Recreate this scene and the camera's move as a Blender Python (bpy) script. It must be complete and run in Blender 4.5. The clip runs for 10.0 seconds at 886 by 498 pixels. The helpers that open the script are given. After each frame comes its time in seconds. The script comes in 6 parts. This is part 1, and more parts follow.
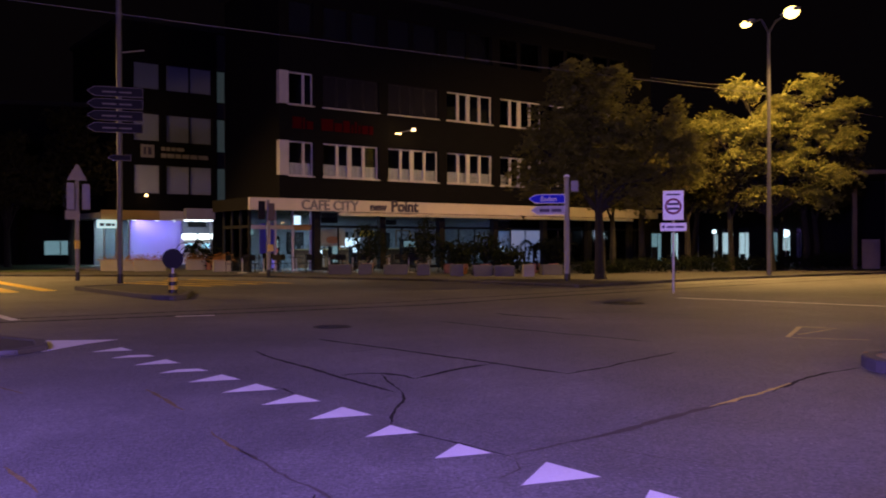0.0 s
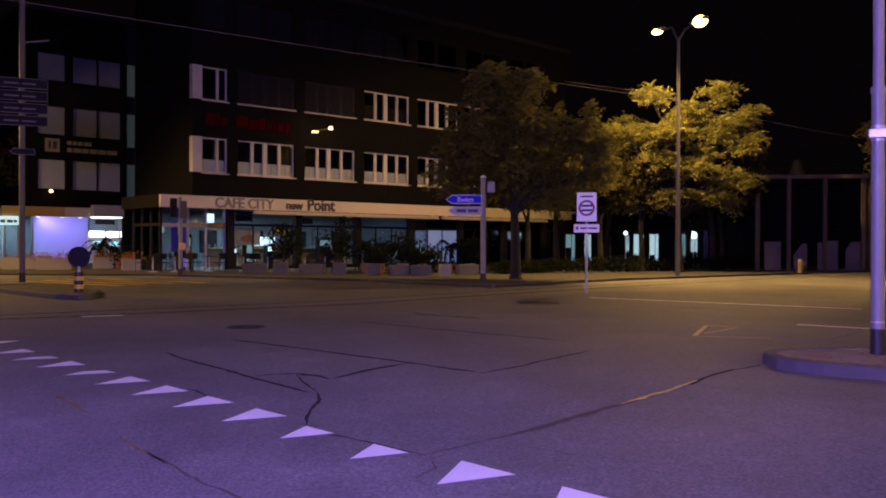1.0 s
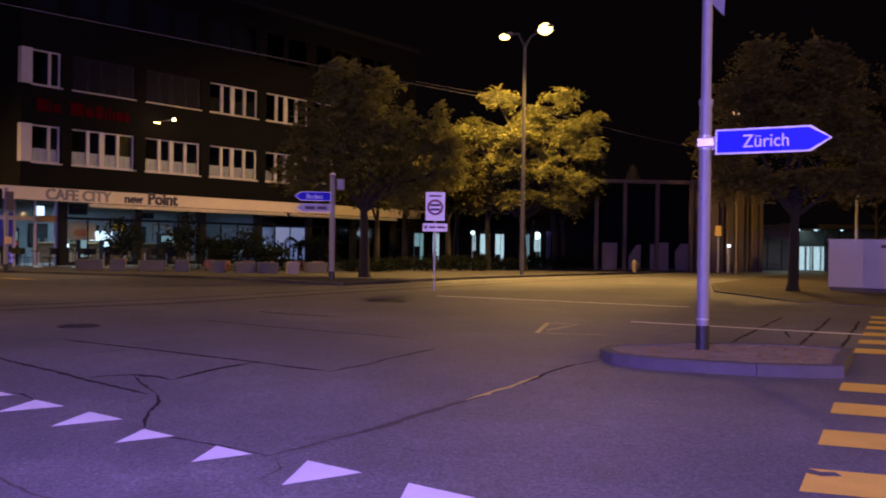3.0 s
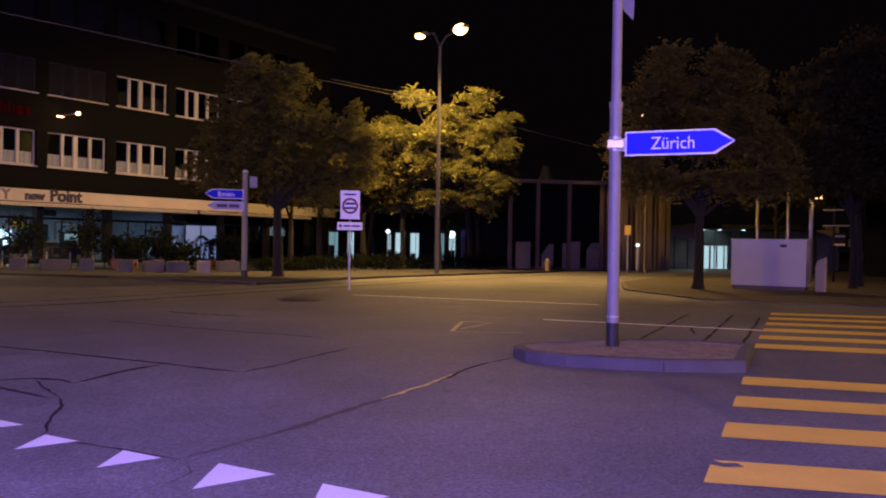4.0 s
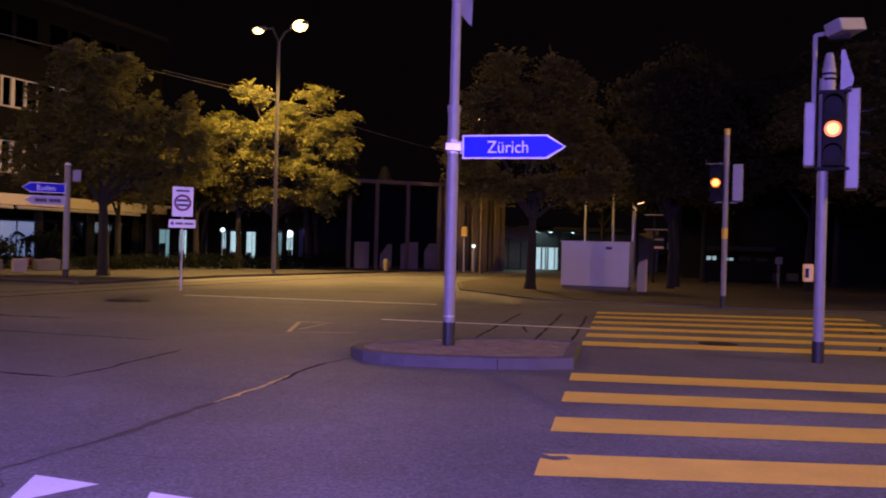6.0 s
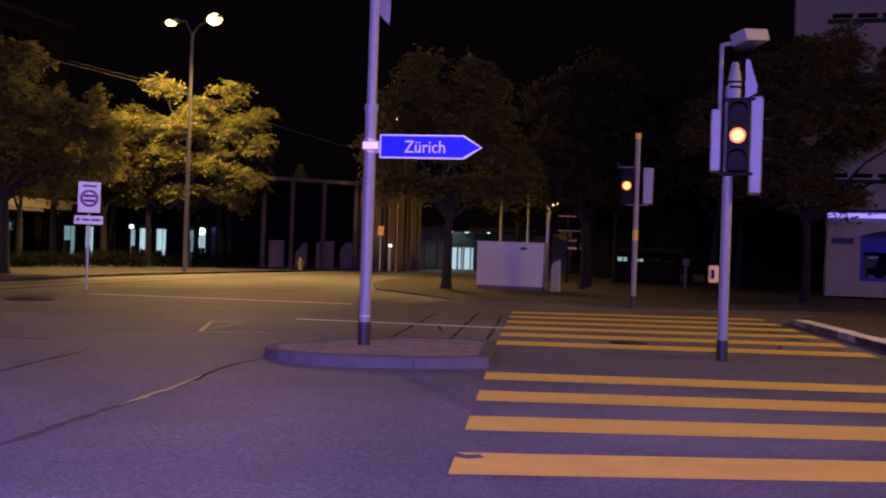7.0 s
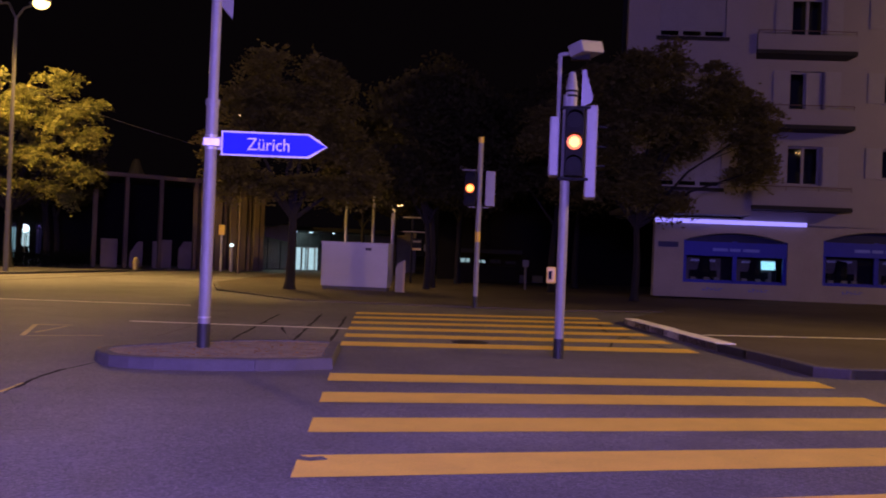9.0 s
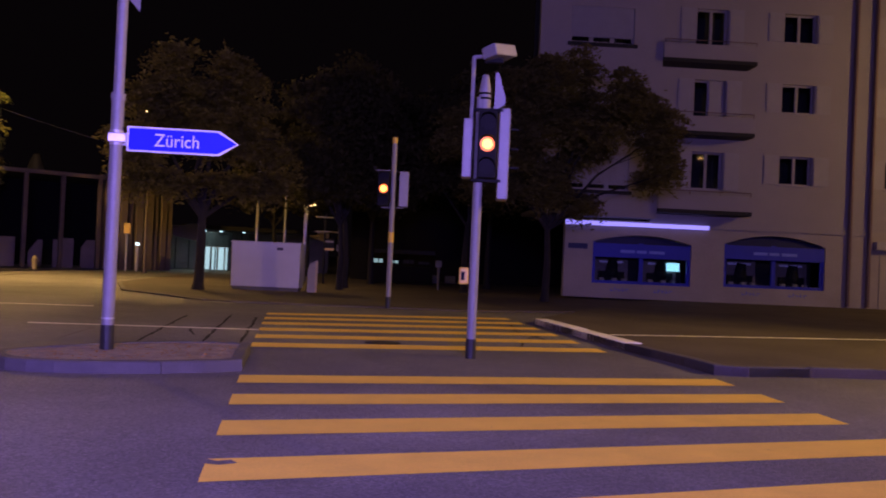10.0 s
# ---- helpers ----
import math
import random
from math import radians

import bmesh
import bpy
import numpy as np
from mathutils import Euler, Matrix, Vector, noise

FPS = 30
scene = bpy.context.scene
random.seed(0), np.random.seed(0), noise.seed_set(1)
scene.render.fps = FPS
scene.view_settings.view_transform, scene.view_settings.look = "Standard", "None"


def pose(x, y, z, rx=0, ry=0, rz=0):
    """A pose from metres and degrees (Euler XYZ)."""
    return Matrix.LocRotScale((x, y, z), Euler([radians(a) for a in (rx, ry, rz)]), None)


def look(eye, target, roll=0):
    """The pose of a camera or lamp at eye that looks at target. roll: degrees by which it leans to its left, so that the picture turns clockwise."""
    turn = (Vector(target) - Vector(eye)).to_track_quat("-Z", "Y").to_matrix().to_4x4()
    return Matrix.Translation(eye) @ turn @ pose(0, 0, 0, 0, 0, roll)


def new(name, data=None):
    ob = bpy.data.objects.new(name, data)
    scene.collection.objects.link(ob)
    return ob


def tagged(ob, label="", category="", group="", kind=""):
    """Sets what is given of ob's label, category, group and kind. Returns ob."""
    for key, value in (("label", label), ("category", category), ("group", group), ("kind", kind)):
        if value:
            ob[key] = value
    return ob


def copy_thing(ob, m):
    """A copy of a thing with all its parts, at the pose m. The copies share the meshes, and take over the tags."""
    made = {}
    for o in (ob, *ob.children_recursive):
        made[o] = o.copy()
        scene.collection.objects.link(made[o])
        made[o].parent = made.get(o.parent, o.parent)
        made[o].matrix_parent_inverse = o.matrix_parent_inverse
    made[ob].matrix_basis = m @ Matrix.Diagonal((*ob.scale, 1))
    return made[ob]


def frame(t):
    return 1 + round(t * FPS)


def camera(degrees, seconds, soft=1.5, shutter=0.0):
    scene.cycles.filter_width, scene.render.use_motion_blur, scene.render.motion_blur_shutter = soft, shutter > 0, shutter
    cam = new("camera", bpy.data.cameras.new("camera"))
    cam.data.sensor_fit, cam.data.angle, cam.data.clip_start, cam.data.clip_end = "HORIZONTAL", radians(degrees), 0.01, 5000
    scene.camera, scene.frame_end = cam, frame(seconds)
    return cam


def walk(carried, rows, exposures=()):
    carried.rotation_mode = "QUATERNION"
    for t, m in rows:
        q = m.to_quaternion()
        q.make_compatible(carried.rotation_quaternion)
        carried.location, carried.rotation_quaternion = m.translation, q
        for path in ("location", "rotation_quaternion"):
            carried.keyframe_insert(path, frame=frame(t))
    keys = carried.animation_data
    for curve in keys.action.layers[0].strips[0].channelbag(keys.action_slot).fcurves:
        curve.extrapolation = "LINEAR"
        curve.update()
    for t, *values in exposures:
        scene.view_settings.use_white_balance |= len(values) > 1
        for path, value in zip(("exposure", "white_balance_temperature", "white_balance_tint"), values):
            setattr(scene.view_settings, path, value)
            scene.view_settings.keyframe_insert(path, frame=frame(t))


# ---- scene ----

# ---------------------------------------------------------------- camera
cam = camera(53.36, 10.0, soft=1.9, shutter=0.4)
walk(cam, [
    (0.0, pose(0, 0, 1.4, 89.738, 0.231, -0.043)),
    (0.5, pose(0, 0, 1.4, 89.737, 0.055, -2.983)),
    (1.0, pose(0, 0, 1.4, 89.716, -0.126, -5.437)),
    (1.5, pose(0, 0, 1.4, 89.724, -0.257, -7.429)),
    (2.0, pose(0, 0, 1.4, 89.720, -0.480, -9.775)),
    (2.5, pose(0, 0, 1.4, 89.711, -0.656, -12.253)),
    (3.0, pose(0, 0, 1.4, 89.670, -0.807, -15.224)),
    (4.5, pose(0, 0, 1.4, 89.707, -0.985, -23.250)),
    (5.0, pose(0, 0, 1.4, 89.750, -1.163, -25.760)),
    (5.5, pose(0, 0, 1.4, 89.827, -1.237, -28.446)),
    (7.0, pose(0, 0, 1.4, 90.015, -1.877, -36.630)),
    (7.5, pose(0, 0, 1.4, 90.094, -1.942, -39.212)),
    (8.0, pose(0, 0, 1.4, 90.163, -2.007, -41.620)),
    (8.5, pose(0, 0, 1.4, 90.280, -2.114, -44.041)),
    (9.0, pose(0, 0, 1.4, 90.413, -2.246, -46.694)),
    (9.5, pose(0, 0, 1.4, 90.539, -2.398, -49.548)),
    (10.0, pose(0, 0, 1.4, 90.679, -2.524, -52.336)),
], exposures=[(0.0, -0.12), (1.0, -0.02), (2.0, 0.16), (10.0, 0.16)])

# ---------------------------------------------------------------- night sky and large lights
sky = bpy.data.worlds.new("night_sky")
scene.world = sky
sky.use_nodes = True
sky.node_tree.nodes["Background"].inputs[0].default_value = (0.16, 0.10, 0.14, 1)
sky.node_tree.nodes["Background"].inputs[1].default_value = 0.010

SODIUM = (1.0, 0.57, 0.17)
WARM_SODIUM = (1.0, 0.6, 0.15)
VIOLET = (0.345, 0.225, 1.0)
COOL = (0.62, 0.82, 1.0)


def lamp(name, kind, at, power, color, size=0.2, target=None, size_y=None, spread=None):
    data = bpy.data.lights.new(name, kind)
    data.energy, data.color = power, color
    if kind == "AREA":
        data.size = size
        if size_y:
            data.shape, data.size_y = "RECTANGLE", size_y
        if spread:
            data.spread = radians(spread)
    else:
        data.shadow_soft_size = size
    ob = new(name, data)
    ob.matrix_world = look(at, target) if target else pose(*at)
    return ob


def spot(name, at, target, power, color, angle, blend=0.5, size=0.15):
    ob = lamp(name, "SPOT", at, power, color, size, target)
    ob.data.spot_size, ob.data.spot_blend = radians(angle), blend
    return ob


# added violet light, out of view behind the camera
lamp("unseen_violet_light", "AREA", (-3.5, -4.5, 4.5), 5700, VIOLET, 7.0, (1.6, 9.0, 0.8), 1.2, 160)
# sodium heads of the double mast and of the mast behind the trees
spot("mast_light_front", (13.85, 35.35, 10.2), (9.0, 31.0, 0), 3600, SODIUM, 140, 0.7)
spot("mast_light_back", (13.34, 38.35, 10.4), (14.5, 44.0, 0.0), 9300, SODIUM, 172, 0.5)
spot("far_mast_light", (24.2, 36.8, 8.0), (12.0, 18.0, 0), 2800, SODIUM, 140, 0.8)
# added sodium lamps out of view, for the crossing, corner house and left facades
spot("unseen_near_light", (22.0, -9.0, 9.4), (8.0, 13.0, 0), 12500, WARM_SODIUM, 82, 1.0)
spot("unseen_house_light", (38.0, -4.0, 9.3), (37.0, 6.0, 1.0), 2800, SODIUM, 165, 0.6)
spot("unseen_side_light", (-25.0, 38.2, 9.6), (-18.5, 37.6, 0.0), 14000, SODIUM, 120, 0.6)
spot("unseen_side_light", (-24.9, 38.6, 9.6), (-16.0, 63.0, 5.0), 3600, SODIUM, 42, 0.5)


# ---------------------------------------------------------------- materials
def mat(name, color, rough=0.8, metal=0.0, var=0.25, scale=3.0, fine=60.0, bump=0.15, dist=0.01, emit=None, power=0.0, rnd=0.0, spec=0.5):
    m = bpy.data.materials.new(name)
    m.use_nodes = True
    nt = m.node_tree
    b = nt.nodes["Principled BSDF"]
    b.inputs["Roughness"].default_value, b.inputs["Metallic"].default_value = rough, metal
    b.inputs["Specular IOR Level"].default_value = spec
    tc = nt.nodes.new("ShaderNodeTexCoord")
    n1 = nt.nodes.new("ShaderNodeTexNoise")
    n1.inputs["Scale"].default_value, n1.inputs["Detail"].default_value = scale, 5
    n2 = nt.nodes.new("ShaderNodeTexNoise")
    n2.inputs["Scale"].default_value, n2.inputs["Detail"].default_value = fine, 3
    for n in (n1, n2):
        nt.links.new(tc.outputs["Object"], n.inputs["Vector"])
    add = nt.nodes.new("ShaderNodeMath")
    add.operation = "ADD"
    nt.links.new(n1.outputs[0], add.inputs[0])
    nt.links.new(n2.outputs[0], add.inputs[1])
    last = add.outputs[0]
    if rnd:
        oi = nt.nodes.new("ShaderNodeObjectInfo")
        mu = nt.nodes.new("ShaderNodeMath")
        mu.operation = "MULTIPLY_ADD"
        nt.links.new(oi.outputs["Random"], mu.inputs[0])
        mu.inputs[1].default_value = rnd
        nt.links.new(last, mu.inputs[2])
        last = mu.outputs[0]
    ramp = nt.nodes.new("ShaderNodeMapRange")
    ramp.inputs[1].default_value, ramp.inputs[2].default_value = 0.55, 1.45
    ramp.inputs[3].default_value, ramp.inputs[4].default_value = 1 - var, 1 + var
    nt.links.new(last, ramp.inputs[0])
    mix = nt.nodes.new("ShaderNodeMix")
    mix.data_type, mix.blend_type = "RGBA", "MULTIPLY"
    mix.inputs[0].default_value = 1.0
    mix.inputs[6].default_value = (*color, 1)
    nt.links.new(ramp.outputs[0], mix.inputs[7])
    nt.links.new(mix.outputs[2], b.inputs["Base Color"])
    if bump:
        bp = nt.nodes.new("ShaderNodeBump")
        bp.inputs["Strength"].default_value, bp.inputs["Distance"].default_value = bump, dist
        nt.links.new(n2.outputs[0], bp.inputs["Height"])
        nt.links.new(bp.outputs[0], b.inputs["Normal"])
    if emit:
        b.inputs["Emission Color"].default_value = (*emit, 1)
        b.inputs["Emission Strength"].default_value = power
    return m


def glow(name, color, power):
    m = bpy.data.materials.new(name)
    m.use_nodes = True
    b = m.node_tree.nodes["Principled BSDF"]
    b.inputs["Base Color"].default_value = (0.08, 0.08, 0.08, 1)
    b.inputs["Emission Color"].default_value = (*color, 1)
    b.inputs["Emission Strength"].default_value = power
    return m


def thin_glass(name, tint=(0.8, 0.86, 0.9), gloss=1.0):
    """A pane: mostly clear, mirror-like at a slant."""
    m = bpy.data.materials.new(name)
    m.use_nodes = True
    nt = m.node_tree
    nt.nodes.remove(nt.nodes["Principled BSDF"])
    clear, shine = nt.nodes.new("ShaderNodeBsdfTransparent"), nt.nodes.new("ShaderNodeBsdfGlossy")
    clear.inputs[0].default_value = (*tint, 1)
    shine.inputs["Roughness"].default_value = 0.03
    fr = nt.nodes.new("ShaderNodeFresnel")
    fr.inputs[0].default_value = 1.5
    mix = nt.nodes.new("ShaderNodeMixShader")
    nt.links.new(fr.outputs[0], mix.inputs[0])
    nt.links.new(clear.outputs[0], mix.inputs[1])
    nt.links.new(shine.outputs[0], mix.inputs[2])
    nt.links.new(mix.outputs[0], nt.nodes["Material Output"].inputs[0])
    return m


def asphalt_mat():
    """Worn asphalt: stone grain, large patches, polished wheel tracks."""
    m = mat("asphalt", (0.13, 0.124, 0.12), 0.64, var=0.5, scale=0.35, fine=45, bump=0.8, dist=0.015, spec=0.5)
    nt = m.node_tree
    b = nt.nodes["Principled BSDF"]
    tc = nt.nodes.new("ShaderNodeTexCoord")
    vo = nt.nodes.new("ShaderNodeTexVoronoi")
    vo.inputs["Scale"].default_value = 46
    nt.links.new(tc.outputs["Object"], vo.inputs["Vector"])
    sp = nt.nodes.new("ShaderNodeMapRange")
    sp.inputs[1].default_value, sp.inputs[2].default_value = 0.0, 1.0
    sp.inputs[3].default_value, sp.inputs[4].default_value = 0.66, 1.42
    nt.links.new(vo.outputs["Color"], sp.inputs[0])
    st = nt.nodes.new("ShaderNodeTexNoise")
    st.inputs["Scale"].default_value, st.inputs["Detail"].default_value = 1.7, 8
    st.inputs["Roughness"].default_value = 0.65
    nt.links.new(tc.outputs["Object"], st.inputs["Vector"])
    sr = nt.nodes.new("ShaderNodeMapRange")
    sr.inputs[1].default_value, sr.inputs[2].default_value = 0.3, 0.7
    sr.inputs[3].default_value, sr.inputs[4].default_value = 0.78, 1.2
    nt.links.new(st.outputs[0], sr.inputs[0])
    fl = nt.nodes.new("ShaderNodeTexVoronoi")
    fl.inputs["Scale"].default_value = 26
    fr = nt.nodes.new("ShaderNodeMapRange")
    fr.inputs[1].default_value, fr.inputs[2].default_value = 0.1, 0.22
    fr.inputs[3].default_value, fr.inputs[4].default_value = 1.75, 1.0
    wn = nt.nodes.new("ShaderNodeTexNoise")
    wn.inputs["Scale"].default_value, wn.inputs["Detail"].default_value = 0.16, 3
    wr = nt.nodes.new("ShaderNodeMapRange")
    wr.inputs[1].default_value, wr.inputs[2].default_value = 0.35, 0.65
    wr.inputs[3].default_value, wr.inputs[4].default_value = 0.84, 1.16
    for a, out, r in ((fl, "Distance", fr), (wn, 0, wr)):
        nt.links.new(tc.outputs["Object"], a.inputs["Vector"])
        nt.links.new(a.outputs[out], r.inputs[0])
    old = b.inputs["Base Color"].links[0].from_socket
    for fac in (sp.outputs[0], sr.outputs[0], fr.outputs[0], wr.outputs[0]):
        mx = nt.nodes.new("ShaderNodeMix")
        mx.data_type, mx.blend_type = "RGBA", "MULTIPLY"
        mx.inputs[0].default_value = 1.0
        nt.links.new(old, mx.inputs[6])
        nt.links.new(fac, mx.inputs[7])
        old = mx.outputs[2]
    nt.links.new(old, b.inputs["Base Color"])
    rr = nt.nodes.new("ShaderNodeMapRange")
    rr.inputs[3].default_value, rr.inputs[4].default_value = 0.5, 0.95
    nt.links.new(st.outputs[0], rr.inputs[0])
    nt.links.new(rr.outputs[0], b.inputs["Roughness"])
    return m


def worn_paint(name, color, wear=0.38):
    """Road paint through which the asphalt shows where it is worn."""
    m = mat(name, color, 0.6, var=0.16, scale=2.5, fine=70, bump=0.3, dist=0.006)
    nt = m.node_tree
    b = nt.nodes["Principled BSDF"]
    tc = nt.nodes.new("ShaderNodeTexCoord")
    n = nt.nodes.new("ShaderNodeTexNoise")
    n.inputs["Scale"].default_value, n.inputs["Detail"].default_value, n.inputs["Roughness"].default_value = 9, 9, 0.75
    nt.links.new(tc.outputs["Object"], n.inputs["Vector"])
    r = nt.nodes.new("ShaderNodeMapRange")
    r.inputs[1].default_value, r.inputs[2].default_value = wear - 0.06, wear + 0.03
    nt.links.new(n.outputs[0], r.inputs[0])
    mx = nt.nodes.new("ShaderNodeMix")
    mx.data_type = "RGBA"
    mx.inputs[6].default_value = (0.09, 0.085, 0.08, 1)
    nt.links.new(r.outputs[0], mx.inputs[0])
    nt.links.new(b.inputs["Base Color"].links[0].from_socket, mx.inputs[7])
    nt.links.new(mx.outputs[2], b.inputs["Base Color"])
    return m


def leaf_mat(name, color):
    m = mat(name, color, 0.85, var=0.3, scale=1.2, fine=9, bump=0, spec=0.15)
    nt = m.node_tree
    b = nt.nodes["Principled BSDF"]
    g = nt.nodes.new("ShaderNodeNewGeometry")
    r = nt.nodes.new("ShaderNodeMapRange")
    r.inputs[3].default_value, r.inputs[4].default_value = 0.75, 1.3
    nt.links.new(g.outputs["Random Per Island"], r.inputs[0])
    mx = nt.nodes.new("ShaderNodeMix")
    mx.data_type, mx.blend_type = "RGBA", "MULTIPLY"
    mx.inputs[0].default_value = 1.0
    nt.links.new(b.inputs["Base Color"].links[0].from_socket, mx.inputs[6])
    nt.links.new(r.outputs[0], mx.inputs[7])
    nt.links.new(mx.outputs[2], b.inputs["Base Color"])
    tr = nt.nodes.new("ShaderNodeBsdfTranslucent")
    nt.links.new(mx.outputs[2], tr.inputs[0])
    ms = nt.nodes.new("ShaderNodeMixShader")
    ms.inputs[0].default_value = 0.45
    nt.links.new(b.outputs[0], ms.inputs[1])
    nt.links.new(tr.outputs[0], ms.inputs[2])
    nt.links.new(ms.outputs[0], nt.nodes["Material Output"].inputs[0])
    return m


ASPHALT = asphalt_mat()
SEAM = mat("brown_seam", (0.07, 0.056, 0.042), 0.8, var=0.4, scale=6, bump=0.3)
TAR = mat("tar", (0.032, 0.027, 0.025), 0.9, spec=0.1, var=0.4, scale=6, bump=0.3)
OLD_YELLOW = worn_paint("old_yellow_line", (0.44, 0.35, 0.16), 0.42)
BRIGHT_SEAM = mat("bright_yellow_seam", (0.64, 0.52, 0.12), 0.8, var=0.5, scale=7, bump=0.2)
YELLOW_SEAM = mat("old_yellow_seam", (0.2, 0.15, 0.06), 0.85, var=0.5, scale=8, bump=0.2, spec=0.1)
WHITE_PAINT = worn_paint("white_road_paint", (0.78, 0.76, 0.74), 0.33)
LANE_WHITE = worn_paint("white_lane_paint", (0.86, 0.84, 0.8), 0.25)
YELLOW_PAINT = worn_paint("yellow_road_paint", (0.82, 0.55, 0.075), 0.33)
KERB = mat("granite_kerb", (0.065, 0.06, 0.062), 0.75, var=0.3, scale=4, fine=90, bump=0.4, rnd=0.4)
KERB_PALE = mat("pale_kerb", (0.75, 0.73, 0.7), 0.7, var=0.2, scale=4, fine=90, bump=0.3, rnd=0.3)
GRAVEL = mat("island_gravel", (0.25, 0.205, 0.15), 0.9, var=0.55, scale=5, fine=35, bump=0.9, dist=0.03)
DARK_BLIND = mat("dark_blind", (0.02, 0.019, 0.026), 0.8, var=0.2, scale=2, bump=0.1, spec=0.1)
DARK_ASPHALT = mat("dark_asphalt", (0.085, 0.07, 0.058), 0.85, var=0.4, scale=0.6, fine=45, bump=0.5, spec=0.2)
PAVING = mat("paving", (0.045, 0.041, 0.038), 0.85, var=0.25, scale=0.8, fine=40, bump=0.35)
GRASS = mat("grass", (0.05, 0.08, 0.025), 0.9, var=0.5, scale=2, fine=50, bump=0.6)
IRON = mat("cast_iron", (0.03, 0.028, 0.026), 0.6, 0.6, var=0.3, fine=30, bump=0.4)
POLE = mat("grey_pole_paint", (0.21, 0.206, 0.21), 0.5, 0.15, var=0.12, scale=6, fine=40, bump=0.08)
GALV = mat("galvanised_steel", (0.45, 0.45, 0.44), 0.45, 0.6, var=0.25, scale=10, fine=60, bump=0.1)
BLACK_PAINT = mat("black_paint", (0.012, 0.012, 0.016), 0.5, var=0.3, bump=0.1)
SIGN_BLUE = mat("sign_blue", (0.012, 0.018, 0.64), 0.5, var=0.1, scale=5, bump=0.02, spec=0.15)
SIGN_WHITE = mat("sign_white", (0.82, 0.82, 0.82), 0.4, var=0.08, scale=5, bump=0.02)
SIGN_RED = mat("sign_red", (0.16, 0.02, 0.05), 0.45, var=0.1, bump=0.02)
SIGN_YELLOW = mat("sign_yellow", (0.66, 0.45, 0.05), 0.45, var=0.1, bump=0.02)
CABINET_PAINT = mat("cabinet_grey", (0.5, 0.5, 0.49), 0.6, var=0.12, scale=1.5, fine=30, bump=0.06)
# dark cladding taken near black, so the colour also holds night shade
CLADDING = mat("night_shaded_cladding", (0.0048, 0.0043, 0.0046), 0.85, var=0.25, scale=1.5, fine=30, bump=0.1, rnd=0.2, spec=0.15)
BAND = mat("pale_fascia", (0.62, 0.55, 0.45), 0.6, var=0.15, scale=0.8, fine=25, bump=0.08)
FRAME_WHITE = mat("white_window_frame", (0.52, 0.5, 0.47), 0.55, var=0.12, scale=2, bump=0.05)
CURTAIN = mat("net_curtain", (0.6, 0.57, 0.53), 0.9, var=0.2, scale=3, fine=30, bump=0.2)
BLIND = mat("slatted_blind", (0.34, 0.33, 0.33), 0.7, var=0.15, scale=2, bump=0.1)
# near-black colour puts the shade of unlit rooms and soffits into the surface
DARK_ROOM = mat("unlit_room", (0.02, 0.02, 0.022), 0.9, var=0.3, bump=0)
ROOM = mat("cafe_interior", (0.19, 0.21, 0.23), 0.85, var=0.3, scale=0.7, fine=8, bump=0.1)
VIOLET_WALL = mat("violet_wall", (0.55, 0.5, 0.85), 0.7, var=0.08, scale=0.6, bump=0.03)
CONCRETE = mat("concrete", (0.09, 0.085, 0.08), 0.85, var=0.3, scale=2, fine=35, bump=0.35, rnd=0.5)
TERRACOTTA = mat("terracotta", (0.3, 0.13, 0.07), 0.8, var=0.25, scale=4, bump=0.2)
PLASTER = mat("cream_plaster", (0.25, 0.232, 0.225), 0.88, var=0.12, scale=0.5, fine=22, bump=0.2)
PLASTER_BASE = mat("shop_plaster", (0.27, 0.245, 0.22), 0.85, var=0.2, scale=0.9, fine=18, bump=0.2)
SHUTTER = mat("painted_shutter", (0.25, 0.24, 0.25), 0.6, var=0.1, scale=3, bump=0.08)
BLUE_FRAME = mat("blue_shop_frame", (0.012, 0.02, 0.34), 0.5, var=0.15, scale=2, bump=0.05)
DARK_BLUE = mat("dark_blue_panel", (0.006, 0.008, 0.06), 0.4, var=0.15, scale=2, bump=0.05)
ROOF = mat("roof_sheet", (0.008, 0.008, 0.008), 0.8, var=0.2, bump=0.1)
PIPE = mat("brown_drainpipe", (0.12, 0.08, 0.07), 0.5, 0.3, var=0.2, bump=0.1)
WOOD = mat("dark_wood", (0.16, 0.09, 0.045), 0.7, var=0.4, scale=3, fine=30, bump=0.3)
BROWN_FIN = mat("brown_fin", (0.1, 0.075, 0.05), 0.7, var=0.3, scale=1, fine=25, bump=0.2)
PANEL_PALE = mat("pale_panel", (0.27, 0.25, 0.22), 0.8, var=0.2, scale=1.2, bump=0.1)
HALL_PANEL = mat("hall_panel", (0.19, 0.155, 0.13), 0.85, var=0.3, scale=1.2, bump=0.1)
BARK = mat("bark", (0.015, 0.0125, 0.01), 0.95, var=0.45, scale=4, fine=22, bump=0.8, dist=0.03)
MAST = mat("weathered_mast", (0.13, 0.125, 0.12), 0.6, 0.3, var=0.25, scale=8, bump=0.1)
WIRE = mat("wire", (0.16, 0.15, 0.14), 0.9, 0.0, var=0.2, bump=0)
LEAF = leaf_mat("plane_leaf", (0.135, 0.13, 0.034))
LEAF_MID = leaf_mat("maple_leaf", (0.135, 0.118, 0.036))
LEAF_LIGHT = leaf_mat("locust_leaf", (0.2, 0.2, 0.058))
FLOWER = leaf_mat("flower_mix", (0.3, 0.14, 0.05))
# near-black leaf colour with the shade on terrace plants and shrubs built in
LEAF_TERRACE_SHADED = leaf_mat("shaded_terrace_leaf", (0.012, 0.017, 0.007))
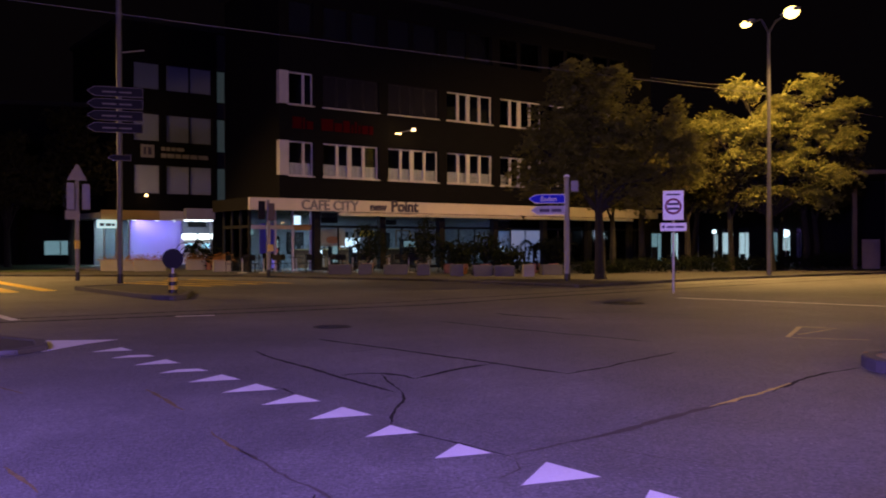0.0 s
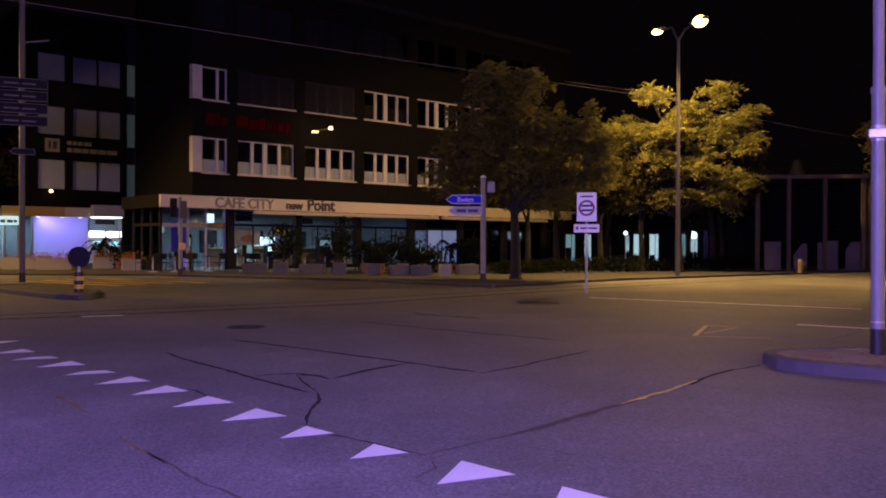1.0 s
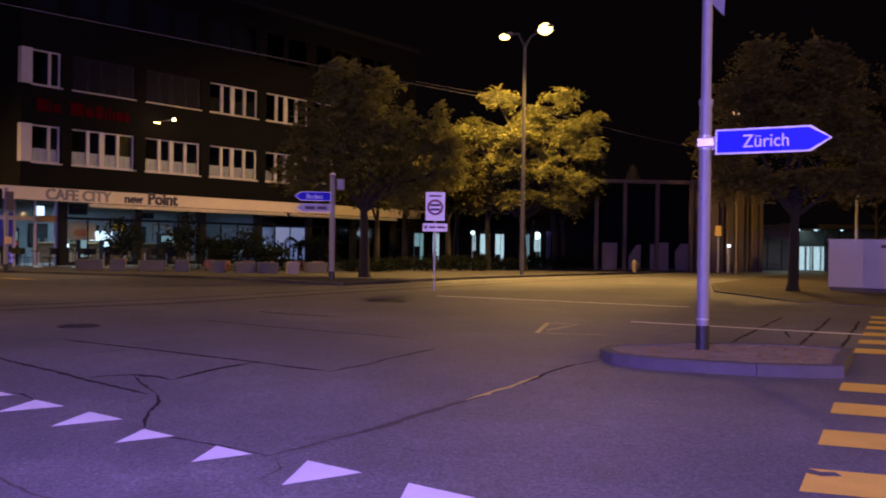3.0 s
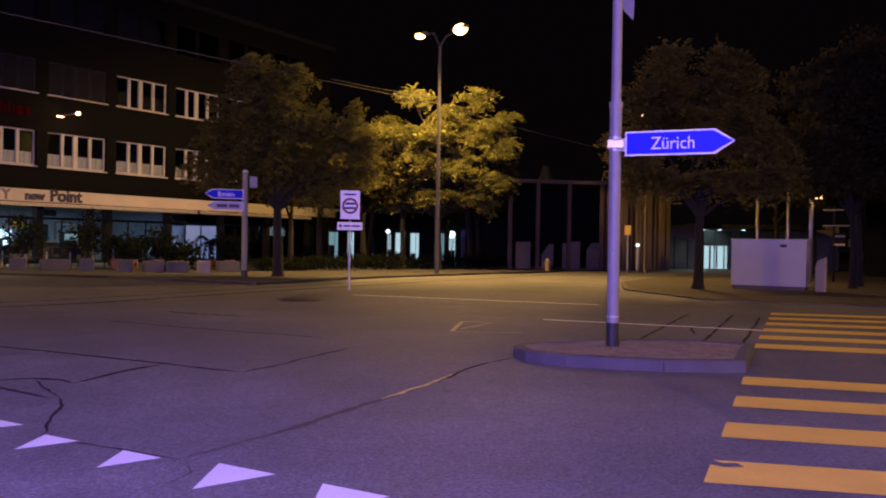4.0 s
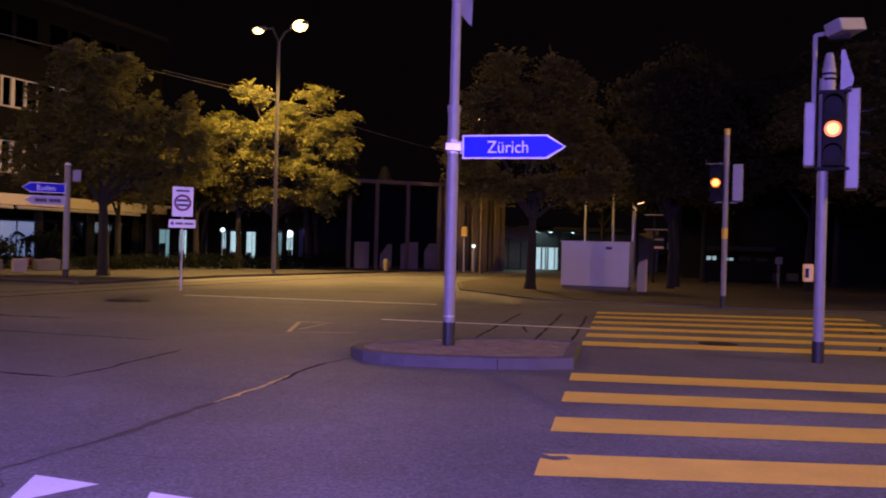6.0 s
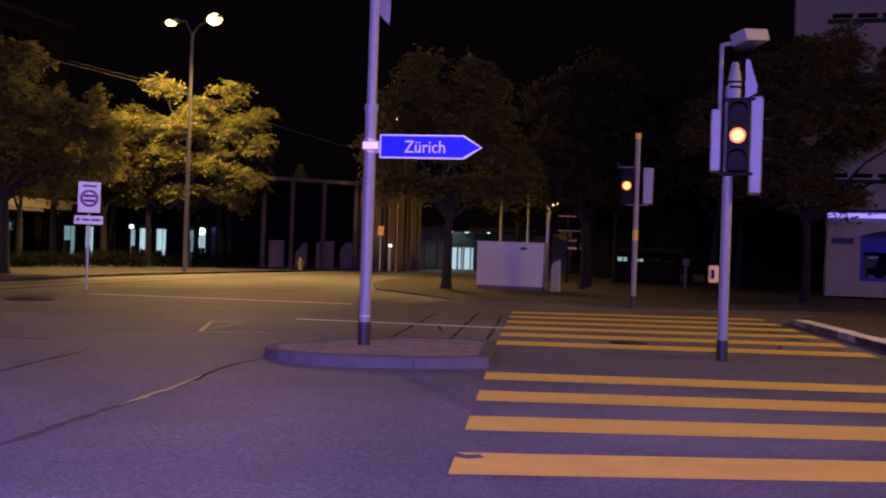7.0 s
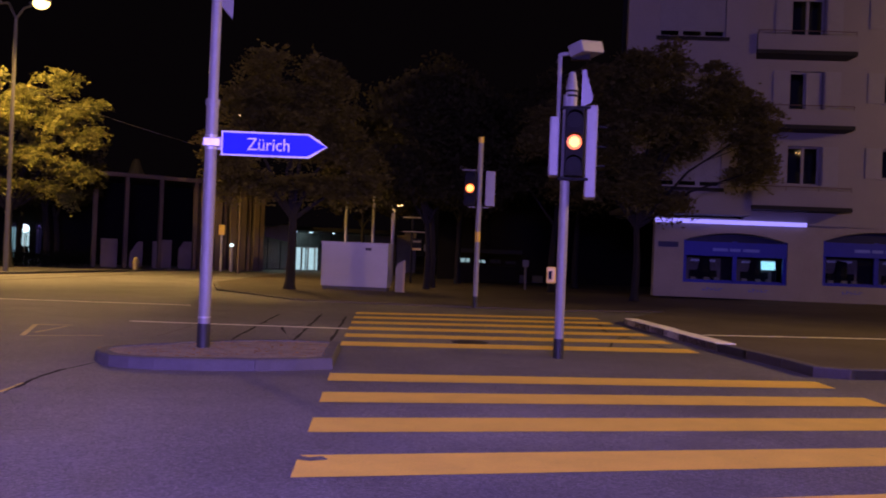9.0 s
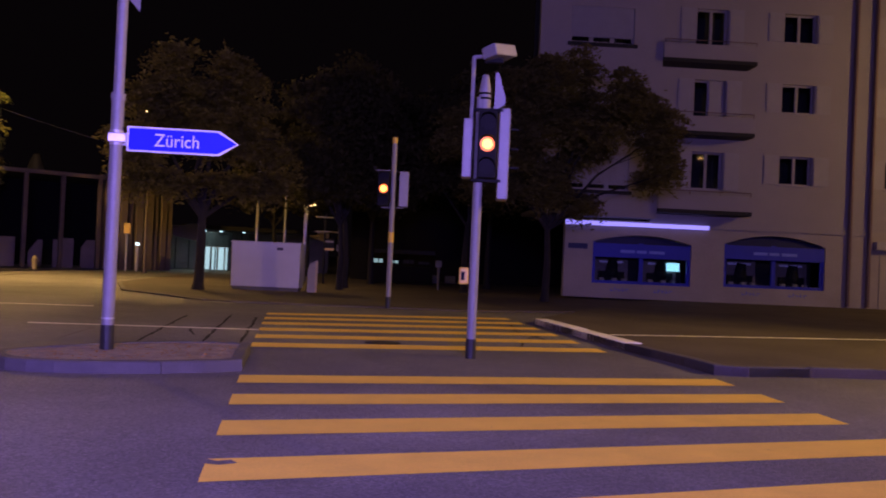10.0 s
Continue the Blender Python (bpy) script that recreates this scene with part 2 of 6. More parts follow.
# darker leaf copy: the shade on the unlit trees is put into the colour
LEAF_SHADED = leaf_mat("shaded_leaf", (0.05, 0.046, 0.018))
GLASS = thin_glass("window_glass")
RED_LETTER = mat("red_letter", (0.06, 0.002, 0.004), 0.95, spec=0.02, var=0.1, bump=0.02)
DARK_LETTER = mat("dark_letter", (0.04, 0.03, 0.06), 0.5, var=0.1, bump=0.02)
GREY_LETTER = mat("grey_letter", (0.2, 0.19, 0.2), 0.5, var=0.1, bump=0.02)
FABRIC = mat("rolled_awning", (0.5, 0.45, 0.38), 0.9, var=0.2, scale=4, bump=0.2)
DARK_PLASTIC = mat("dark_plastic", (0.014, 0.014, 0.016), 0.8, spec=0.12, var=0.2, bump=0.1)
LENS_DARK = mat("unlit_lens", (0.015, 0.015, 0.018), 0.7, spec=0.1, var=0.2, bump=0)
SODIUM_GLOW = glow("sodium_glow", (1.0, 0.7, 0.34), 5)
SODIUM_HOT = glow("sodium_bright_glow", (1.0, 0.66, 0.2), 6.5)
SODIUM_DIM = glow("sodium_small_glow", (1.0, 0.55, 0.22), 8)
AMBER_GLOW = glow("amber_signal_glow", (1.0, 0.16, 0.005), 2.0)
AMBER_CORE = glow("amber_core_glow", (1.0, 0.42, 0.05), 4.5)
COOL_GLOW = glow("cool_lamp_glow", (0.7, 0.9, 1.0), 2.2)
# wall colour with emission in place of the room's lamplight
LIT_ROOM_GLOW = mat("lit_room_glow", (0.15, 0.17, 0.22), 0.6, var=0.15, emit=(0.36, 0.5, 1.0), power=0.26)
BRIGHT_GLOW = glow("bright_lamp_glow", (0.8, 0.95, 1.0), 4.0)
STAIR_GLOW = glow("stairwell_glow", (0.6, 0.75, 0.72), 0.05)
COOL_DIM = glow("cool_dim_glow", (0.5, 0.8, 0.85), 0.42)
SCREEN_GLOW = glow("screen_glow", (0.35, 0.75, 1.0), 1.6)
VIOLET_FILL_GLOW = glow("violet_fill_glow", (0.26, 0.2, 1.0), 0.55)
LED_STRIP = glow("violet_strip_glow", (0.3, 0.24, 1.0), 1.3)
SHOP_GLOW = glow("shop_window_glow", (0.72, 0.92, 0.95), 0.9)


# ---------------------------------------------------------------- building blocks
def box(bm, x0, y0, z0, x1, y1, z1, bevel=0.0):
    made = bmesh.ops.create_cube(bm, size=1.0, matrix=Matrix.Translation(((x0 + x1) / 2, (y0 + y1) / 2, (z0 + z1) / 2)) @ Matrix.Diagonal((abs(x1 - x0), abs(y1 - y0), abs(z1 - z0), 1)))
    if bevel:
        edges = list({e for v in made["verts"] for e in v.link_edges})
        bmesh.ops.bevel(bm, geom=edges, offset=bevel, segments=2, profile=0.5, affect="EDGES")
    return bm


def bar(bm, p, q, r0, r1=None, seg=12):
    """A round bar from p to q, tapered from r0 to r1."""
    p, q = Vector(p), Vector(q)
    r1 = r0 if r1 is None else r1
    m = Matrix.Translation((p + q) / 2) @ (q - p).to_track_quat("Z", "Y").to_matrix().to_4x4()
    bmesh.ops.create_cone(bm, cap_ends=True, segments=seg, radius1=r0, radius2=r1, depth=(q - p).length, matrix=m)
    return bm


def slab(bm, outline, z0, z1):
    """A flat prism over an outline that runs anticlockwise."""
    low, top = [bm.verts.new((x, y, z0)) for x, y in outline], [bm.verts.new((x, y, z1)) for x, y in outline]
    bm.faces.new(top)
    bm.faces.new(low[::-1])
    for i in range(len(low)):
        j = (i + 1) % len(low)
        bm.faces.new((low[i], low[j], top[j], top[i]))
    return bm


def plate(bm, outline, depth):
    """An upright plate in the x-z plane, from y = 0 back to depth."""
    front, back = [bm.verts.new((x, 0, z)) for x, z in outline], [bm.verts.new((x, depth, z)) for x, z in outline]
    bm.faces.new(front)
    bm.faces.new(back[::-1])
    for i in range(len(front)):
        j = (i + 1) % len(front)
        bm.faces.new((front[j], front[i], back[i], back[j]))
    bmesh.ops.recalc_face_normals(bm, faces=bm.faces)
    return bm


def B(fn, *args, **kw):
    return fn(bmesh.new(), *args, **kw)


def part(name, bm, material, parent=None, label="", smooth=False):
    me = bpy.data.meshes.new(name)
    bm.to_mesh(me)
    bm.free()
    me.materials.append(material)
    if smooth:
        me.polygons.foreach_set("use_smooth", [True] * len(me.polygons))
    ob = new(name, me)
    ob.parent = parent
    if label:
        ob["label"] = label
    return ob


def thing(name, m, label, category, group="", kind=""):
    ob = new(name)
    ob.matrix_world = m
    ob.empty_display_size = 0.2
    return tagged(ob, label, category, group, kind)


def along(origin, to, z=0.0):
    """A frame at origin whose x axis points level towards to."""
    return pose(origin[0], origin[1], z, 0, 0, math.degrees(math.atan2(to[1] - origin[1], to[0] - origin[0])))


def writing(name, text, size, m, material, parent, extrude=0.01, shear=0.0, label="", bold=0.0):
    """Raised letters; in their own frame x runs along the line and z up."""
    cu = bpy.data.curves.new(name, "FONT")
    cu.body, cu.size, cu.extrude, cu.shear = text, size, extrude, shear
    cu.resolution_u, cu.offset = 3, bold
    tmp = bpy.data.objects.new(name, cu)
    me = bpy.data.meshes.new_from_object(tmp)
    bpy.data.objects.remove(tmp)
    me.materials.clear()
    me.materials.append(material)
    me.transform(m @ pose(0, 0, 0, 90))
    ob = new(name, me)
    ob.parent = parent
    if label:
        ob["label"] = label
    return ob


def bars(name, spans, z0, z1, y, material, parent, depth=0.03, label=""):
    """Plain bars in place of unreadable or brand lettering."""
    bm = bmesh.new()
    for a, b in spans:
        box(bm, a, y - depth, z0, b, y, z1)
    return part(name, bm, material, parent, label)


# ---------------------------------------------------------------- ground, pavements, kerbs
ground = part("ground", B(slab, [(-450, -450), (450, -450), (450, 450), (-450, 450)], -0.4, 0.0), ASPHALT)
tagged(ground, "worn dark asphalt of a wide road junction", "road", kind="structure")

KERB_STONE = bpy.data.meshes.new("kerb_stone")
_bm = B(box, 0, 0, 0, 0.985, 0.16, 0.15, 0.015)
_bm.to_mesh(KERB_STONE)
_bm.free()
KERB_STONE.materials.append(KERB)


def kerb_run(parent, points, height, stone_mesh=None):
    """Kerb stones one after another along a line; the stones stand left of the way."""
    n = 0
    for (ax, ay), (bx, by) in zip(points, points[1:]):
        length = math.hypot(bx - ax, by - ay)
        count = max(1, round(length))
        turn = math.degrees(math.atan2(by - ay, bx - ax))
        for i in range(count):
            f = i / count
            stone = new("kerb_stone", stone_mesh or KERB_STONE)
            stone.parent = parent
            stone.matrix_local = pose(ax + (bx - ax) * f, ay + (by - ay) * f, height - 0.15 + 0.004 * ((n * 7) % 3), 0, 0, turn) @ Matrix.Diagonal((length / count, 1, 1, 1))
            n += 1


def pavement(name, outline, height, material, label, category="pavement"):
    ob = part(name, B(slab, outline, 0.001, height), material)
    return tagged(ob, label, category, kind="structure")


plaza = pavement("pavement", [(4.4, 28.4), (10.1, 33.7), (21.4, 41.2), (45, 56), (60, 120), (-70, 120), (-70, 49), (-30, 43), (-9, 39.6), (0, 33.6)], 0.08, PAVING, "grey paved plaza with a low granite kerb")
kerb_run(plaza, [(45, 56), (21.4, 41.2), (10.1, 33.7), (4.4, 28.4)][::-1], 0.095)
kerb_run(plaza, [(-30, 43), (-9, 39.6), (0, 33.6), (4.4, 28.4)], 0.095)
park = pavement("pavement", [(14.9, 19.6), (19.4, 14.4), (24.0, 12.4), (60, 20), (80, 60), (44, 54), (18.6, 29.6), (15.6, 24.6)], 0.035, DARK_ASPHALT, "dark tree-planted pavement behind the crossing")
kerb_run(park, [(18.6, 29.6), (15.6, 24.6), (14.9, 19.6)], 0.045)
corner = pavement("pavement", [(11.75, 4.35), (11.95, 3.95), (12.74, 3.35), (32, -16), (70, -16), (70, 19), (30, 14.5), (17.5, 10.75), (13.65, 6.6), (12.4, 5.05)], 0.12, DARK_ASPHALT, "raised asphalt pavement in front of a corner house")
kerb_run(corner, [(13.65, 6.6), (12.4, 5.05), (11.75, 4.35), (11.95, 3.95), (12.74, 3.35), (19.0, -2.9)], 0.13)
PALE_STONE = KERB_STONE.copy()
PALE_STONE.transform(Matrix.Diagonal((1, 2.0, 1, 1)))
PALE_STONE.materials.clear()
PALE_STONE.materials.append(KERB_PALE)
kerb_run(corner, [(17.5, 10.75), (13.65, 6.6)], 0.132, PALE_STONE)

# traffic island with the signpost
def long_kerb(parent, line, height, width=0.14, edge=0.02, material=KERB):
    """One long kerb stone along an open line, its body left of the way, with a chamfered outer edge."""
    pts, bm, rings = [Vector(p) for p in line], bmesh.new(), []
    for i, p in enumerate(pts):
        t = (pts[min(i + 1, len(pts) - 1)] - pts[max(i - 1, 0)]).normalized()
        n = Vector((-t.y, t.x))
        q = p + t * (0.004 if i == 0 else -0.004 if i == len(pts) - 1 else 0)
        rings.append([bm.verts.new((q.x + n.x * o, q.y + n.y * o, z)) for o, z in ((0, 0), (0.006, height - edge), (edge, height), (width, height + 0.003), (width, 0))])
    for r0, r1 in zip(rings, rings[1:]):
        for k in range(4):
            bm.faces.new((r0[k], r1[k], r1[k + 1], r0[k + 1]))
    bm.faces.new(rings[0])
    bm.faces.new(rings[-1][::-1])
    return part("kerb_stone", bm, material, parent)


ISLAND = [[(5.2, 10.42), (4.96, 10.32), (4.79, 10.1), (4.71, 9.82), (4.7, 9.56), (4.8, 9.3), (4.98, 9.05), (5.3, 8.77), (5.86, 8.39)], [(5.86, 8.39), (6.3, 8.2), (6.74, 8.08)], [(6.74, 8.08), (7.4, 8.8), (8.06, 9.5)], [(8.06, 9.5), (7.7, 9.95), (7.2, 10.25), (6.4, 10.48), (5.2, 10.42)]]
island = thing("traffic_island", pose(0, 0, 0), "low traffic island with granite kerb and gravel top", "island", kind="structure")
ISLAND_RING = [p for stone in ISLAND for p in stone[:-1]]
part("island_top", B(slab, [(6.3 + (x - 6.3) * 0.96, 9.35 + (y - 9.35) * 0.94) for x, y in ISLAND_RING], 0.001, 0.122), GRAVEL, island)
for _stone in ISLAND:
    long_kerb(island, _stone, 0.132)


# fallen leaves on the island
litter_rng = random.Random(23)
bm = bmesh.new()
for _i in range(420):
    _x, _y = litter_rng.uniform(4.9, 7.9), litter_rng.uniform(8.4, 10.3)
    if 1.085 * (_x - 6.74) - 0.05 > _y - 8.25 or _y < 9.25 - 0.62 * (_x - 4.95) or _y > 10.25 - 0.4 * max(0.0, _x - 6.9):
        continue
    _a, _s, _t = litter_rng.uniform(0, 6.28), litter_rng.uniform(0.018, 0.04), litter_rng.uniform(0, 0.015)
    _u, _v = Vector((math.cos(_a), math.sin(_a), 0)) * _s, Vector((-math.sin(_a), math.cos(_a), 0)) * _s * 0.55
    _c = Vector((_x, _y, 0.128))
    bm.faces.new([bm.verts.new(_p) for _p in (_c - _u, _c - _v + Vector((0, 0, _t)), _c + _u, _c + _v + Vector((0, 0, _t * 0.5)))])
tagged(part("fallen_leaves", bm, mat("fallen_leaf", (0.3, 0.17, 0.06), 0.9, var=0.5, scale=9, bump=0)), "brown fallen leaves scattered on the island gravel", "leaves", kind="stuff")


# ---------------------------------------------------------------- road markings and cracks
def flat(name, outline, z, material, label, category="road marking", group="", parent=None):
    bm = bmesh.new()
    f = bm.faces.new([bm.verts.new((x, y, z)) for x, y in outline])
    if f.normal.z < 0 or f.calc_area() and f.normal.z < 0:
        f.normal_flip()
    bm.normal_update()
    if f.normal.z < 0:
        f.normal_flip()
    ob = part(name, bm, material, parent)
    return tagged(ob, label, category, group, "structure") if parent is None else ob


def stripe(a, b, width, material, label, name="road_line", z=0.005, group=""):
    ax, ay, bx, by = *a, *b
    l = math.hypot(bx - ax, by - ay)
    nx, ny = -(by - ay) / l * width / 2, (bx - ax) / l * width / 2
    return flat(name, [(ax - nx, ay - ny), (bx - nx, by - ny), (bx + nx, by + ny), (ax + nx, ay + ny)], z, material, label, group=group)


# near half of the yellow crossing: six bars that start along one slanting edge
E0, STEP, BAR = Vector((3.33, 4.35)), Vector((0.922, 1.012)), Vector((0.405, 0.445))
crossing = thing("pedestrian_crossing", pose(0, 0, 0), "yellow zebra crossing with worn broad bars on asphalt", "crossing", kind="structure")
for _i in range(-2, 4):
    _p = E0 + STEP * _i
    _q = Vector((8.15, 1.16)) + Vector((0.9, 0.86)) * _i
    flat("crossing_bar", [_p, _q, _q + Vector((0.42, 0.4)), _p + BAR], 0.005, YELLOW_PAINT, "", parent=crossing)
flat("worn_notch", [(3.62, 4.73), (3.68, 4.6), (3.8, 4.56), (3.83, 4.66), (3.74, 4.69), (3.72, 4.8)], 0.009, ASPHALT, "", parent=crossing)
F0, FSTEP = Vector((8.52, 10.06)), Vector((0.93, 1.0))
for _i in range(6):
    _p = F0 + FSTEP * _i
    _q = Vector((13.05, 6.6)) + Vector((1.0, 1.03)) * _i
    flat("crossing_bar", [_p, _q, _q + Vector((0.43, 0.45)), _p + Vector((0.43, 0.46))], 0.005, YELLOW_PAINT, "", parent=crossing)

# give-way teeth
TOOTH0, TSTEP = Vector((0.452, 5.104)), Vector((-0.5105, 0.653))
teeth = thing("give_way_line", pose(0, 0, 0), "row of white triangular give-way teeth painted on asphalt", "road marking", kind="structure")
for _i in range(-3, 11):
    _p = TOOTH0 + TSTEP * _i
    _cut, _k = _i in (7, 9), 0.78 if _i in (1, 2) else 1.0
    _o = [(0, 0), (0.5, 0.18)] + ([(0.21, 0.55)] if not _cut else [(0.33, 0.36), (0.12, 0.30)])
    flat("tooth", [(_p.x + a * _k, _p.y + b * _k) for a, b in _o], 0.005, WHITE_PAINT, "", parent=teeth)
flat("road_line", [(-5.9, 13.1), (-5.75, 12.1), (-5.3, 11.7), (-5.1, 12.6), (-4.85, 13.2)], 0.005, WHITE_PAINT, "white painted wedge before a kerb nose")

stripe((7.7, 14.9), (10.5, 12.2), 0.17, LANE_WHITE, "thin white lane line on asphalt")
stripe((6.1, 22.9), (11.0, 18.4), 0.15, LANE_WHITE, "thin white lane line on asphalt")
stripe((5.15, 13.15), (6.0, 14.8), 0.08, OLD_YELLOW, "worn pale kinked line on asphalt")
stripe((6.0, 14.8), (6.45, 14.45), 0.07, OLD_YELLOW, "worn pale kinked line on asphalt")
stripe((5.45, 13.5), (6.3, 14.3), 0.05, OLD_YELLOW, "worn pale kinked line on asphalt")
stripe((5.2, 13.1), (6.15, 12.7), 0.05, OLD_YELLOW, "worn pale kinked line on asphalt")
stripe((-5.3, 17.5), (-4.6, 17.75), 0.2, WHITE_PAINT, "short white dash on asphalt")
stripe((-9.6, 18.6), (-8.1, 16.7), 0.2, WHITE_PAINT, "short white dash on asphalt")
stripe((15.1, 7.6), (26.0, -0.1), 0.15, LANE_WHITE, "thin white line on raised asphalt", z=0.125)
for _a, _b in (((-18.6, 36.2), (-12.35, 27.7)), ((-16.4, 31.5), (-13.1, 26.8)), ((-15.2, 27.9), (-13.9, 25.9))):
    stripe(_a, _b, 0.5, YELLOW_PAINT, "yellow crossing bar beside an island", "crossing_bar", group="far crossing")
for _a, _b in (((-12.2, 33.7), (-7.9, 30.4)), ((-11.9, 34.8), (-7.3, 31.2)), ((-11.3, 35.8), (-6.6, 32.0)), ((-10.5, 36.6), (-5.6, 32.6))):
    stripe(_a, _b, 0.35, YELLOW_PAINT, "yellow crossing bar before the cafe", "crossing_bar", group="far crossing")


def crack(points, width, material, label, wobble=0.05, z=0.003):
    """A crooked ribbon of tar along a line."""
    rng = random.Random(int(abs(points[0][0] * 131 + points[0][1] * 17) * 10))
    line = []
    for a, b in zip(points, points[1:]):
        n = max(2, int(math.hypot(b[0] - a[0], b[1] - a[1]) / 0.09))
        for i in range(n):
            f = i / n
            line.append((a[0] + (b[0] - a[0]) * f, a[1] + (b[1] - a[1]) * f))
    line.append(points[-1])
    bm, prev, dx, dy = bmesh.new(), None, 0.0, 0.0
    for i, (x, y) in enumerate(line):
        j = min(i + 1, len(line) - 1)
        k = max(0, j - 1)
        tx, ty = line[j][0] - line[k][0], line[j][1] - line[k][1]
        l = math.hypot(tx, ty) or 1
        nx, ny = -ty / l, tx / l
        dx = dx * 0.8 + rng.uniform(-wobble, wobble) * 0.5
        w = width * rng.uniform(0.3, 0.8) / 2 * min(1, 0.25 + i * 0.2, 0.25 + (len(line) - 1 - i) * 0.2)
        pair = (bm.verts.new((x + nx * (dx - w), y + ny * (dx - w), z)), bm.verts.new((x + nx * (dx + w), y + ny * (dx + w), z)))
        if prev:
            f = bm.faces.new((prev[0], pair[0], pair[1], prev[1]))
            f.normal_update()
            if f.normal.z < 0:
                f.normal_flip()
        prev = pair
    return tagged(part("asphalt_crack", bm, material), label, "crack", "cracks in the road", "structure")


TAR_LABEL = "dark tar-sealed crack in the asphalt"
PALE_LABEL = "pale worn seam in the asphalt"
crack([(-1.85, 13.15), (-0.8, 12.0), (0.15, 10.9), (0.6, 10.4), (1.0, 9.9), (1.35, 9.5)], 0.12, TAR, TAR_LABEL, 0.02)
crack([(1.35, 9.5), (1.9, 10.1), (2.6, 10.9), (3.0, 11.4)], 0.08, TAR, TAR_LABEL, 0.03)
crack([(-2.5, 11.7), (-2.15, 11.05), (-1.3, 9.7), (-0.85, 9.0), (-0.45, 8.4)], 0.1, TAR, TAR_LABEL, 0.02)
crack([(-1.1, 9.5), (-0.9, 9.6), (-0.65, 9.6), (-0.45, 9.45), (-0.3, 9.2)], 0.16, TAR, TAR_LABEL, 0.03)
crack([(-0.3, 9.2), (0.1, 9.85), (0.6, 10.4)], 0.12, TAR, TAR_LABEL, 0.02)
crack([(-0.69, 9.67), (-0.55, 9.0), (-0.41, 8.47)], 0.045, TAR, TAR_LABEL, 0.03)
crack([(-0.41, 8.47), (-0.37, 8.0), (-0.43, 7.35), (-0.4, 6.8)], 0.055, TAR, TAR_LABEL, 0.03)
crack([(-0.4, 6.75), (0.1, 6.2), (0.45, 5.8)], 0.045, TAR, TAR_LABEL, 0.02)
crack([(0.4, 5.8), (0.8, 6.15), (1.2, 6.5), (1.6, 6.85), (2.3, 7.55)], 0.045, SEAM, TAR_LABEL, 0.03, z=0.005)
crack([(1.0, 6.3), (1.6, 6.87), (2.3, 7.55), (2.7, 7.95)], 0.12, SEAM, "brownish seam in the asphalt", 0.02)
crack([(2.3, 7.55), (2.7, 7.95), (3.1, 8.35), (3.5, 8.8)], 0.085, BRIGHT_SEAM, PALE_LABEL, 0.03, z=0.005)
crack([(3.1, 8.3), (3.75, 9.1), (4.1, 9.45), (4.7, 9.9)], 0.08, TAR, TAR_LABEL, 0.03)
crack([(0.45, 5.8), (0.47, 5.5), (0.27, 5.2)], 0.03, SEAM, TAR_LABEL, 0.03)
crack([(0.0, 16.1), (1.2, 14.6), (2.4, 13.3), (3.0, 12.6)], 0.1, TAR, TAR_LABEL, 0.03)
crack([(1.05, 18.0), (1.7, 17.1), (2.4, 16.4)], 0.2, TAR, TAR_LABEL, 0.12)
crack([(-1.5, 11.35), (-1.1, 11.65), (-0.8, 12.0)], 0.035, TAR, TAR_LABEL, 0.03)
crack([(1.0, 6.2), (1.25, 5.95), (1.4, 5.8), (2.0, 5.4)], 0.018, SEAM, TAR_LABEL, 0.03)
crack([(-1.8, 8.75), (-1.6, 8.65), (-1.4, 8.3)], 0.06, TAR, TAR_LABEL, 0.03)
crack([(-1.75, 6.65), (-1.45, 6.1), (-1.2, 5.75)], 0.05, YELLOW_SEAM, PALE_LABEL, 0.03)
crack([(-1.5, 6.2), (-1.2, 5.75), (-0.9, 5.3), (-0.65, 4.95), (-0.3, 4.4)], 0.045, SEAM, TAR_LABEL, 0.04)
crack([(-0.72, 4.95), (-0.75, 4.7), (-0.6, 4.5)], 0.05, TAR, TAR_LABEL, 0.03)
crack([(-2.9, 8.6), (-2.2, 7.5)], 0.07, YELLOW_SEAM, PALE_LABEL, 0.02)
crack([(-4.9, 9.2), (-4.0, 8.4)], 0.07, YELLOW_SEAM, PALE_LABEL, 0.02)
crack([(-2.8, 5.6), (-2.3, 5.0)], 0.06, YELLOW_SEAM, PALE_LABEL, 0.02)
crack([(6.8, 12.3), (8.3, 13.8)], 0.05, SEAM, TAR_LABEL, 0.02)
crack([(11.4, 15.5), (7.5, 11.4)], 0.09, TAR, TAR_LABEL, 0.02)
crack([(12.4, 15.3), (8.3, 10.9)], 0.09, TAR, TAR_LABEL, 0.02)
crack([(12.5, 14.6), (8.8, 10.6)], 0.09, TAR, TAR_LABEL, 0.02)
crack([(10.5, 13.3), (9.6, 13.0), (8.9, 11.9)], 0.08, TAR, TAR_LABEL, 0.02)
crack([(17.2, 11.3), (15.0, 9.6), (13.2, 7.2)], 0.08, TAR, TAR_LABEL, 0.03)
crack([(12.0, 7.6), (13.5, 8.5), (15.5, 9.2)], 0.06, TAR, TAR_LABEL, 0.03)
crack([(-9.5, 15.6), (-5.8, 17.4), (-0.3, 20.6), (3.5, 24.2), (8.6, 28.6), (19.4, 37.4)], 0.32, TAR, "long dark joint along the road edge", 0.02)
crack([(-8.5, 17.0), (-1.1, 21.6), (3.2, 25.6), (8.4, 30.2), (19.0, 38.6)], 0.24, TAR, "long dark joint along the road edge", 0.02)


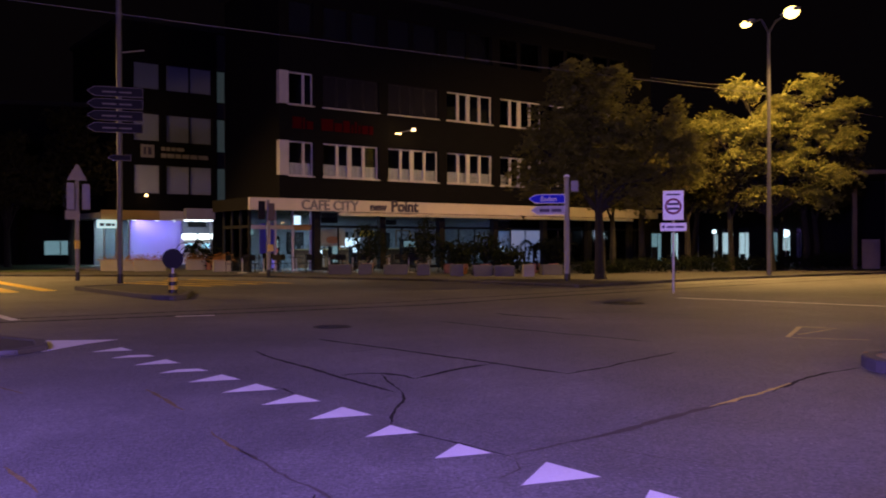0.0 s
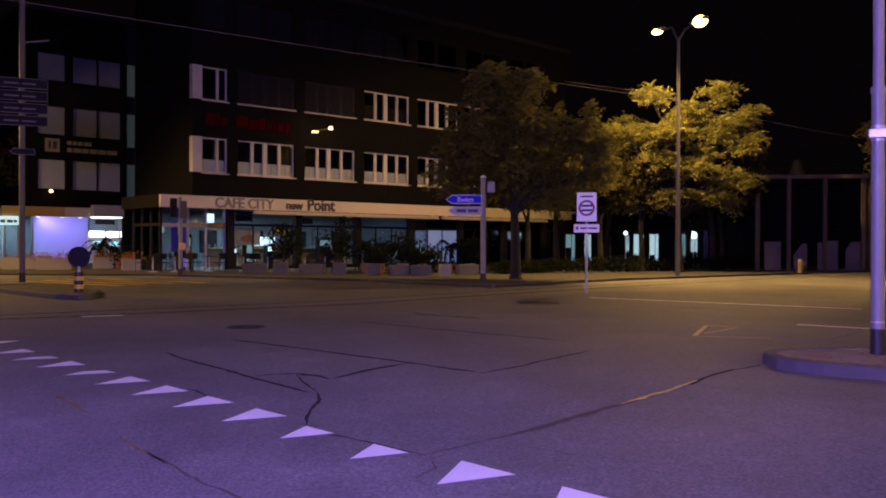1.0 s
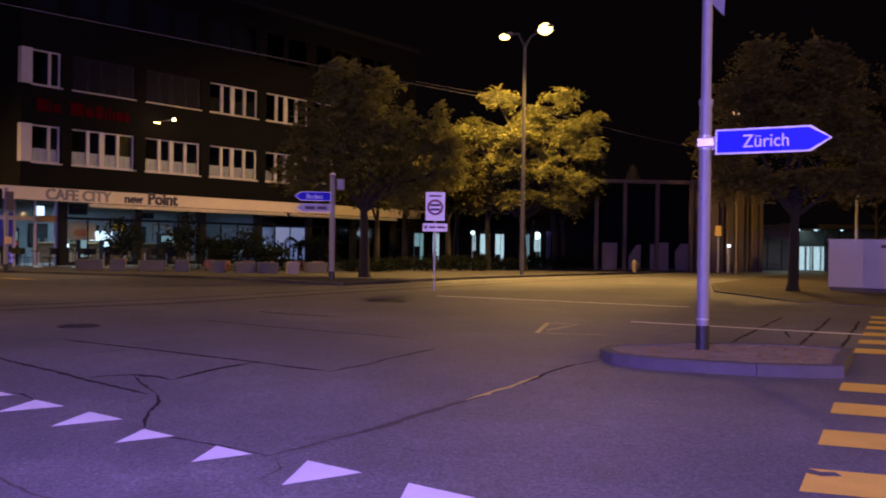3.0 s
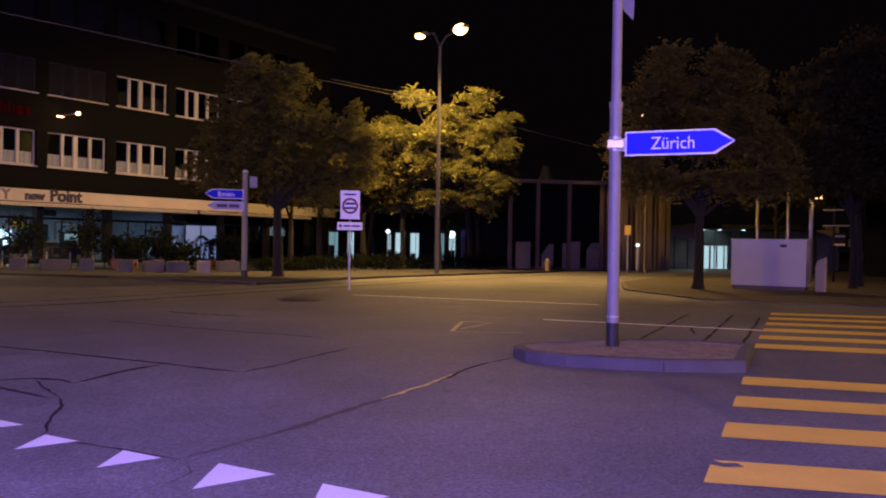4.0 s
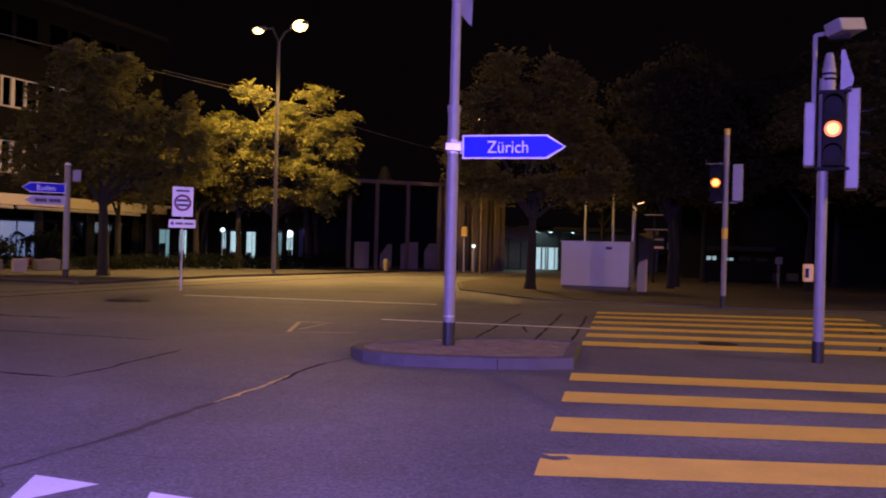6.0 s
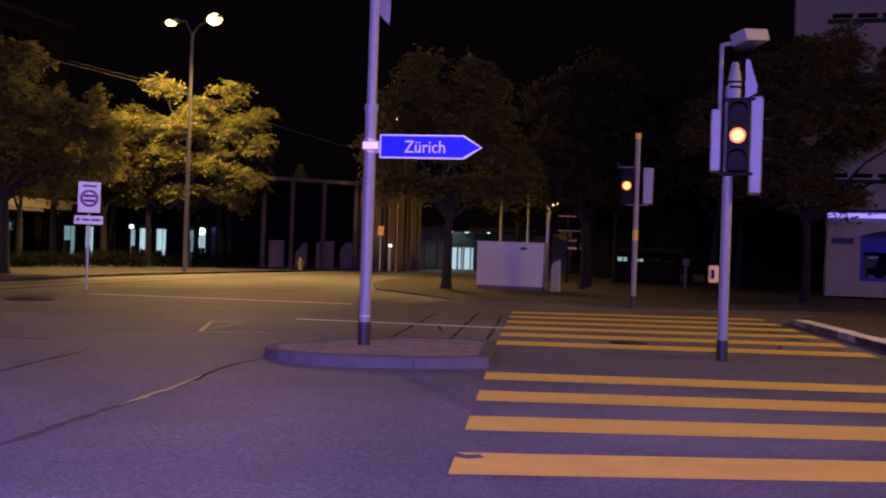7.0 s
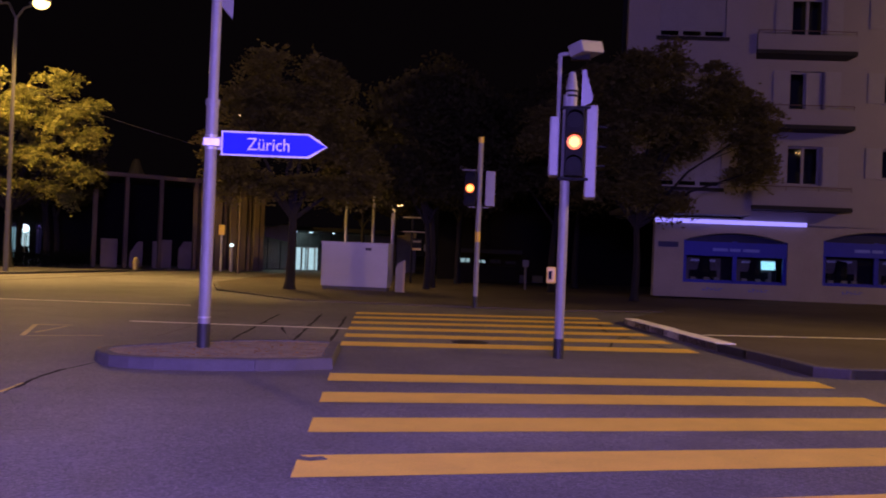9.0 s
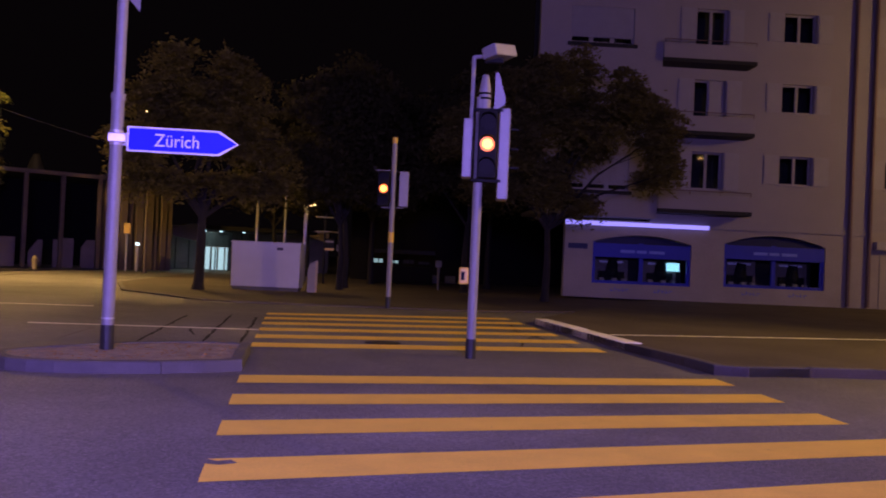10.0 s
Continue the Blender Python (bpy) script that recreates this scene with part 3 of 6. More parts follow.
def manhole(x, y, r, turn):
    ob = thing("manhole_cover", pose(x, y, 0, 0, 0, turn), "round cast-iron manhole cover set in the asphalt", "manhole cover", "manhole covers")
    part("rim", B(bar, (0, 0, 0.0), (0, 0, 0.008), r, r, 28), IRON, ob)
    bm = bmesh.new()
    for i in range(-3, 4):
        half = math.sqrt(max(0.01, (r * 0.86) ** 2 - (i * r * 0.24) ** 2))
        box(bm, -half, i * r * 0.24 - 0.02, 0.008, half, i * r * 0.24 + 0.02, 0.013)
    part("grip_ribs", bm, IRON, ob)


manhole(-1.9, 15.15, 0.33, 20)
manhole(4.3, 20.9, 0.5, 50)
manhole(7.4, 9.55, 0.3, 0)
manhole(20.0, 21.5, 0.45, 10)
manhole(10.8, 9.5, 0.3, 10)


# ---------------------------------------------------------------- buildings
def window_unit(parent, x0, z0, x1, z1, y, mullions=(), curtain=0.0, frame=FRAME_WHITE, reveal=0.18, sill=True, blind=None, name="window", f=0.07):
    """A window in a wall whose face lies at y: frame, mullions, pane, sill, and what hangs behind it."""
    w = new(name)
    w.parent = parent
    bm = bmesh.new()
    box(bm, x0, y + reveal, z0, x1, y + reveal + 0.08, z0 + f)
    box(bm, x0, y + reveal, z1 - f, x1, y + reveal + 0.08, z1)
    for a in (x0, x1 - f):
        box(bm, a, y + reveal, z0 + f, a + f, y + reveal + 0.08, z1 - f)
    part("frame", bm, frame, w)
    for mx, mw in mullions:
        part("mullion", B(box, mx - mw / 2, y + reveal - 0.03, z0 + f, mx + mw / 2, y + reveal + 0.07, z1 - f), frame, w)
    part("pane", B(box, x0 + f, y + reveal + 0.035, z0 + f, x1 - f, y + reveal + 0.045, z1 - f), GLASS, w)
    if sill:
        part("sill", B(box, x0 - 0.04, y - 0.06, z0 - 0.07, x1 + 0.04, y + reveal + 0.02, z0 - 0.003, 0.01), frame, w)
    if curtain:
        bm = bmesh.new()
        n = max(4, int((x1 - x0) / 0.09))
        rows = [[bm.verts.new((x0 + f + (x1 - x0 - 2 * f) * i / n, y + reveal + 0.16 + 0.025 * math.sin(i * 1.9), z)) for i in range(n + 1)] for z in (z0 + f, z0 + f + curtain)]
        for i in range(n):
            bm.faces.new((rows[0][i], rows[0][i + 1], rows[1][i + 1], rows[1][i]))
        part("net_curtain", bm, CURTAIN, w)
    if blind:
        part("blind", B(box, x0 + f, y + reveal + 0.1, z0 + f, x1 - f, y + reveal + 0.13, z1 - f), blind, w)
    return w


U1 = along((-9.45, 43.2), (-9.45 + 0.7943, 43.2 + 0.6075))
# cafe and office block: x runs along the street front, y into the block
block = thing("office_block", U1, "dark-clad office block with white window bays above a cafe", "building", kind="structure")
LEN, FY, DEEP = 31.5, 1.0, 7.4
SILLS, HEADS = (5.05, 8.75, 12.42), (6.85, 10.45, 14.2)
BAYS = [(2.68, 4.17)] + [(4.72 + 4.16 * i, 8.26 + 4.16 * i) for i in range(6)]
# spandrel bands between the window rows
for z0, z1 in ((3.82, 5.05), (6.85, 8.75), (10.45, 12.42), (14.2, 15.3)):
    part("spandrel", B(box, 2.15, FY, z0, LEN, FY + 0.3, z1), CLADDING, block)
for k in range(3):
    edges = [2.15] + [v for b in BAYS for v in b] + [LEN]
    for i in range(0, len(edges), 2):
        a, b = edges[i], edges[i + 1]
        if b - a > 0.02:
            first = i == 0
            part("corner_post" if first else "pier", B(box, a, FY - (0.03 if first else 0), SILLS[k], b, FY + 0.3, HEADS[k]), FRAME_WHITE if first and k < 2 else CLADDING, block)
for k in range(3):
    for i, (a, b) in enumerate(BAYS):
        if i == 0:
            mull = [(a + 0.95, 0.12)]
        else:
            mull = [(a + 0.95, 0.16), (a + 1.72, 0.26), (a + 2.62, 0.16)]
        window_unit(block, a, SILLS[k], b, HEADS[k], FY, mull if k < 2 else mull[1:2], curtain=(0.62 if k == 0 else 0), blind=(DARK_BLIND if k == 2 else None), frame=FRAME_WHITE if k < 2 else CLADDING)
        if k == 1 and i in (1, 2):
            bm = bmesh.new()
            for j in range(24):
                z = SILLS[k] + 0.03 + j * 0.07
                box(bm, a + 0.03, FY + 0.05, z, b - 0.03, FY + 0.09, z + 0.058)
            part("outer_blind", bm, DARK_BLIND, block, "lowered dark slatted blind")
part("side_wall", B(box, 2.15, FY + 0.3, 3.82, 2.45, DEEP, 15.3), CLADDING, block)
part("end_wall", B(box, LEN - 0.3, FY + 0.3, 0, LEN, DEEP, 15.3), CLADDING, block)
part("back_wall", B(box, 2.15, DEEP, 0, LEN, DEEP + 0.3, 15.3), CLADDING, block)
part("roof", B(box, 1.9, FY - 0.25, 15.3, LEN + 0.2, DEEP + 0.5, 15.6), ROOF, block)
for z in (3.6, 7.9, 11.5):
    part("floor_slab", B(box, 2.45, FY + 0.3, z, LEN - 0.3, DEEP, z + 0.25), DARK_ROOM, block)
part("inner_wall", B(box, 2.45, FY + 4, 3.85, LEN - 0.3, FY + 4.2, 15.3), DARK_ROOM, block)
# canopy band over the ground floor, round the corner
part("fascia", B(box, 0, 0, 3.18, LEN, 0.12, 3.79, 0.01), BAND, block, "pale cream fascia band")
part("side_fascia", B(box, 0, 0.12, 3.18, 0.12, 4.5, 3.79), CLADDING, block)
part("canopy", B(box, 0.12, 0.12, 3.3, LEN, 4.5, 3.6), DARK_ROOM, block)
# ground floor: posts and glass
for i in range(8):
    x = 4.35 + 4.16 * i
    if x < LEN:
        part("post", B(box, x - 0.2, 1.0, 0, x + 0.2, 1.4, 3.3, 0.02), DARK_PLASTIC, block)
for i in range(7):
    a, b = 4.55 + 4.16 * i, 4.35 + 4.16 * (i + 1) - 0.2
    b = min(b, LEN - 0.35)
    w = new("shop_window")
    w.parent = block
    bm = bmesh.new()
    box(bm, a, 1.25, 0.0, b, 1.35, 0.25)
    box(bm, a, 1.25, 2.35, b, 1.33, 2.47)
    for j in (0.33, 0.66):
        box(bm, a + (b - a) * j - 0.03, 1.25, 0.25, a + (b - a) * j + 0.03, 1.33, 2.35)
    part("frame", bm, DARK_PLASTIC, w)
    for j0, j1 in ((0.0, 0.33), (0.33, 0.66), (0.66, 1.0)):
        part("pane", B(box, a + (b - a) * j0 + 0.03, 1.285, 0.25, a + (b - a) * j1 - 0.03, 1.295, 2.35), GLASS, w)
    part("transom_pane", B(box, a, 1.285, 2.47, b, 1.295, 3.3), GLASS, w)
# entrance bay at the corner
door_bay = new("entrance")
door_bay.parent = block
bm = bmesh.new()
for x in (0.6, 1.7, 2.05, 3.05, 4.1):
    box(bm, x - 0.05, 1.25, 0, x + 0.05, 1.35, 3.3)
box(bm, 0.6, 1.25, 2.25, 4.1, 1.35, 2.45)
part("frame", bm, mat("violet_grey_frame", (0.3, 0.27, 0.4), 0.5, var=0.1), door_bay)
part("pane", B(box, 0.65, 1.295, 0.05, 4.1, 1.305, 3.3), GLASS, door_bay)
part("lintel", B(box, 3.1, 1.2, 2.2, 4.1, 1.24, 2.5), WOOD, door_bay)
# side glazing round the corner
bm = bmesh.new()
for y in (1.3, 2.3, 3.35, 4.4):
    box(bm, 0.55, y - 0.06, 0, 0.67, y + 0.06, 3.3)
box(bm, 0.56, 1.36, 2.3, 0.66, 4.4, 2.45)
part("side_frame", bm, DARK_PLASTIC, block)
part("side_pane", B(box, 0.6, 1.36, 0.0, 0.61, 4.4, 3.3), GLASS, block)
# inside of the cafe
part("cafe_floor", B(box, 0.7, 1.4, 0.085, 17.0, 6.9, 0.1), ROOM, block)
part("cafe_back_wall", B(box, 2.3, 6.9, 0.1, 17.0, 7.1, 3.3), ROOM, block)
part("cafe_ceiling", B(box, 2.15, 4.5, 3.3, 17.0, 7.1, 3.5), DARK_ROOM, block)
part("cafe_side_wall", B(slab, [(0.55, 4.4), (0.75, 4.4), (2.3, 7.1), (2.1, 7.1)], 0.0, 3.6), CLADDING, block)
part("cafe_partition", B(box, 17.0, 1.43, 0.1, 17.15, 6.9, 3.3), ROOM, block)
part("lit_room_wall", B(box, 17.2, 1.85, 0.1, 21.9, 2.0, 3.3), LIT_ROOM_GLOW, block)
# added glowing sheets before the glass stand for the lit room behind
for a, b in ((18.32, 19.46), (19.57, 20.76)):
    part("room_glow_sheet", B(box, a, 1.268, 0.27, b, 1.28, 2.3), LIT_ROOM_GLOW, block)
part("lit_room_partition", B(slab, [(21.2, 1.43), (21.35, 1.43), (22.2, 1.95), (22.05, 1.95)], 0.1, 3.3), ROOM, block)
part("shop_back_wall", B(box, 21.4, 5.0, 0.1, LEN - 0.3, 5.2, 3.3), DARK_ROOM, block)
# roof letters, red letters, cafe name
bars("roof_letter", [(4.2, 4.9), (5.05, 5.75), (5.9, 6.5)], 15.62, 16.6, FY - 0.1, PANEL_PALE, block, 0.12)
for i, (a, b) in enumerate([(2.9, 3.42), (3.5, 3.62), (3.72, 4.1)]):
    bars("red_letter", [(a, b)], 7.5, 8.1 if i < 2 else 7.92, FY, RED_LETTER, block, 0.05)
for i, (a, b) in enumerate([(4.6, 5.3), (5.4, 5.85), (5.95, 6.35), (6.45, 6.58), (6.68, 6.8), (6.9, 7.02), (7.12, 7.5), (7.6, 7.85)]):
    bars("red_letter", [(a, b)], 7.5, 8.12 if i in (0, 2, 4) else 7.95, FY, RED_LETTER, block, 0.05)
writing("cafe_letters", "CAFE CITY", 0.71, pose(2.85, -0.03, 3.25), GREY_LETTER, block, 0.03, bold=0.012)
writing("cafe_letters", "new", 0.62, pose(7.0, -0.03, 3.27), DARK_LETTER, block, 0.03, bold=0.02)
writing("cafe_letters", "Point", 0.86, pose(8.35, -0.03, 3.25), DARK_LETTER, block, 0.03, bold=0.025)
# rolled awnings under the band
for a, b in ((4.95, 17.8), (18.1, 28.0)):
    aw = thing("awning", U1, "rolled-up cream awning under the fascia band", "awning", "rolled awnings")
    part("roll", B(bar, (a, -0.22, 3.06), (b, -0.22, 3.06), 0.075), FABRIC, aw)
    part("front_rail", B(box, a, -0.36, 2.95, b, -0.3, 3.0), GALV, aw)
    for x in (a + 0.4, (a + b) / 2, b - 0.4):
        part("bracket", B(box, x - 0.04, -0.3, 3.03, x + 0.04, 0.0, 3.17), GALV, aw)
# lights of the cafe
for x, y, p in ((3.2, 3.2, 85), (7.5, 4.0, 210), (13.5, 4.0, 85)):
    at = U1 @ Vector((x, y, 3.15))
    lamp("cafe_light", "AREA", at, p, COOL, 0.8, at - Vector((0, 0, 1)))
for x, p in ((18.6, 30), (20.6, 30)):
    at = U1 @ Vector((x, 1.68, 3.15))
    lamp("room_light", "AREA", at, p, (0.55, 0.70, 1.0), 0.4, at - Vector((0, -0.15, 1)))
part("lit_room_head", B(box, 16.9, 1.36, 2.26, 31.1, 1.42, 3.3), DARK_ROOM, block)

# bank block behind, parallel to the first
U2 = along((-21.45, 61.0), (-21.45 + 0.7943, 61.0 + 0.6075))
bank = thing("bank_building", U2, "dark office building with blinds above a lit bank lobby", "building", kind="structure")
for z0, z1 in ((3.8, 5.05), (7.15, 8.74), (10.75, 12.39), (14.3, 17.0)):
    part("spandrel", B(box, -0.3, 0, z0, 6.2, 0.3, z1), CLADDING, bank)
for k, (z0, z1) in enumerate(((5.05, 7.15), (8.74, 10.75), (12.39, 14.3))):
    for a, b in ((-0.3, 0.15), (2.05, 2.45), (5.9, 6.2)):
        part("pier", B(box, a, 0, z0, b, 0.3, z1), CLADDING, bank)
    window_unit(bank, 0.15, z0, 2.05, z1, 0, (), blind=(CURTAIN if k == 0 else BLIND), frame=CLADDING)
    window_unit(bank, 2.45, z0, 5.9, z1, 0, [(4.2, 0.08)], blind=(CURTAIN if k == 0 else BLIND), frame=CLADDING)
    window_unit(bank, 6.25, z0 - 0.5, 7.0, z1, 0.02, (), blind=STAIR_GLOW, frame=CLADDING, sill=False)
part("stair_wall", B(box, 6.2, 0.5, 0, 7.1, 0.7, 17.0), DARK_ROOM, bank)
part("side_wall", B(box, -0.6, 0.0, 3.8, -0.3, 12, 17.0), CLADDING, bank)
part("end_wall", B(box, 7.1, 0.0, 0, 7.4, 12, 17.0), CLADDING, bank)
part("back_wall", B(box, -0.6, 12, 0, 7.4, 12.3, 17.0), CLADDING, bank)
part("roof", B(box, -0.8, -0.2, 17.0, 7.6, 12.5, 17.3), ROOF, bank)
part("inner_wall", B(box, -0.3, 1.5, 3.8, 6.2, 1.6, 17), DARK_ROOM, bank)
part("fascia", B(box, 1.6, -0.9, 3.19, 5.45, -0.78, 3.85), BAND, bank, "pale fascia over the bank lobby")
part("fascia_end", B(box, -2.35, -0.9, 3.19, 1.597, -0.78, 3.85), mat("ochre_fascia", (0.5, 0.34, 0.12), 0.5, var=0.25, scale=0.8, bump=0.08), bank, "ochre end of the fascia band")
part("canopy", B(box, -2.35, -0.78, 3.3, 7.1, 6, 3.7), FRAME_WHITE, bank)
part("lobby_wall", B(box, 0.55, 2.4, 0.1, 4.4, 2.6, 3.3), VIOLET_WALL, bank, "violet-lit lobby wall")
part("lobby_side_wall", B(box, 6.6, -0.7, 0.1, 6.75, 2.6, 3.3), FRAME_WHITE, bank)
part("lobby_front_wall", B(box, 5.5, -0.9, 0.0, 7.1, -0.78, 3.85), CLADDING, bank)
part("lobby_left_wall", B(box, -1.9, 2.2, 0.1, 0.5, 2.35, 3.3), ROOM, bank)
part("lobby_back_wall", B(box, 4.4, 2.1, 0.1, 6.6, 2.3, 3.3), ROOM, bank)
part("lobby_floor", B(box, -2.2, -0.8, 0.083, 6.6, 2.6, 0.1), ROOM, bank)
for x in (-2.1, -1.3, -0.45, 5.38):
    part("lobby_frame", B(box, x - 0.05, -0.75, 0.1, x + 0.05, -0.65, 3.25), GALV, bank)
part("lobby_pane", B(box, -2.1, -0.705, 0.1, -0.45, -0.695, 3.2), GLASS, bank)
part("sign_box", B(box, -2.65, -1.1, 2.62, -1.4, -0.92, 3.17), mat("sign_panel", (0.5, 0.6, 0.6), emit=(0.65, 0.95, 1.0), power=0.9), bank, "lit pale sign box")
bars("sign_lines", [(-2.5, -2.2), (-2.1, -1.75), (-1.7, -1.5)], 2.75, 2.95, -1.1, DARK_LETTER, bank, 0.01)
part("entrance_head", B(box, 3.3, -1.5, 3.25, 5.4, -0.92, 4.05, 0.02), FRAME_WHITE, bank)
for x in (-0.05, 1.55, 2.75, 3.7, 4.4, 5.0):
    part("downlight", B(bar, (x, -0.55, 3.16), (x, -0.55, 3.3), 0.11, 0.13), BRIGHT_GLOW, bank)
part("ceiling_panel", B(box, 3.3, -1.42, 3.18, 5.3, -0.95, 3.24), BRIGHT_GLOW, bank)
part("wall_lamp", B(bar, (0.98, -0.12, 4.93), (0.98, -0.02, 5.0), 0.09, 0.07), SODIUM_DIM, bank, "small warm glowing lamp")
part("door_sign", B(box, 3.75, -0.6, 2.75, 5.1, -0.55, 3.1), DARK_PLASTIC, bank)
at = U2 @ Vector((2.2, 1.3, 3.2))
lamp("lobby_light", "AREA", at, 75, (0.34, 0.27, 1.0), 3.0, at - Vector((0, -0.5, 1)), 0.3)
at = U2 @ Vector((-1.2, 0.6, 3.2))
lamp("lobby_light", "AREA", at, 120, (0.62, 0.9, 1.0), 1.0, at - Vector((0, 0, 1)))
at = U2 @ Vector((5.3, 0.4, 3.2))
lamp("lobby_light", "AREA", at, 14, (0.8, 0.9, 1.0), 1.0, at - Vector((0, 0, 1)))
for x in (4.55, 5.8):
    atm = thing("cash_machine", U2 @ pose(x, 1.2, 0.1), "white cash machine with glowing header and screen", "cash machine", "cash machines")
    part("body", B(box, -0.42, 0, 0, 0.42, 0.75, 2.0, 0.03), FRAME_WHITE, atm)
    part("header", B(box, -0.56, -0.12, 1.78, 0.56, 0.02, 2.2, 0.1), BRIGHT_GLOW, atm, "glowing white header")
    part("screen", B(box, -0.3, -0.02, 1.15, 0.3, 0.0, 1.5), SCREEN_GLOW, atm)
    part("keypad", B(box, -0.3, -0.14, 0.85, 0.3, 0.0, 0.98, 0.01), DARK_PLASTIC, atm)
bank_sign = thing("bank_sign", U2 @ pose(0.6, -0.02, 7.6), "white square emblem with two lines of pale lettering", "sign")
part("emblem", B(box, 0, -0.06, 0.0, 0.95, 0, 0.9, 0.02), PANEL_PALE, bank_sign)
bars("emblem_mark", [(0.2, 0.36), (0.5, 0.75)], 0.2, 0.72, -0.06, DARK_LETTER, bank_sign, 0.015)
bars("letter_line", [(1.45, 1.75), (1.83, 2.1), (2.18, 2.5), (2.58, 3.1)], 0.55, 0.8, 0, PANEL_PALE, bank_sign, 0.03)
bars("letter_line", [(1.45, 1.8), (1.88, 2.4), (2.48, 2.9), (2.98, 3.5), (3.58, 4.1), (4.18, 4.9)], 0.05, 0.34, 0, PANEL_PALE, bank_sign, 0.03)

# corner house on the right
U3 = along((31.63, 18.16), (39.49, 9.06), 0.12)
house = thing("corner_house", U3, "cream plastered apartment house with balconies above blue shop windows", "building", kind="structure")
ZS = 3.2
# upper wall in strips, so that the openings go through it
FLOORS = (5.0, 8.0, 10.95)
cols = [(5.15, 6.45), (8.87, 10.25), (13.4, 14.8)]
x_edges = [3.5] + [v for c in cols for v in c] + [24.0]
for i in range(0, len(x_edges), 2):
    part("wall_strip", B(box, x_edges[i], 0, ZS, x_edges[i + 1], 0.4, 15.5), PLASTER, house)
for (a, b) in cols:
    door = a > 5 and a < 6
    zs = [ZS]
    for f in FLOORS:
        zs += [f - (0.35 if door else 0), f + 1.15 + (0.05 if a else 0.1)]
    zs.append(15.5)
    for i in range(0, len(zs), 2):
        part("wall_strip", B(box, a, 0.0, zs[i], b, 0.4, zs[i + 1]), PLASTER, house)
    for k in range(3):
        window_unit(house, a, zs[2 * k + 1], b, zs[2 * k + 2], 0, [((a + b) / 2, 0.1)], frame=SHUTTER, reveal=0.2, sill=not door)
        if door and k == 1:
            part("closed_shutter", B(box, (a + b) / 2, 0.08, zs[2 * k + 1] + 0.02, b - 0.02, 0.14, zs[2 * k + 2] - 0.02, 0.006), SHUTTER, house, "half-closed pale shutter")
        if a > 2:
            for sx in (a - 0.68, b + 0.06):
                sh = new("shutter")
                sh.parent = house
                bm = bmesh.new()
                box(bm, sx, -0.05, zs[2 * k + 1], sx + 0.62, -0.005, zs[2 * k + 2], 0.006)
                part("leaf", bm, SHUTTER, sh)
                bm = bmesh.new()
                for j in range(12):
                    z = zs[2 * k + 1] + 0.1 + j * (zs[2 * k + 2] - zs[2 * k + 1] - 0.2) / 12
                    box(bm, sx + 0.07, -0.065, z, sx + 0.55, -0.045, z + 0.05)
                part("louvres", bm, SHUTTER, sh)
# projecting bay with roller-shuttered windows
BAY = -0.9
for z0, z1 in ((3.3, 4.35), (5.75, 7.3), (8.7, 10.25), (11.7, 15.5)):
    part("bay_wall", B(box, -1.5, BAY, z0, 3.5, BAY + 0.35, z1), PLASTER, house)
for z0, z1 in ((4.35, 5.75), (7.3, 8.7), (10.25, 11.7)):
    part("bay_wall", B(box, -1.5, BAY, z0, -0.27, BAY + 0.35, z1), PLASTER, house)
    part("bay_wall", B(box, 2.3, BAY, z0, 3.5, BAY + 0.35, z1), PLASTER, house)
    w = window_unit(house, -0.27, z0, 2.3, z1, BAY, [(0.58, 0.16), (1.44, 0.16)], frame=SHUTTER, reveal=0.16)
    bm = bmesh.new()
    n = 16
    for j in range(n):
        box(bm, -0.25, BAY + 0.03, z0 + 0.22 + (z1 - z0 - 0.22) * j / n, 2.28, BAY + 0.06, z0 + 0.22 + (z1 - z0 - 0.22) * (j + 0.88) / n)
    part("roller_shutter", bm, SHUTTER, w)
    part("ledge", B(box, -0.4, BAY - 0.12, z0 - 0.16, 2.42, BAY - 0.005, z0 - 0.02, 0.01), ROOF, w)
part("bay_side", B(box, 3.3, BAY + 0.35, 3.3, 3.5, 0.4, 15.5), PLASTER, house)
part("bay_floor", B(box, -1.5, BAY + 0.35, 3.3, 3.3, 2.5, 3.45), PLASTER, house)
part("room_wall", B(box, -1.2, 2.5, ZS, 24, 2.7, 15.5), DARK_ROOM, house)
part("left_wall", B(slab, [(-1.5, -0.55), (-1.1, -0.55), (4.4, 12.0), (4.0, 12.0)], 3.3, 15.5), PLASTER, house)
part("right_wall", B(box, 23.6, 0.4, 0, 24.0, 12, 15.5), PLASTER, house)
part("back_wall", B(box, 4.0, 12, 0, 24.0, 12.4, 15.5), PLASTER, house)
part("roof", B(slab, [(-1.9, -1.4), (24.5, -1.4), (24.5, 12.9), (3.6, 12.9)], 15.5, 15.8), ROOF, house)
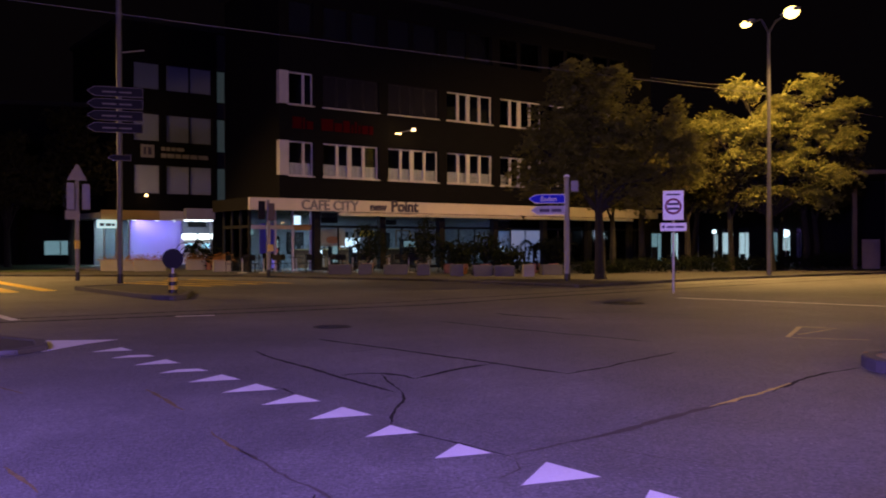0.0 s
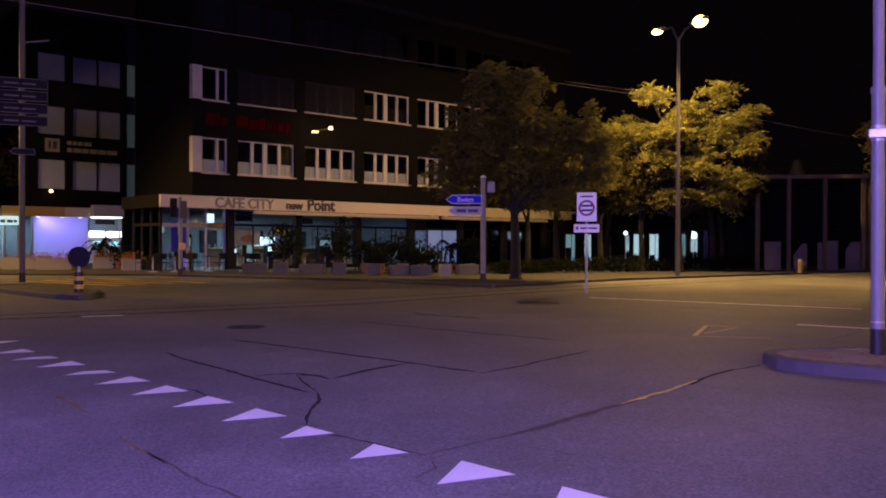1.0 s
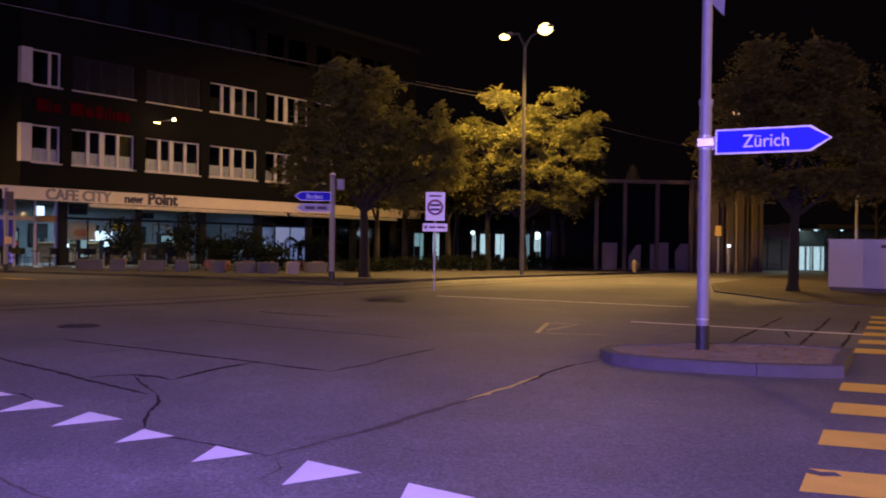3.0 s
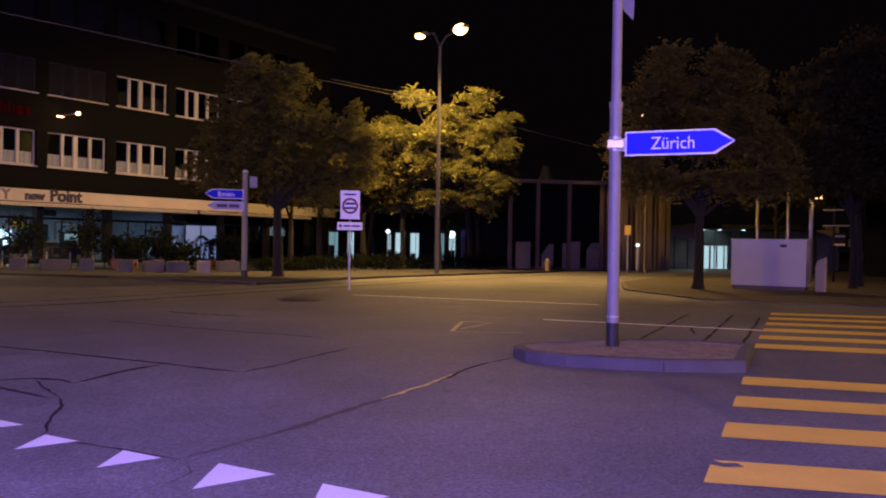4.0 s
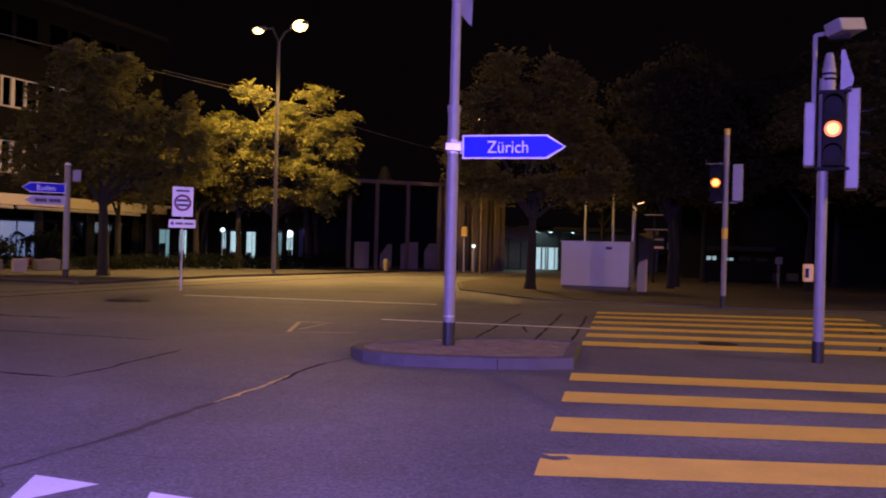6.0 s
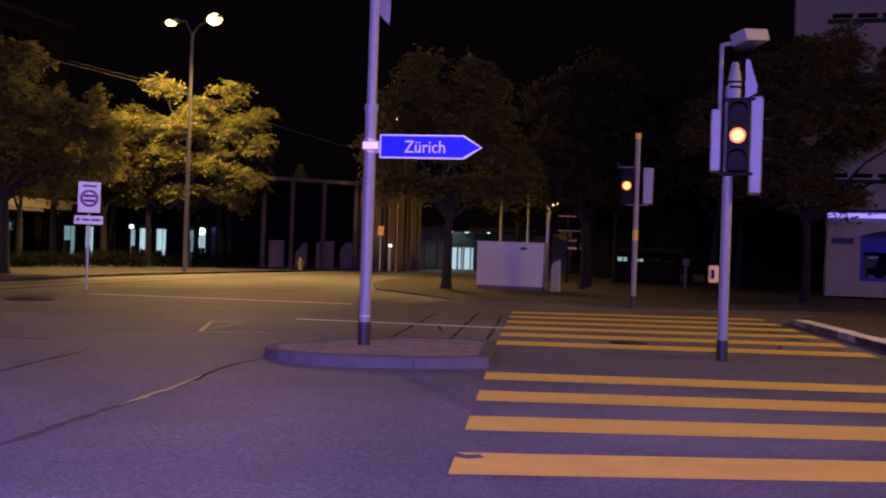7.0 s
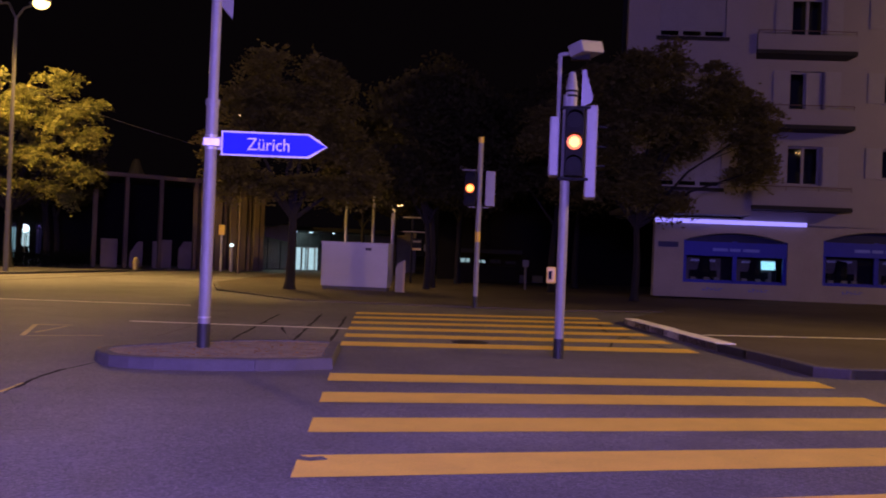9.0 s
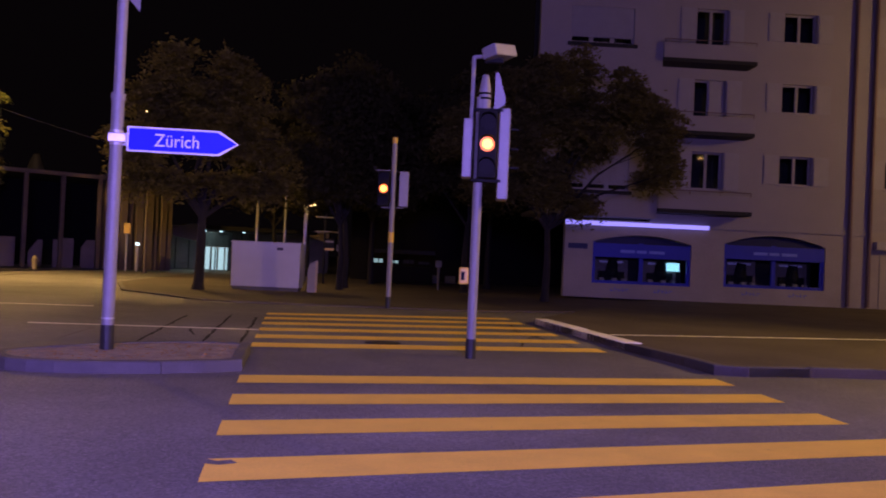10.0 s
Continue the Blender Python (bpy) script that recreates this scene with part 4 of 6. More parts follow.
for k, z in enumerate((3.72, 6.9, 9.8)):
    bal = new("balcony")
    bal.parent = house
    part("balcony_slab", B(box, 3.5, -1.05, z - 0.16, 7.35, -0.003, z, 0.01), ROOF, bal)
    part("parapet", B(box, 3.5, -1.05, z + 0.0, 7.35, -0.95, z + 0.6, 0.01), PLASTER, bal)
    part("side_parapet", B(box, 7.25, -0.95, z + 0.0, 7.35, -0.003, z + 0.6), PLASTER, bal)
    bm = bmesh.new()
    bar(bm, (3.52, -1.0, z + 0.76), (7.3, -1.0, z + 0.76), 0.02)
    for x in (3.56, 4.8, 6.05, 7.3):
        bar(bm, (x, -1.0, z + 0.58), (x, -1.0, z + 0.76), 0.014)
    part("handrail", bm, PIPE, bal)
# ground floor with two flat-arched shop windows
def arch_top(a, b, z_side, rise, n=12):
    return [(a + (b - a) * i / n, z_side + rise * (1 - (2 * i / n - 1) ** 2)) for i in range(n + 1)]


SHOPS = [(1.18, 5.3, 0.6, 2.3, 0.32), (6.69, 10.98, 0.66, 2.45, 0.4)]
for a, b in ((0.0, 1.18), (5.3, 6.69), (10.98, 24.0)):
    part("ground_wall", B(box, a, 0, 0, b, 0.4, ZS), PLASTER_BASE, house)
part("left_ground_wall", B(slab, [(0.0, 0.4), (0.4, 0.4), (5.4, 12.0), (5.0, 12.0)], 0, ZS), PLASTER_BASE, house)
for a, b, z0, z1, rise in SHOPS:
    part("ground_wall", B(box, a, 0, 0, b, 0.4, z0), PLASTER_BASE, house)
    top = arch_top(a, b, z1, rise)
    part("ground_wall", plate(bmesh.new(), [(b, ZS), (a, ZS)] + top, 0.4), PLASTER_BASE, house)
    sw = new("shop_window")
    sw.parent = house
    bm = bmesh.new()
    f = 0.14
    mid = (a + b) / 2
    for x0, x1 in ((a, a + f), (mid - 0.08, mid + 0.08), (b - f, b)):
        box(bm, x0, 0.1, z0, x1, 0.24, z1)
    box(bm, a + f, 0.1, z0, b - f, 0.24, z0 + 0.12)
    box(bm, a + f, 0.1, z1 - 0.45, b - f, 0.24, z1 - 0.3)
    part("frame", bm, BLUE_FRAME, sw)
    part("sign_band", B(box, a + 0.02, 0.03, z1 - 0.62, b - 0.02, 0.09, z1 - 0.05, 0.01), BLUE_FRAME, sw, "blue sign band across the shop window")
    part("fanlight", plate(bmesh.new(), [(b - 0.01, z1 - 0.05), (a + 0.01, z1 - 0.05)] + arch_top(a + 0.01, b - 0.01, z1 - 0.02, rise - 0.03), 0.02), DARK_BLUE, sw, "dark blue panel under the arch").location = (0, 0.2, 0)
    part("pane", B(box, a + f, 0.16, z0 + 0.12, b - f, 0.17, z1 - 0.45), GLASS, sw)
    part("display_back", B(box, a, 1.3, z0 - 0.1, b, 1.4, z1), DARK_BLIND, sw)
    part("display_floor", B(box, a, 0.4, z0 - 0.1, b, 1.3, z0 - 0.02), DARK_ROOM, sw)
    for x in (a + 1.0, b - 1.05):
        part("display_stand", B(box, x - 0.55, 0.75, z0, x + 0.55, 0.9, z0 + 0.5, 0.02), DARK_PLASTIC, sw)
        part("display_card", B(box, x - 0.75, 1.0, z0 + 0.1, x + 0.75, 1.03, z1 - 0.7), HALL_PANEL, sw)
        for q in (-0.45, 0.1, 0.5):
            part("display_box", B(box, x + q - 0.1, 0.55, z0 - 0.01, x + q + 0.1, 0.72, z0 + 0.22, 0.01), PANEL_PALE, sw)
        part("display_figure", B(bar, (x, 0.8, z0 + 0.4), (x + 0.05, 0.8, z0 + 1.0), 0.28, 0.2, 10), DARK_PLASTIC, sw)
        bars("price_strip", [(x - 0.5, x - 0.1), (x + 0.0, x + 0.5)], z1 - 0.85, z1 - 0.76, 0.9, SIGN_WHITE, sw, 0.01)
    bars("fanlight_line", [(mid - 0.9, mid - 0.3), (mid - 0.22, mid + 0.2), (mid + 0.3, mid + 0.95)], z1 - 0.42, z1 - 0.3, 0.03, mat("pale_blue_line", (0.15, 0.2, 0.6), 0.5), sw, 0.01)
    # handwriting-like blue strokes below the window, as plain slanted bars
    for x in (a + 1.0, b - 1.3):
        bm = bmesh.new()
        for j in range(5):
            box(bm, x + j * 0.16 - 0.22, -0.012, z0 - 0.3 + 0.03 * ((j * 2) % 3), x + j * 0.16 - 0.08, -0.003, z0 - 0.265 + 0.03 * ((j * 2) % 3))
            box(bm, x + j * 0.16 - 0.2, -0.012, z0 - 0.33, x + j * 0.16 - 0.17, -0.003, z0 - 0.2 + 0.05 * (j % 2))
        part("painted_strokes", bm, mat("blue_stroke", (0.12, 0.14, 0.4), 0.7), sw)
part("display_screen", B(box, 4.45, 0.55, 1.2, 5.0, 0.6, 1.55, 0.01), SCREEN_GLOW, house, "small lit screen in the shop window")
part("led_strip", B(box, 0.0, -0.14, 2.97, 5.96, -0.02, 3.13), LED_STRIP, house, "glowing violet light strip")
part("string_course", B(box, 5.97, -0.08, 3.02, 12.6, -0.005, 3.2), PLASTER, house)
part("street_plate", B(box, 0.15, -0.03, 1.98, 0.95, -0.01, 2.2), DARK_BLUE, house)
for x in (11.93, 12.78):
    part("drainpipe", B(bar, (x, -0.1, 0.05), (x, -0.1, 15.4), 0.09), PIPE, house)
part("awning_box", B(box, 13.0, -0.3, 2.45, 16.5, -0.005, 2.8, 0.03), SHUTTER, house)
part("door_leaf", B(box, 13.3, -0.04, 0.0, 14.6, -0.005, 2.3), PANEL_PALE, house)


# ---------------------------------------------------------------- trees
def boughs(lobes, seed, per=7, share=0.42):
    """Breaks each lobe of a crown into smaller uneven ones, so that its outline is ragged and has gaps."""
    rng = random.Random(seed)
    out = []
    for x, y, z, rx, ry, rz in lobes:
        for _ in range(per):
            a, h = rng.uniform(0, 6.283), rng.uniform(-0.8, 1.0)
            r, k = math.sqrt(max(0.0, 1 - h * h)) * rng.uniform(0.6, 1.0), share * rng.uniform(0.6, 1.25)
            out.append((x + rx * r * math.cos(a), y + ry * r * math.sin(a), z + rz * h * 0.9, rx * k, ry * k, rz * k))
        out.append((x, y, z, rx * 0.6, ry * 0.6, rz * 0.6))
    return out


def leaf_cloud(name, lobes, count, leaf, material, parent, seed):
    """A crown of many small leaves in clumps on and in a set of lobes (x, y, z, rx, ry, rz)."""
    rng = np.random.default_rng(seed)
    if count > 2000:
        lobes = boughs(lobes, seed)
    vol = np.array([l[3] * l[4] * l[5] for l in lobes]) ** 0.7
    pick = rng.choice(len(lobes), size=count // 14, p=vol / vol.sum())
    L = np.array(lobes, float)[pick]
    d = rng.normal(size=(len(pick), 3))
    d /= np.linalg.norm(d, axis=1)[:, None]
    r = rng.uniform(0.25, 1.0, len(pick)) ** 0.45
    r *= 1 + 0.16 * rng.normal(size=len(pick)) * (r > 0.8)
    clump = L[:, :3] + d * L[:, 3:] * r[:, None]
    per = 14
    c = np.repeat(clump, per, 0) + rng.normal(size=(len(pick) * per, 3)) * np.array([0.2, 0.2, 0.11])
    n = len(c)
    a = rng.normal(size=(n, 3))
    a /= np.linalg.norm(a, axis=1)[:, None]
    b = np.cross(a, rng.normal(size=(n, 3)))
    b /= np.linalg.norm(b, axis=1)[:, None]
    s = (leaf * rng.uniform(0.6, 1.25, n))[:, None]
    verts = np.stack([c - a * s, c + b * s * 0.5 - a * s * 0.1, c + a * s, c - b * s * 0.5 - a * s * 0.1], 1).reshape(-1, 3)
    me = bpy.data.meshes.new(name)
    me.from_pydata(verts.tolist(), [], np.arange(n * 4).reshape(-1, 4).tolist())
    me.materials.append(material)
    ob = new(name, me)
    ob.parent = parent
    return ob


def spray_crown(name, lobes, count, leaf, material, parent, seed, spray=0.55, droop=0.35):
    """A crown of leafy sprays: each is a flat drooping fan of small leaves that points outwards from a bough."""
    rng = np.random.default_rng(seed)
    lobes = boughs([(*l[:3], *(q * 0.88 for q in l[3:])) for l in lobes], seed, per=8, share=0.4)
    per = 36
    size = np.array([l[3] * l[4] * l[5] for l in lobes]) ** 0.6
    pick = rng.choice(len(lobes), size=count // per, p=size / size.sum())
    n = len(pick)
    L = np.array(lobes, float)[pick]
    d = rng.normal(size=(n, 3))
    d /= np.linalg.norm(d, axis=1)[:, None]
    at = L[:, :3] + d * L[:, 3:] * (rng.uniform(0.3, 1.0, n) ** 0.5)[:, None]
    out = at * np.array([1, 1, 0]) * 0.25 + d * np.array([1, 1, 0.35]) + rng.normal(size=(n, 3)) * np.array([0.35, 0.35, 0.12])
    out /= np.linalg.norm(out, axis=1)[:, None]
    side = np.stack([-out[:, 1], out[:, 0], rng.normal(size=n) * 0.25], 1)
    side /= np.linalg.norm(side, axis=1)[:, None]
    up = np.cross(out, side)
    span = spray * rng.uniform(0.55, 1.3, n)
    u = rng.uniform(0, 1, (n, per))
    v = rng.normal(size=(n, per)) * 0.3 * np.sqrt(u * (1.15 - u))
    w = rng.normal(size=(n, per)) * 0.06 - droop * u * u
    c = at[:, None] + span[:, None, None] * (out[:, None] * (u[..., None] - 0.35) + side[:, None] * v[..., None] * 1.6)
    c[..., 2] += span[:, None] * w
    c = c.reshape(-1, 3)
    m = len(c)
    rep = lambda q: np.repeat(q, per, 0)
    along_leaf = rep(out) * rng.uniform(0.2, 1, m)[:, None] + rep(side) * rng.normal(size=m)[:, None] + rng.normal(size=(m, 3)) * 0.3
    along_leaf /= np.linalg.norm(along_leaf, axis=1)[:, None]
    across = np.cross(rep(up) + rng.normal(size=(m, 3)) * 0.5, along_leaf)
    across /= np.linalg.norm(across, axis=1)[:, None]
    k = (leaf * rng.uniform(0.6, 1.3, m))[:, None]
    verts = np.stack([c - along_leaf * k, c + across * k * 0.42, c + along_leaf * k, c - across * k * 0.42], 1).reshape(-1, 3)
    me = bpy.data.meshes.new(name)
    me.from_pydata(verts.tolist(), [], np.arange(m * 4).reshape(-1, 4).tolist())
    me.materials.append(material)
    ob = new(name, me)
    ob.parent = parent
    return ob


def tree(x, y, z, lobes, trunk_r, fork, count, leaf, material, label, seed, turn=0.0, spray=0.0, droop=0.35, group="street trees"):
    ob = thing("tree", pose(x, y, z, 0, 0, turn), label, "tree", group)
    if spray:
        spray_crown("crown", lobes, count, leaf, material, ob, seed, spray, droop)
    else:
        leaf_cloud("crown", lobes, count, leaf, material, ob, seed)
    rng = random.Random(seed)
    bm = bmesh.new()
    top, bend = Vector((rng.uniform(-0.1, 0.1), rng.uniform(-0.1, 0.1), fork)), Vector((rng.uniform(-0.06, 0.06), rng.uniform(-0.06, 0.06), fork * 0.5))
    bar(bm, (0, 0, -0.05), bend, trunk_r * 1.12, trunk_r * 0.92, 10)
    bar(bm, bend, top, trunk_r * 0.92, trunk_r * 0.75, 10)
    bar(bm, (0, 0, -0.05), (0, 0, 0.22), trunk_r * 1.5, trunk_r * 1.1, 10)
    part("trunk", bm, BARK, ob)
    bm = bmesh.new()
    for l in lobes:
        mid = top.lerp(Vector(l[:3]), 0.5) + Vector((rng.uniform(-0.3, 0.3), rng.uniform(-0.3, 0.3), rng.uniform(0, 0.3)))
        bar(bm, top - Vector((0, 0, 0.2)), mid, trunk_r * 0.5, trunk_r * 0.3, 7)
        bar(bm, mid, l[:3], trunk_r * 0.3, trunk_r * 0.12, 6)
        for _ in range(4):
            e = Vector(l[:3]) + Vector((rng.uniform(-1, 1) * l[3], rng.uniform(-1, 1) * l[4], rng.uniform(-0.7, 0.8) * l[5])) * 0.75
            bar(bm, mid.lerp(Vector(l[:3]), rng.uniform(0.2, 1)), e, trunk_r * 0.14, trunk_r * 0.05, 5)
    part("limb", bm, BARK, ob)
    return ob


# crowns are given as lobes round the trunk's foot
tree(5.98, 33.4, 0.08, [(-0.6, 0, 6.5, 1.9, 2.0, 1.65), (0.5, 0, 6.3, 1.4, 1.6, 1.65), (-2.2, 0.2, 5.0, 1.6, 1.8, 1.6), (1.5, 0, 5.3, 1.3, 1.6, 1.3), (2.9, 0.2, 5.7, 0.95, 1.2, 1.1), (3.0, 0.2, 4.2, 1.0, 1.3, 1.0), (-1.5, 0, 3.6, 1.5, 1.6, 0.95), (0.9, 0.2, 3.6, 1.6, 1.6, 0.95), (0, 0, 4.8, 2.1, 2.1, 1.5)],
     0.19, 2.7, 64000, 0.085, LEAF, "dense round plane tree at the plaza kerb", 3, -10, 0.6, 0.45)
tree(15.95, 42.7, 0.08, [(-2.78, 0.0, 7.06, 1.23, 1.39, 0.8), (-1.28, -0.32, 8.67, 0.86, 1.07, 0.8), (0.32, 0.0, 8.03, 1.07, 1.28, 0.86), (1.71, 0.0, 8.77, 0.8, 1.07, 0.8), (3.0, 0.0, 7.6, 0.96, 1.28, 0.59), (1.6, 0.21, 6.96, 1.39, 1.5, 0.8), (-0.64, -0.43, 6.85, 1.39, 1.5, 0.86), (3.1, -0.21, 6.21, 0.91, 1.28, 0.54), (-3.32, 0.0, 4.92, 1.18, 1.5, 0.86), (-1.6, -0.32, 5.24, 1.5, 1.39, 0.86), (0.64, -0.54, 5.35, 1.5, 1.39, 0.86), (2.68, 0.0, 4.71, 1.18, 1.39, 0.64), (-2.57, 0.11, 3.53, 1.39, 1.39, 0.54), (0.0, 0.0, 3.75, 1.6, 1.5, 0.54), (1.93, 0.0, 3.64, 1.18, 1.28, 0.54)],
     0.16, 2.8, 46000, 0.1, LEAF_LIGHT, "airy layered locust tree lit yellow by a street lamp", 8, -20.5, 0.85, 0.3)
tree(18.47, 24.6, 0.035, [(-0.6, 0, 7.0, 1.3, 1.5, 1.2), (0.8, 0, 6.9, 1.2, 1.4, 1.1), (-1.8, 0, 6.0, 1.0, 1.3, 0.95), (-2.4, 0, 4.6, 0.9, 1.3, 0.85), (-1.6, -0.2, 3.7, 1.1, 1.2, 0.65), (0, 0, 5.2, 1.8, 1.8, 1.4), (1.7, 0, 5.2, 1.4, 1.6, 1.4), (2.3, 0, 3.9, 1.0, 1.3, 0.85), (0.2, 0, 3.7, 1.3, 1.4, 0.7)],
     0.17, 2.6, 64000, 0.08, LEAF_MID, "leafy street tree beside a grey cabinet", 5, -36.9, 0.7, 0.4)
tree(27.36, 16.44, 0.1, [(0.5, 0, 7.6, 1.7, 1.8, 1.5), (2.3, 0, 7.0, 1.5, 1.6, 1.3), (3.6, 0, 5.9, 1.1, 1.4, 1.2), (3.8, 0, 4.6, 0.9, 1.2, 0.85), (-1.4, 0, 6.8, 1.6, 1.7, 1.5), (-2.8, 0.2, 5.8, 1.4, 1.5, 1.4), (1.0, 0, 6.0, 1.7, 1.8, 1.0), (-0.6, 0, 4.8, 1.7, 1.8, 1.1), (0.4, 0, 3.7, 1.4, 1.5, 0.65), (-1.9, 0, 4.0, 1.2, 1.4, 0.8)],
     0.13, 2.7, 84000, 0.085, LEAF_MID, "spreading tree in front of the corner house", 11, -59, 0.7, 0.5)
BG = [(0, 0, 5.4, 2.2, 2.2, 1.9), (-1.5, 0.3, 4.4, 1.5, 1.5, 1.3), (1.5, -0.2, 4.6, 1.5, 1.5, 1.3), (0.4, 0, 7.0, 1.4, 1.4, 1.1), (-0.9, 0.2, 6.5, 1.3, 1.3, 1.0)]
back = tree(24.9, 24.3, 0.035, BG, 0.12, 2.7, 18000, 0.12, LEAF_SHADED, "dim park tree behind the crossing", 21, group="park trees")
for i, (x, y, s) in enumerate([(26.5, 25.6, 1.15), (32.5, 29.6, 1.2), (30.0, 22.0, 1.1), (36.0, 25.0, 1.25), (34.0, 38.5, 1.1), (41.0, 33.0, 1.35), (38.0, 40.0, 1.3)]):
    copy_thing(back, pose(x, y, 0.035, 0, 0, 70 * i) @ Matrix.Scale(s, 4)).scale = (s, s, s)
plaza_tree = tree(12.1, 43.4, 0.08, [(0, 0, 4.6, 1.8, 1.8, 1.2), (-0.9, 0.2, 3.8, 1.2, 1.2, 0.8), (0.9, 0, 5.2, 1.2, 1.2, 0.9)], 0.15, 2.6, 5000, 0.15, LEAF_SHADED, "dark plaza tree with a slim trunk", 31, group="plaza trees")
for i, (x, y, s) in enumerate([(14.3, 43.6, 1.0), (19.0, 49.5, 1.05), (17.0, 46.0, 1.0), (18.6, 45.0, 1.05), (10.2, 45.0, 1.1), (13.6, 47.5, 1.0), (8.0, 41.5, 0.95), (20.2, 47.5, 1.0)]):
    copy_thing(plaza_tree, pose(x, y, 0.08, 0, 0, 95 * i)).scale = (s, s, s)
left_tree = tree(-29.6, 49.0, 0.08, BG, 0.2, 2.4, 8000, 0.17, LEAF_SHADED, "dim tree on the lawn by the road", 41, group="lawn trees")
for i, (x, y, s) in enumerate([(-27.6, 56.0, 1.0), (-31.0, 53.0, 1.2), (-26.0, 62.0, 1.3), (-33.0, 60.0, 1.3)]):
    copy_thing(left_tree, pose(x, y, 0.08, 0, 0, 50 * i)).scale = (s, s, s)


# ---------------------------------------------------------------- street furniture
def facing(x, y, z=0.0, turn=0.0):
    """A frame at (x, y) whose x axis runs across the view from the junction's near corner and whose y axis points away from it."""
    return pose(x, y, z, 0, 0, math.degrees(math.atan2(-x, y)) + turn)


def round_post(parent, r, z1, z0=0.0, material=POLE, name="pole", seg=20, top=None):
    return part(name, B(bar, (0, 0, z0), (0, 0, z1), r, top or r, seg), material, parent, smooth=False)


def arrow_board(parent, x0, x1, z0, z1, y, material, border, right=True, name="arrow_board"):
    """A direction board with a pointed end and a thin raised border."""
    tip = (z1 - z0) * 0.75
    def outline(i):
        a, b, lo, hi = x0 + i, x1 - i, z0 + i, z1 - i
        m = (lo + hi) / 2
        if right:
            return [(a, lo), (b - tip, lo), (b, m), (b - tip, hi), (a, hi)]
        return [(a + tip, lo), (b, lo), (b, hi), (a + tip, hi), (a, m)]
    back = part(name, plate(bmesh.new(), outline(0), 0.04), border, parent)
    back.location = (0, y, 0)
    face = part("board_face", plate(bmesh.new(), outline(0.022), 0.02), material, back)
    face.location = (0, -0.006, 0)
    return back


# signpost on the island
sp = thing("signpost", facing(6.06, 9.81, 0.125), "grey signpost with a blue direction arrow board", "signpost")
round_post(sp, 0.076, 3.1)
round_post(sp, 0.062, 5.6, 3.1, name="upper_pole")
part("collar", B(bar, (0, 0, 3.05), (0, 0, 3.13), 0.088, 0.088, 20), POLE, sp)
part("base_sleeve", B(bar, (0, 0, 0), (0, 0, 0.30), 0.082, 0.082, 20), BLACK_PAINT, sp, "black sleeve at the foot")
part("ring", B(bar, (0, 0, 0.37), (0, 0, 0.39), 0.081, 0.081, 20), GALV, sp)
part("clamp_plate", B(box, -0.105, -0.10, 2.53, 0.105, -0.075, 2.64, 0.01), GALV, sp)
part("clamp", B(bar, (0, 0, 2.50), (0, 0, 2.68), 0.083, 0.083, 20), GALV, sp)
board = new("direction_board")
board.parent = sp
board.matrix_local = pose(0.0, 0, 0, 0, 0, -14)
arrow_board(board, 0.13, 1.47, 2.43, 2.74, -0.03, SIGN_BLUE, SIGN_WHITE)
part("board_arm", B(box, 0.03, 0.0, 2.5, 0.3, 0.03, 2.66), GALV, board)
writing("board_letters", "Zürich", 0.225, pose(0.46, -0.055, 2.505) @ Matrix.Diagonal((0.9, 1, 1, 1)), SIGN_WHITE, board, 0.004)
part("upper_sign", plate(bmesh.new(), [(0.06, 4.32), (0.2, 4.17), (0.22, 4.95), (0.06, 4.95)], 0.03), MAST, sp, "back of a small upper sign")

# signal with detector beside the crossing
near = thing("traffic_signal", facing(10.3, 7.38), "grey traffic signal pole with a lit amber lamp and detector", "traffic signal")
round_post(near, 0.068, 3.75)
part("base_sleeve", B(bar, (0, 0, 0), (0, 0, 0.28), 0.076, 0.076, 20), BLACK_PAINT, near, "black sleeve at the foot")
part("cap", B(bar, (0.05, 0, 3.53), (0.05, 0, 3.88), 0.085, 0.085, 18), POLE, near)
part("cap_dome", B(bar, (0.05, 0, 3.88), (0.05, 0, 4.08), 0.08, 0.045, 18), POLE, near)
for z in (3.72, 3.79):
    part("cap_band", B(bar, (0.05, 0, z), (0.05, 0, z + 0.03), 0.09, 0.09, 18), DARK_PLASTIC, near)


def signal_head(parent, x, y, z0, z1, w, lit, dark=True):
    """A housing with three round lamps under visors; lit names the lamp that burns."""
    h = new("signal_head")
    h.parent = parent
    h.location = (x, y, 0)
    part("housing", B(box, -w / 2, 0, z0, w / 2, 0.16, z1, 0.02), DARK_PLASTIC if dark else POLE, h)
    step = (z1 - z0) / 3
    for i in range(3):
        z = z1 - step * (i + 0.5)
        r = min(w, step) * 0.38
        part("lens", B(bar, (0, -0.02, z), (0, 0.0, z), r, r, 20), AMBER_GLOW if i == lit else LENS_DARK, h)
        if i == lit:
            part("lamp_core", B(bar, (0, -0.03, z), (0, -0.02, z), r * 0.62, r * 0.66, 20), AMBER_CORE, h, "bright core of the lit lamp")
        bm = bmesh.new()
        n = 14
        ring = [[bm.verts.new(((r + 0.015) * math.cos(a), -d, z + (r + 0.015) * math.sin(a))) for a in [math.pi * (-0.1 + 1.2 * k / n) for k in range(n + 1)]] for d in (0.0, 0.17)]
        for k in range(n):
            bm.faces.new((ring[0][k], ring[0][k + 1], ring[1][k + 1], ring[1][k]))
        bmesh.ops.solidify(bm, geom=bm.faces[:], thickness=0.006)
        part("visor", bm, DARK_PLASTIC if dark else GALV, h)
    return h


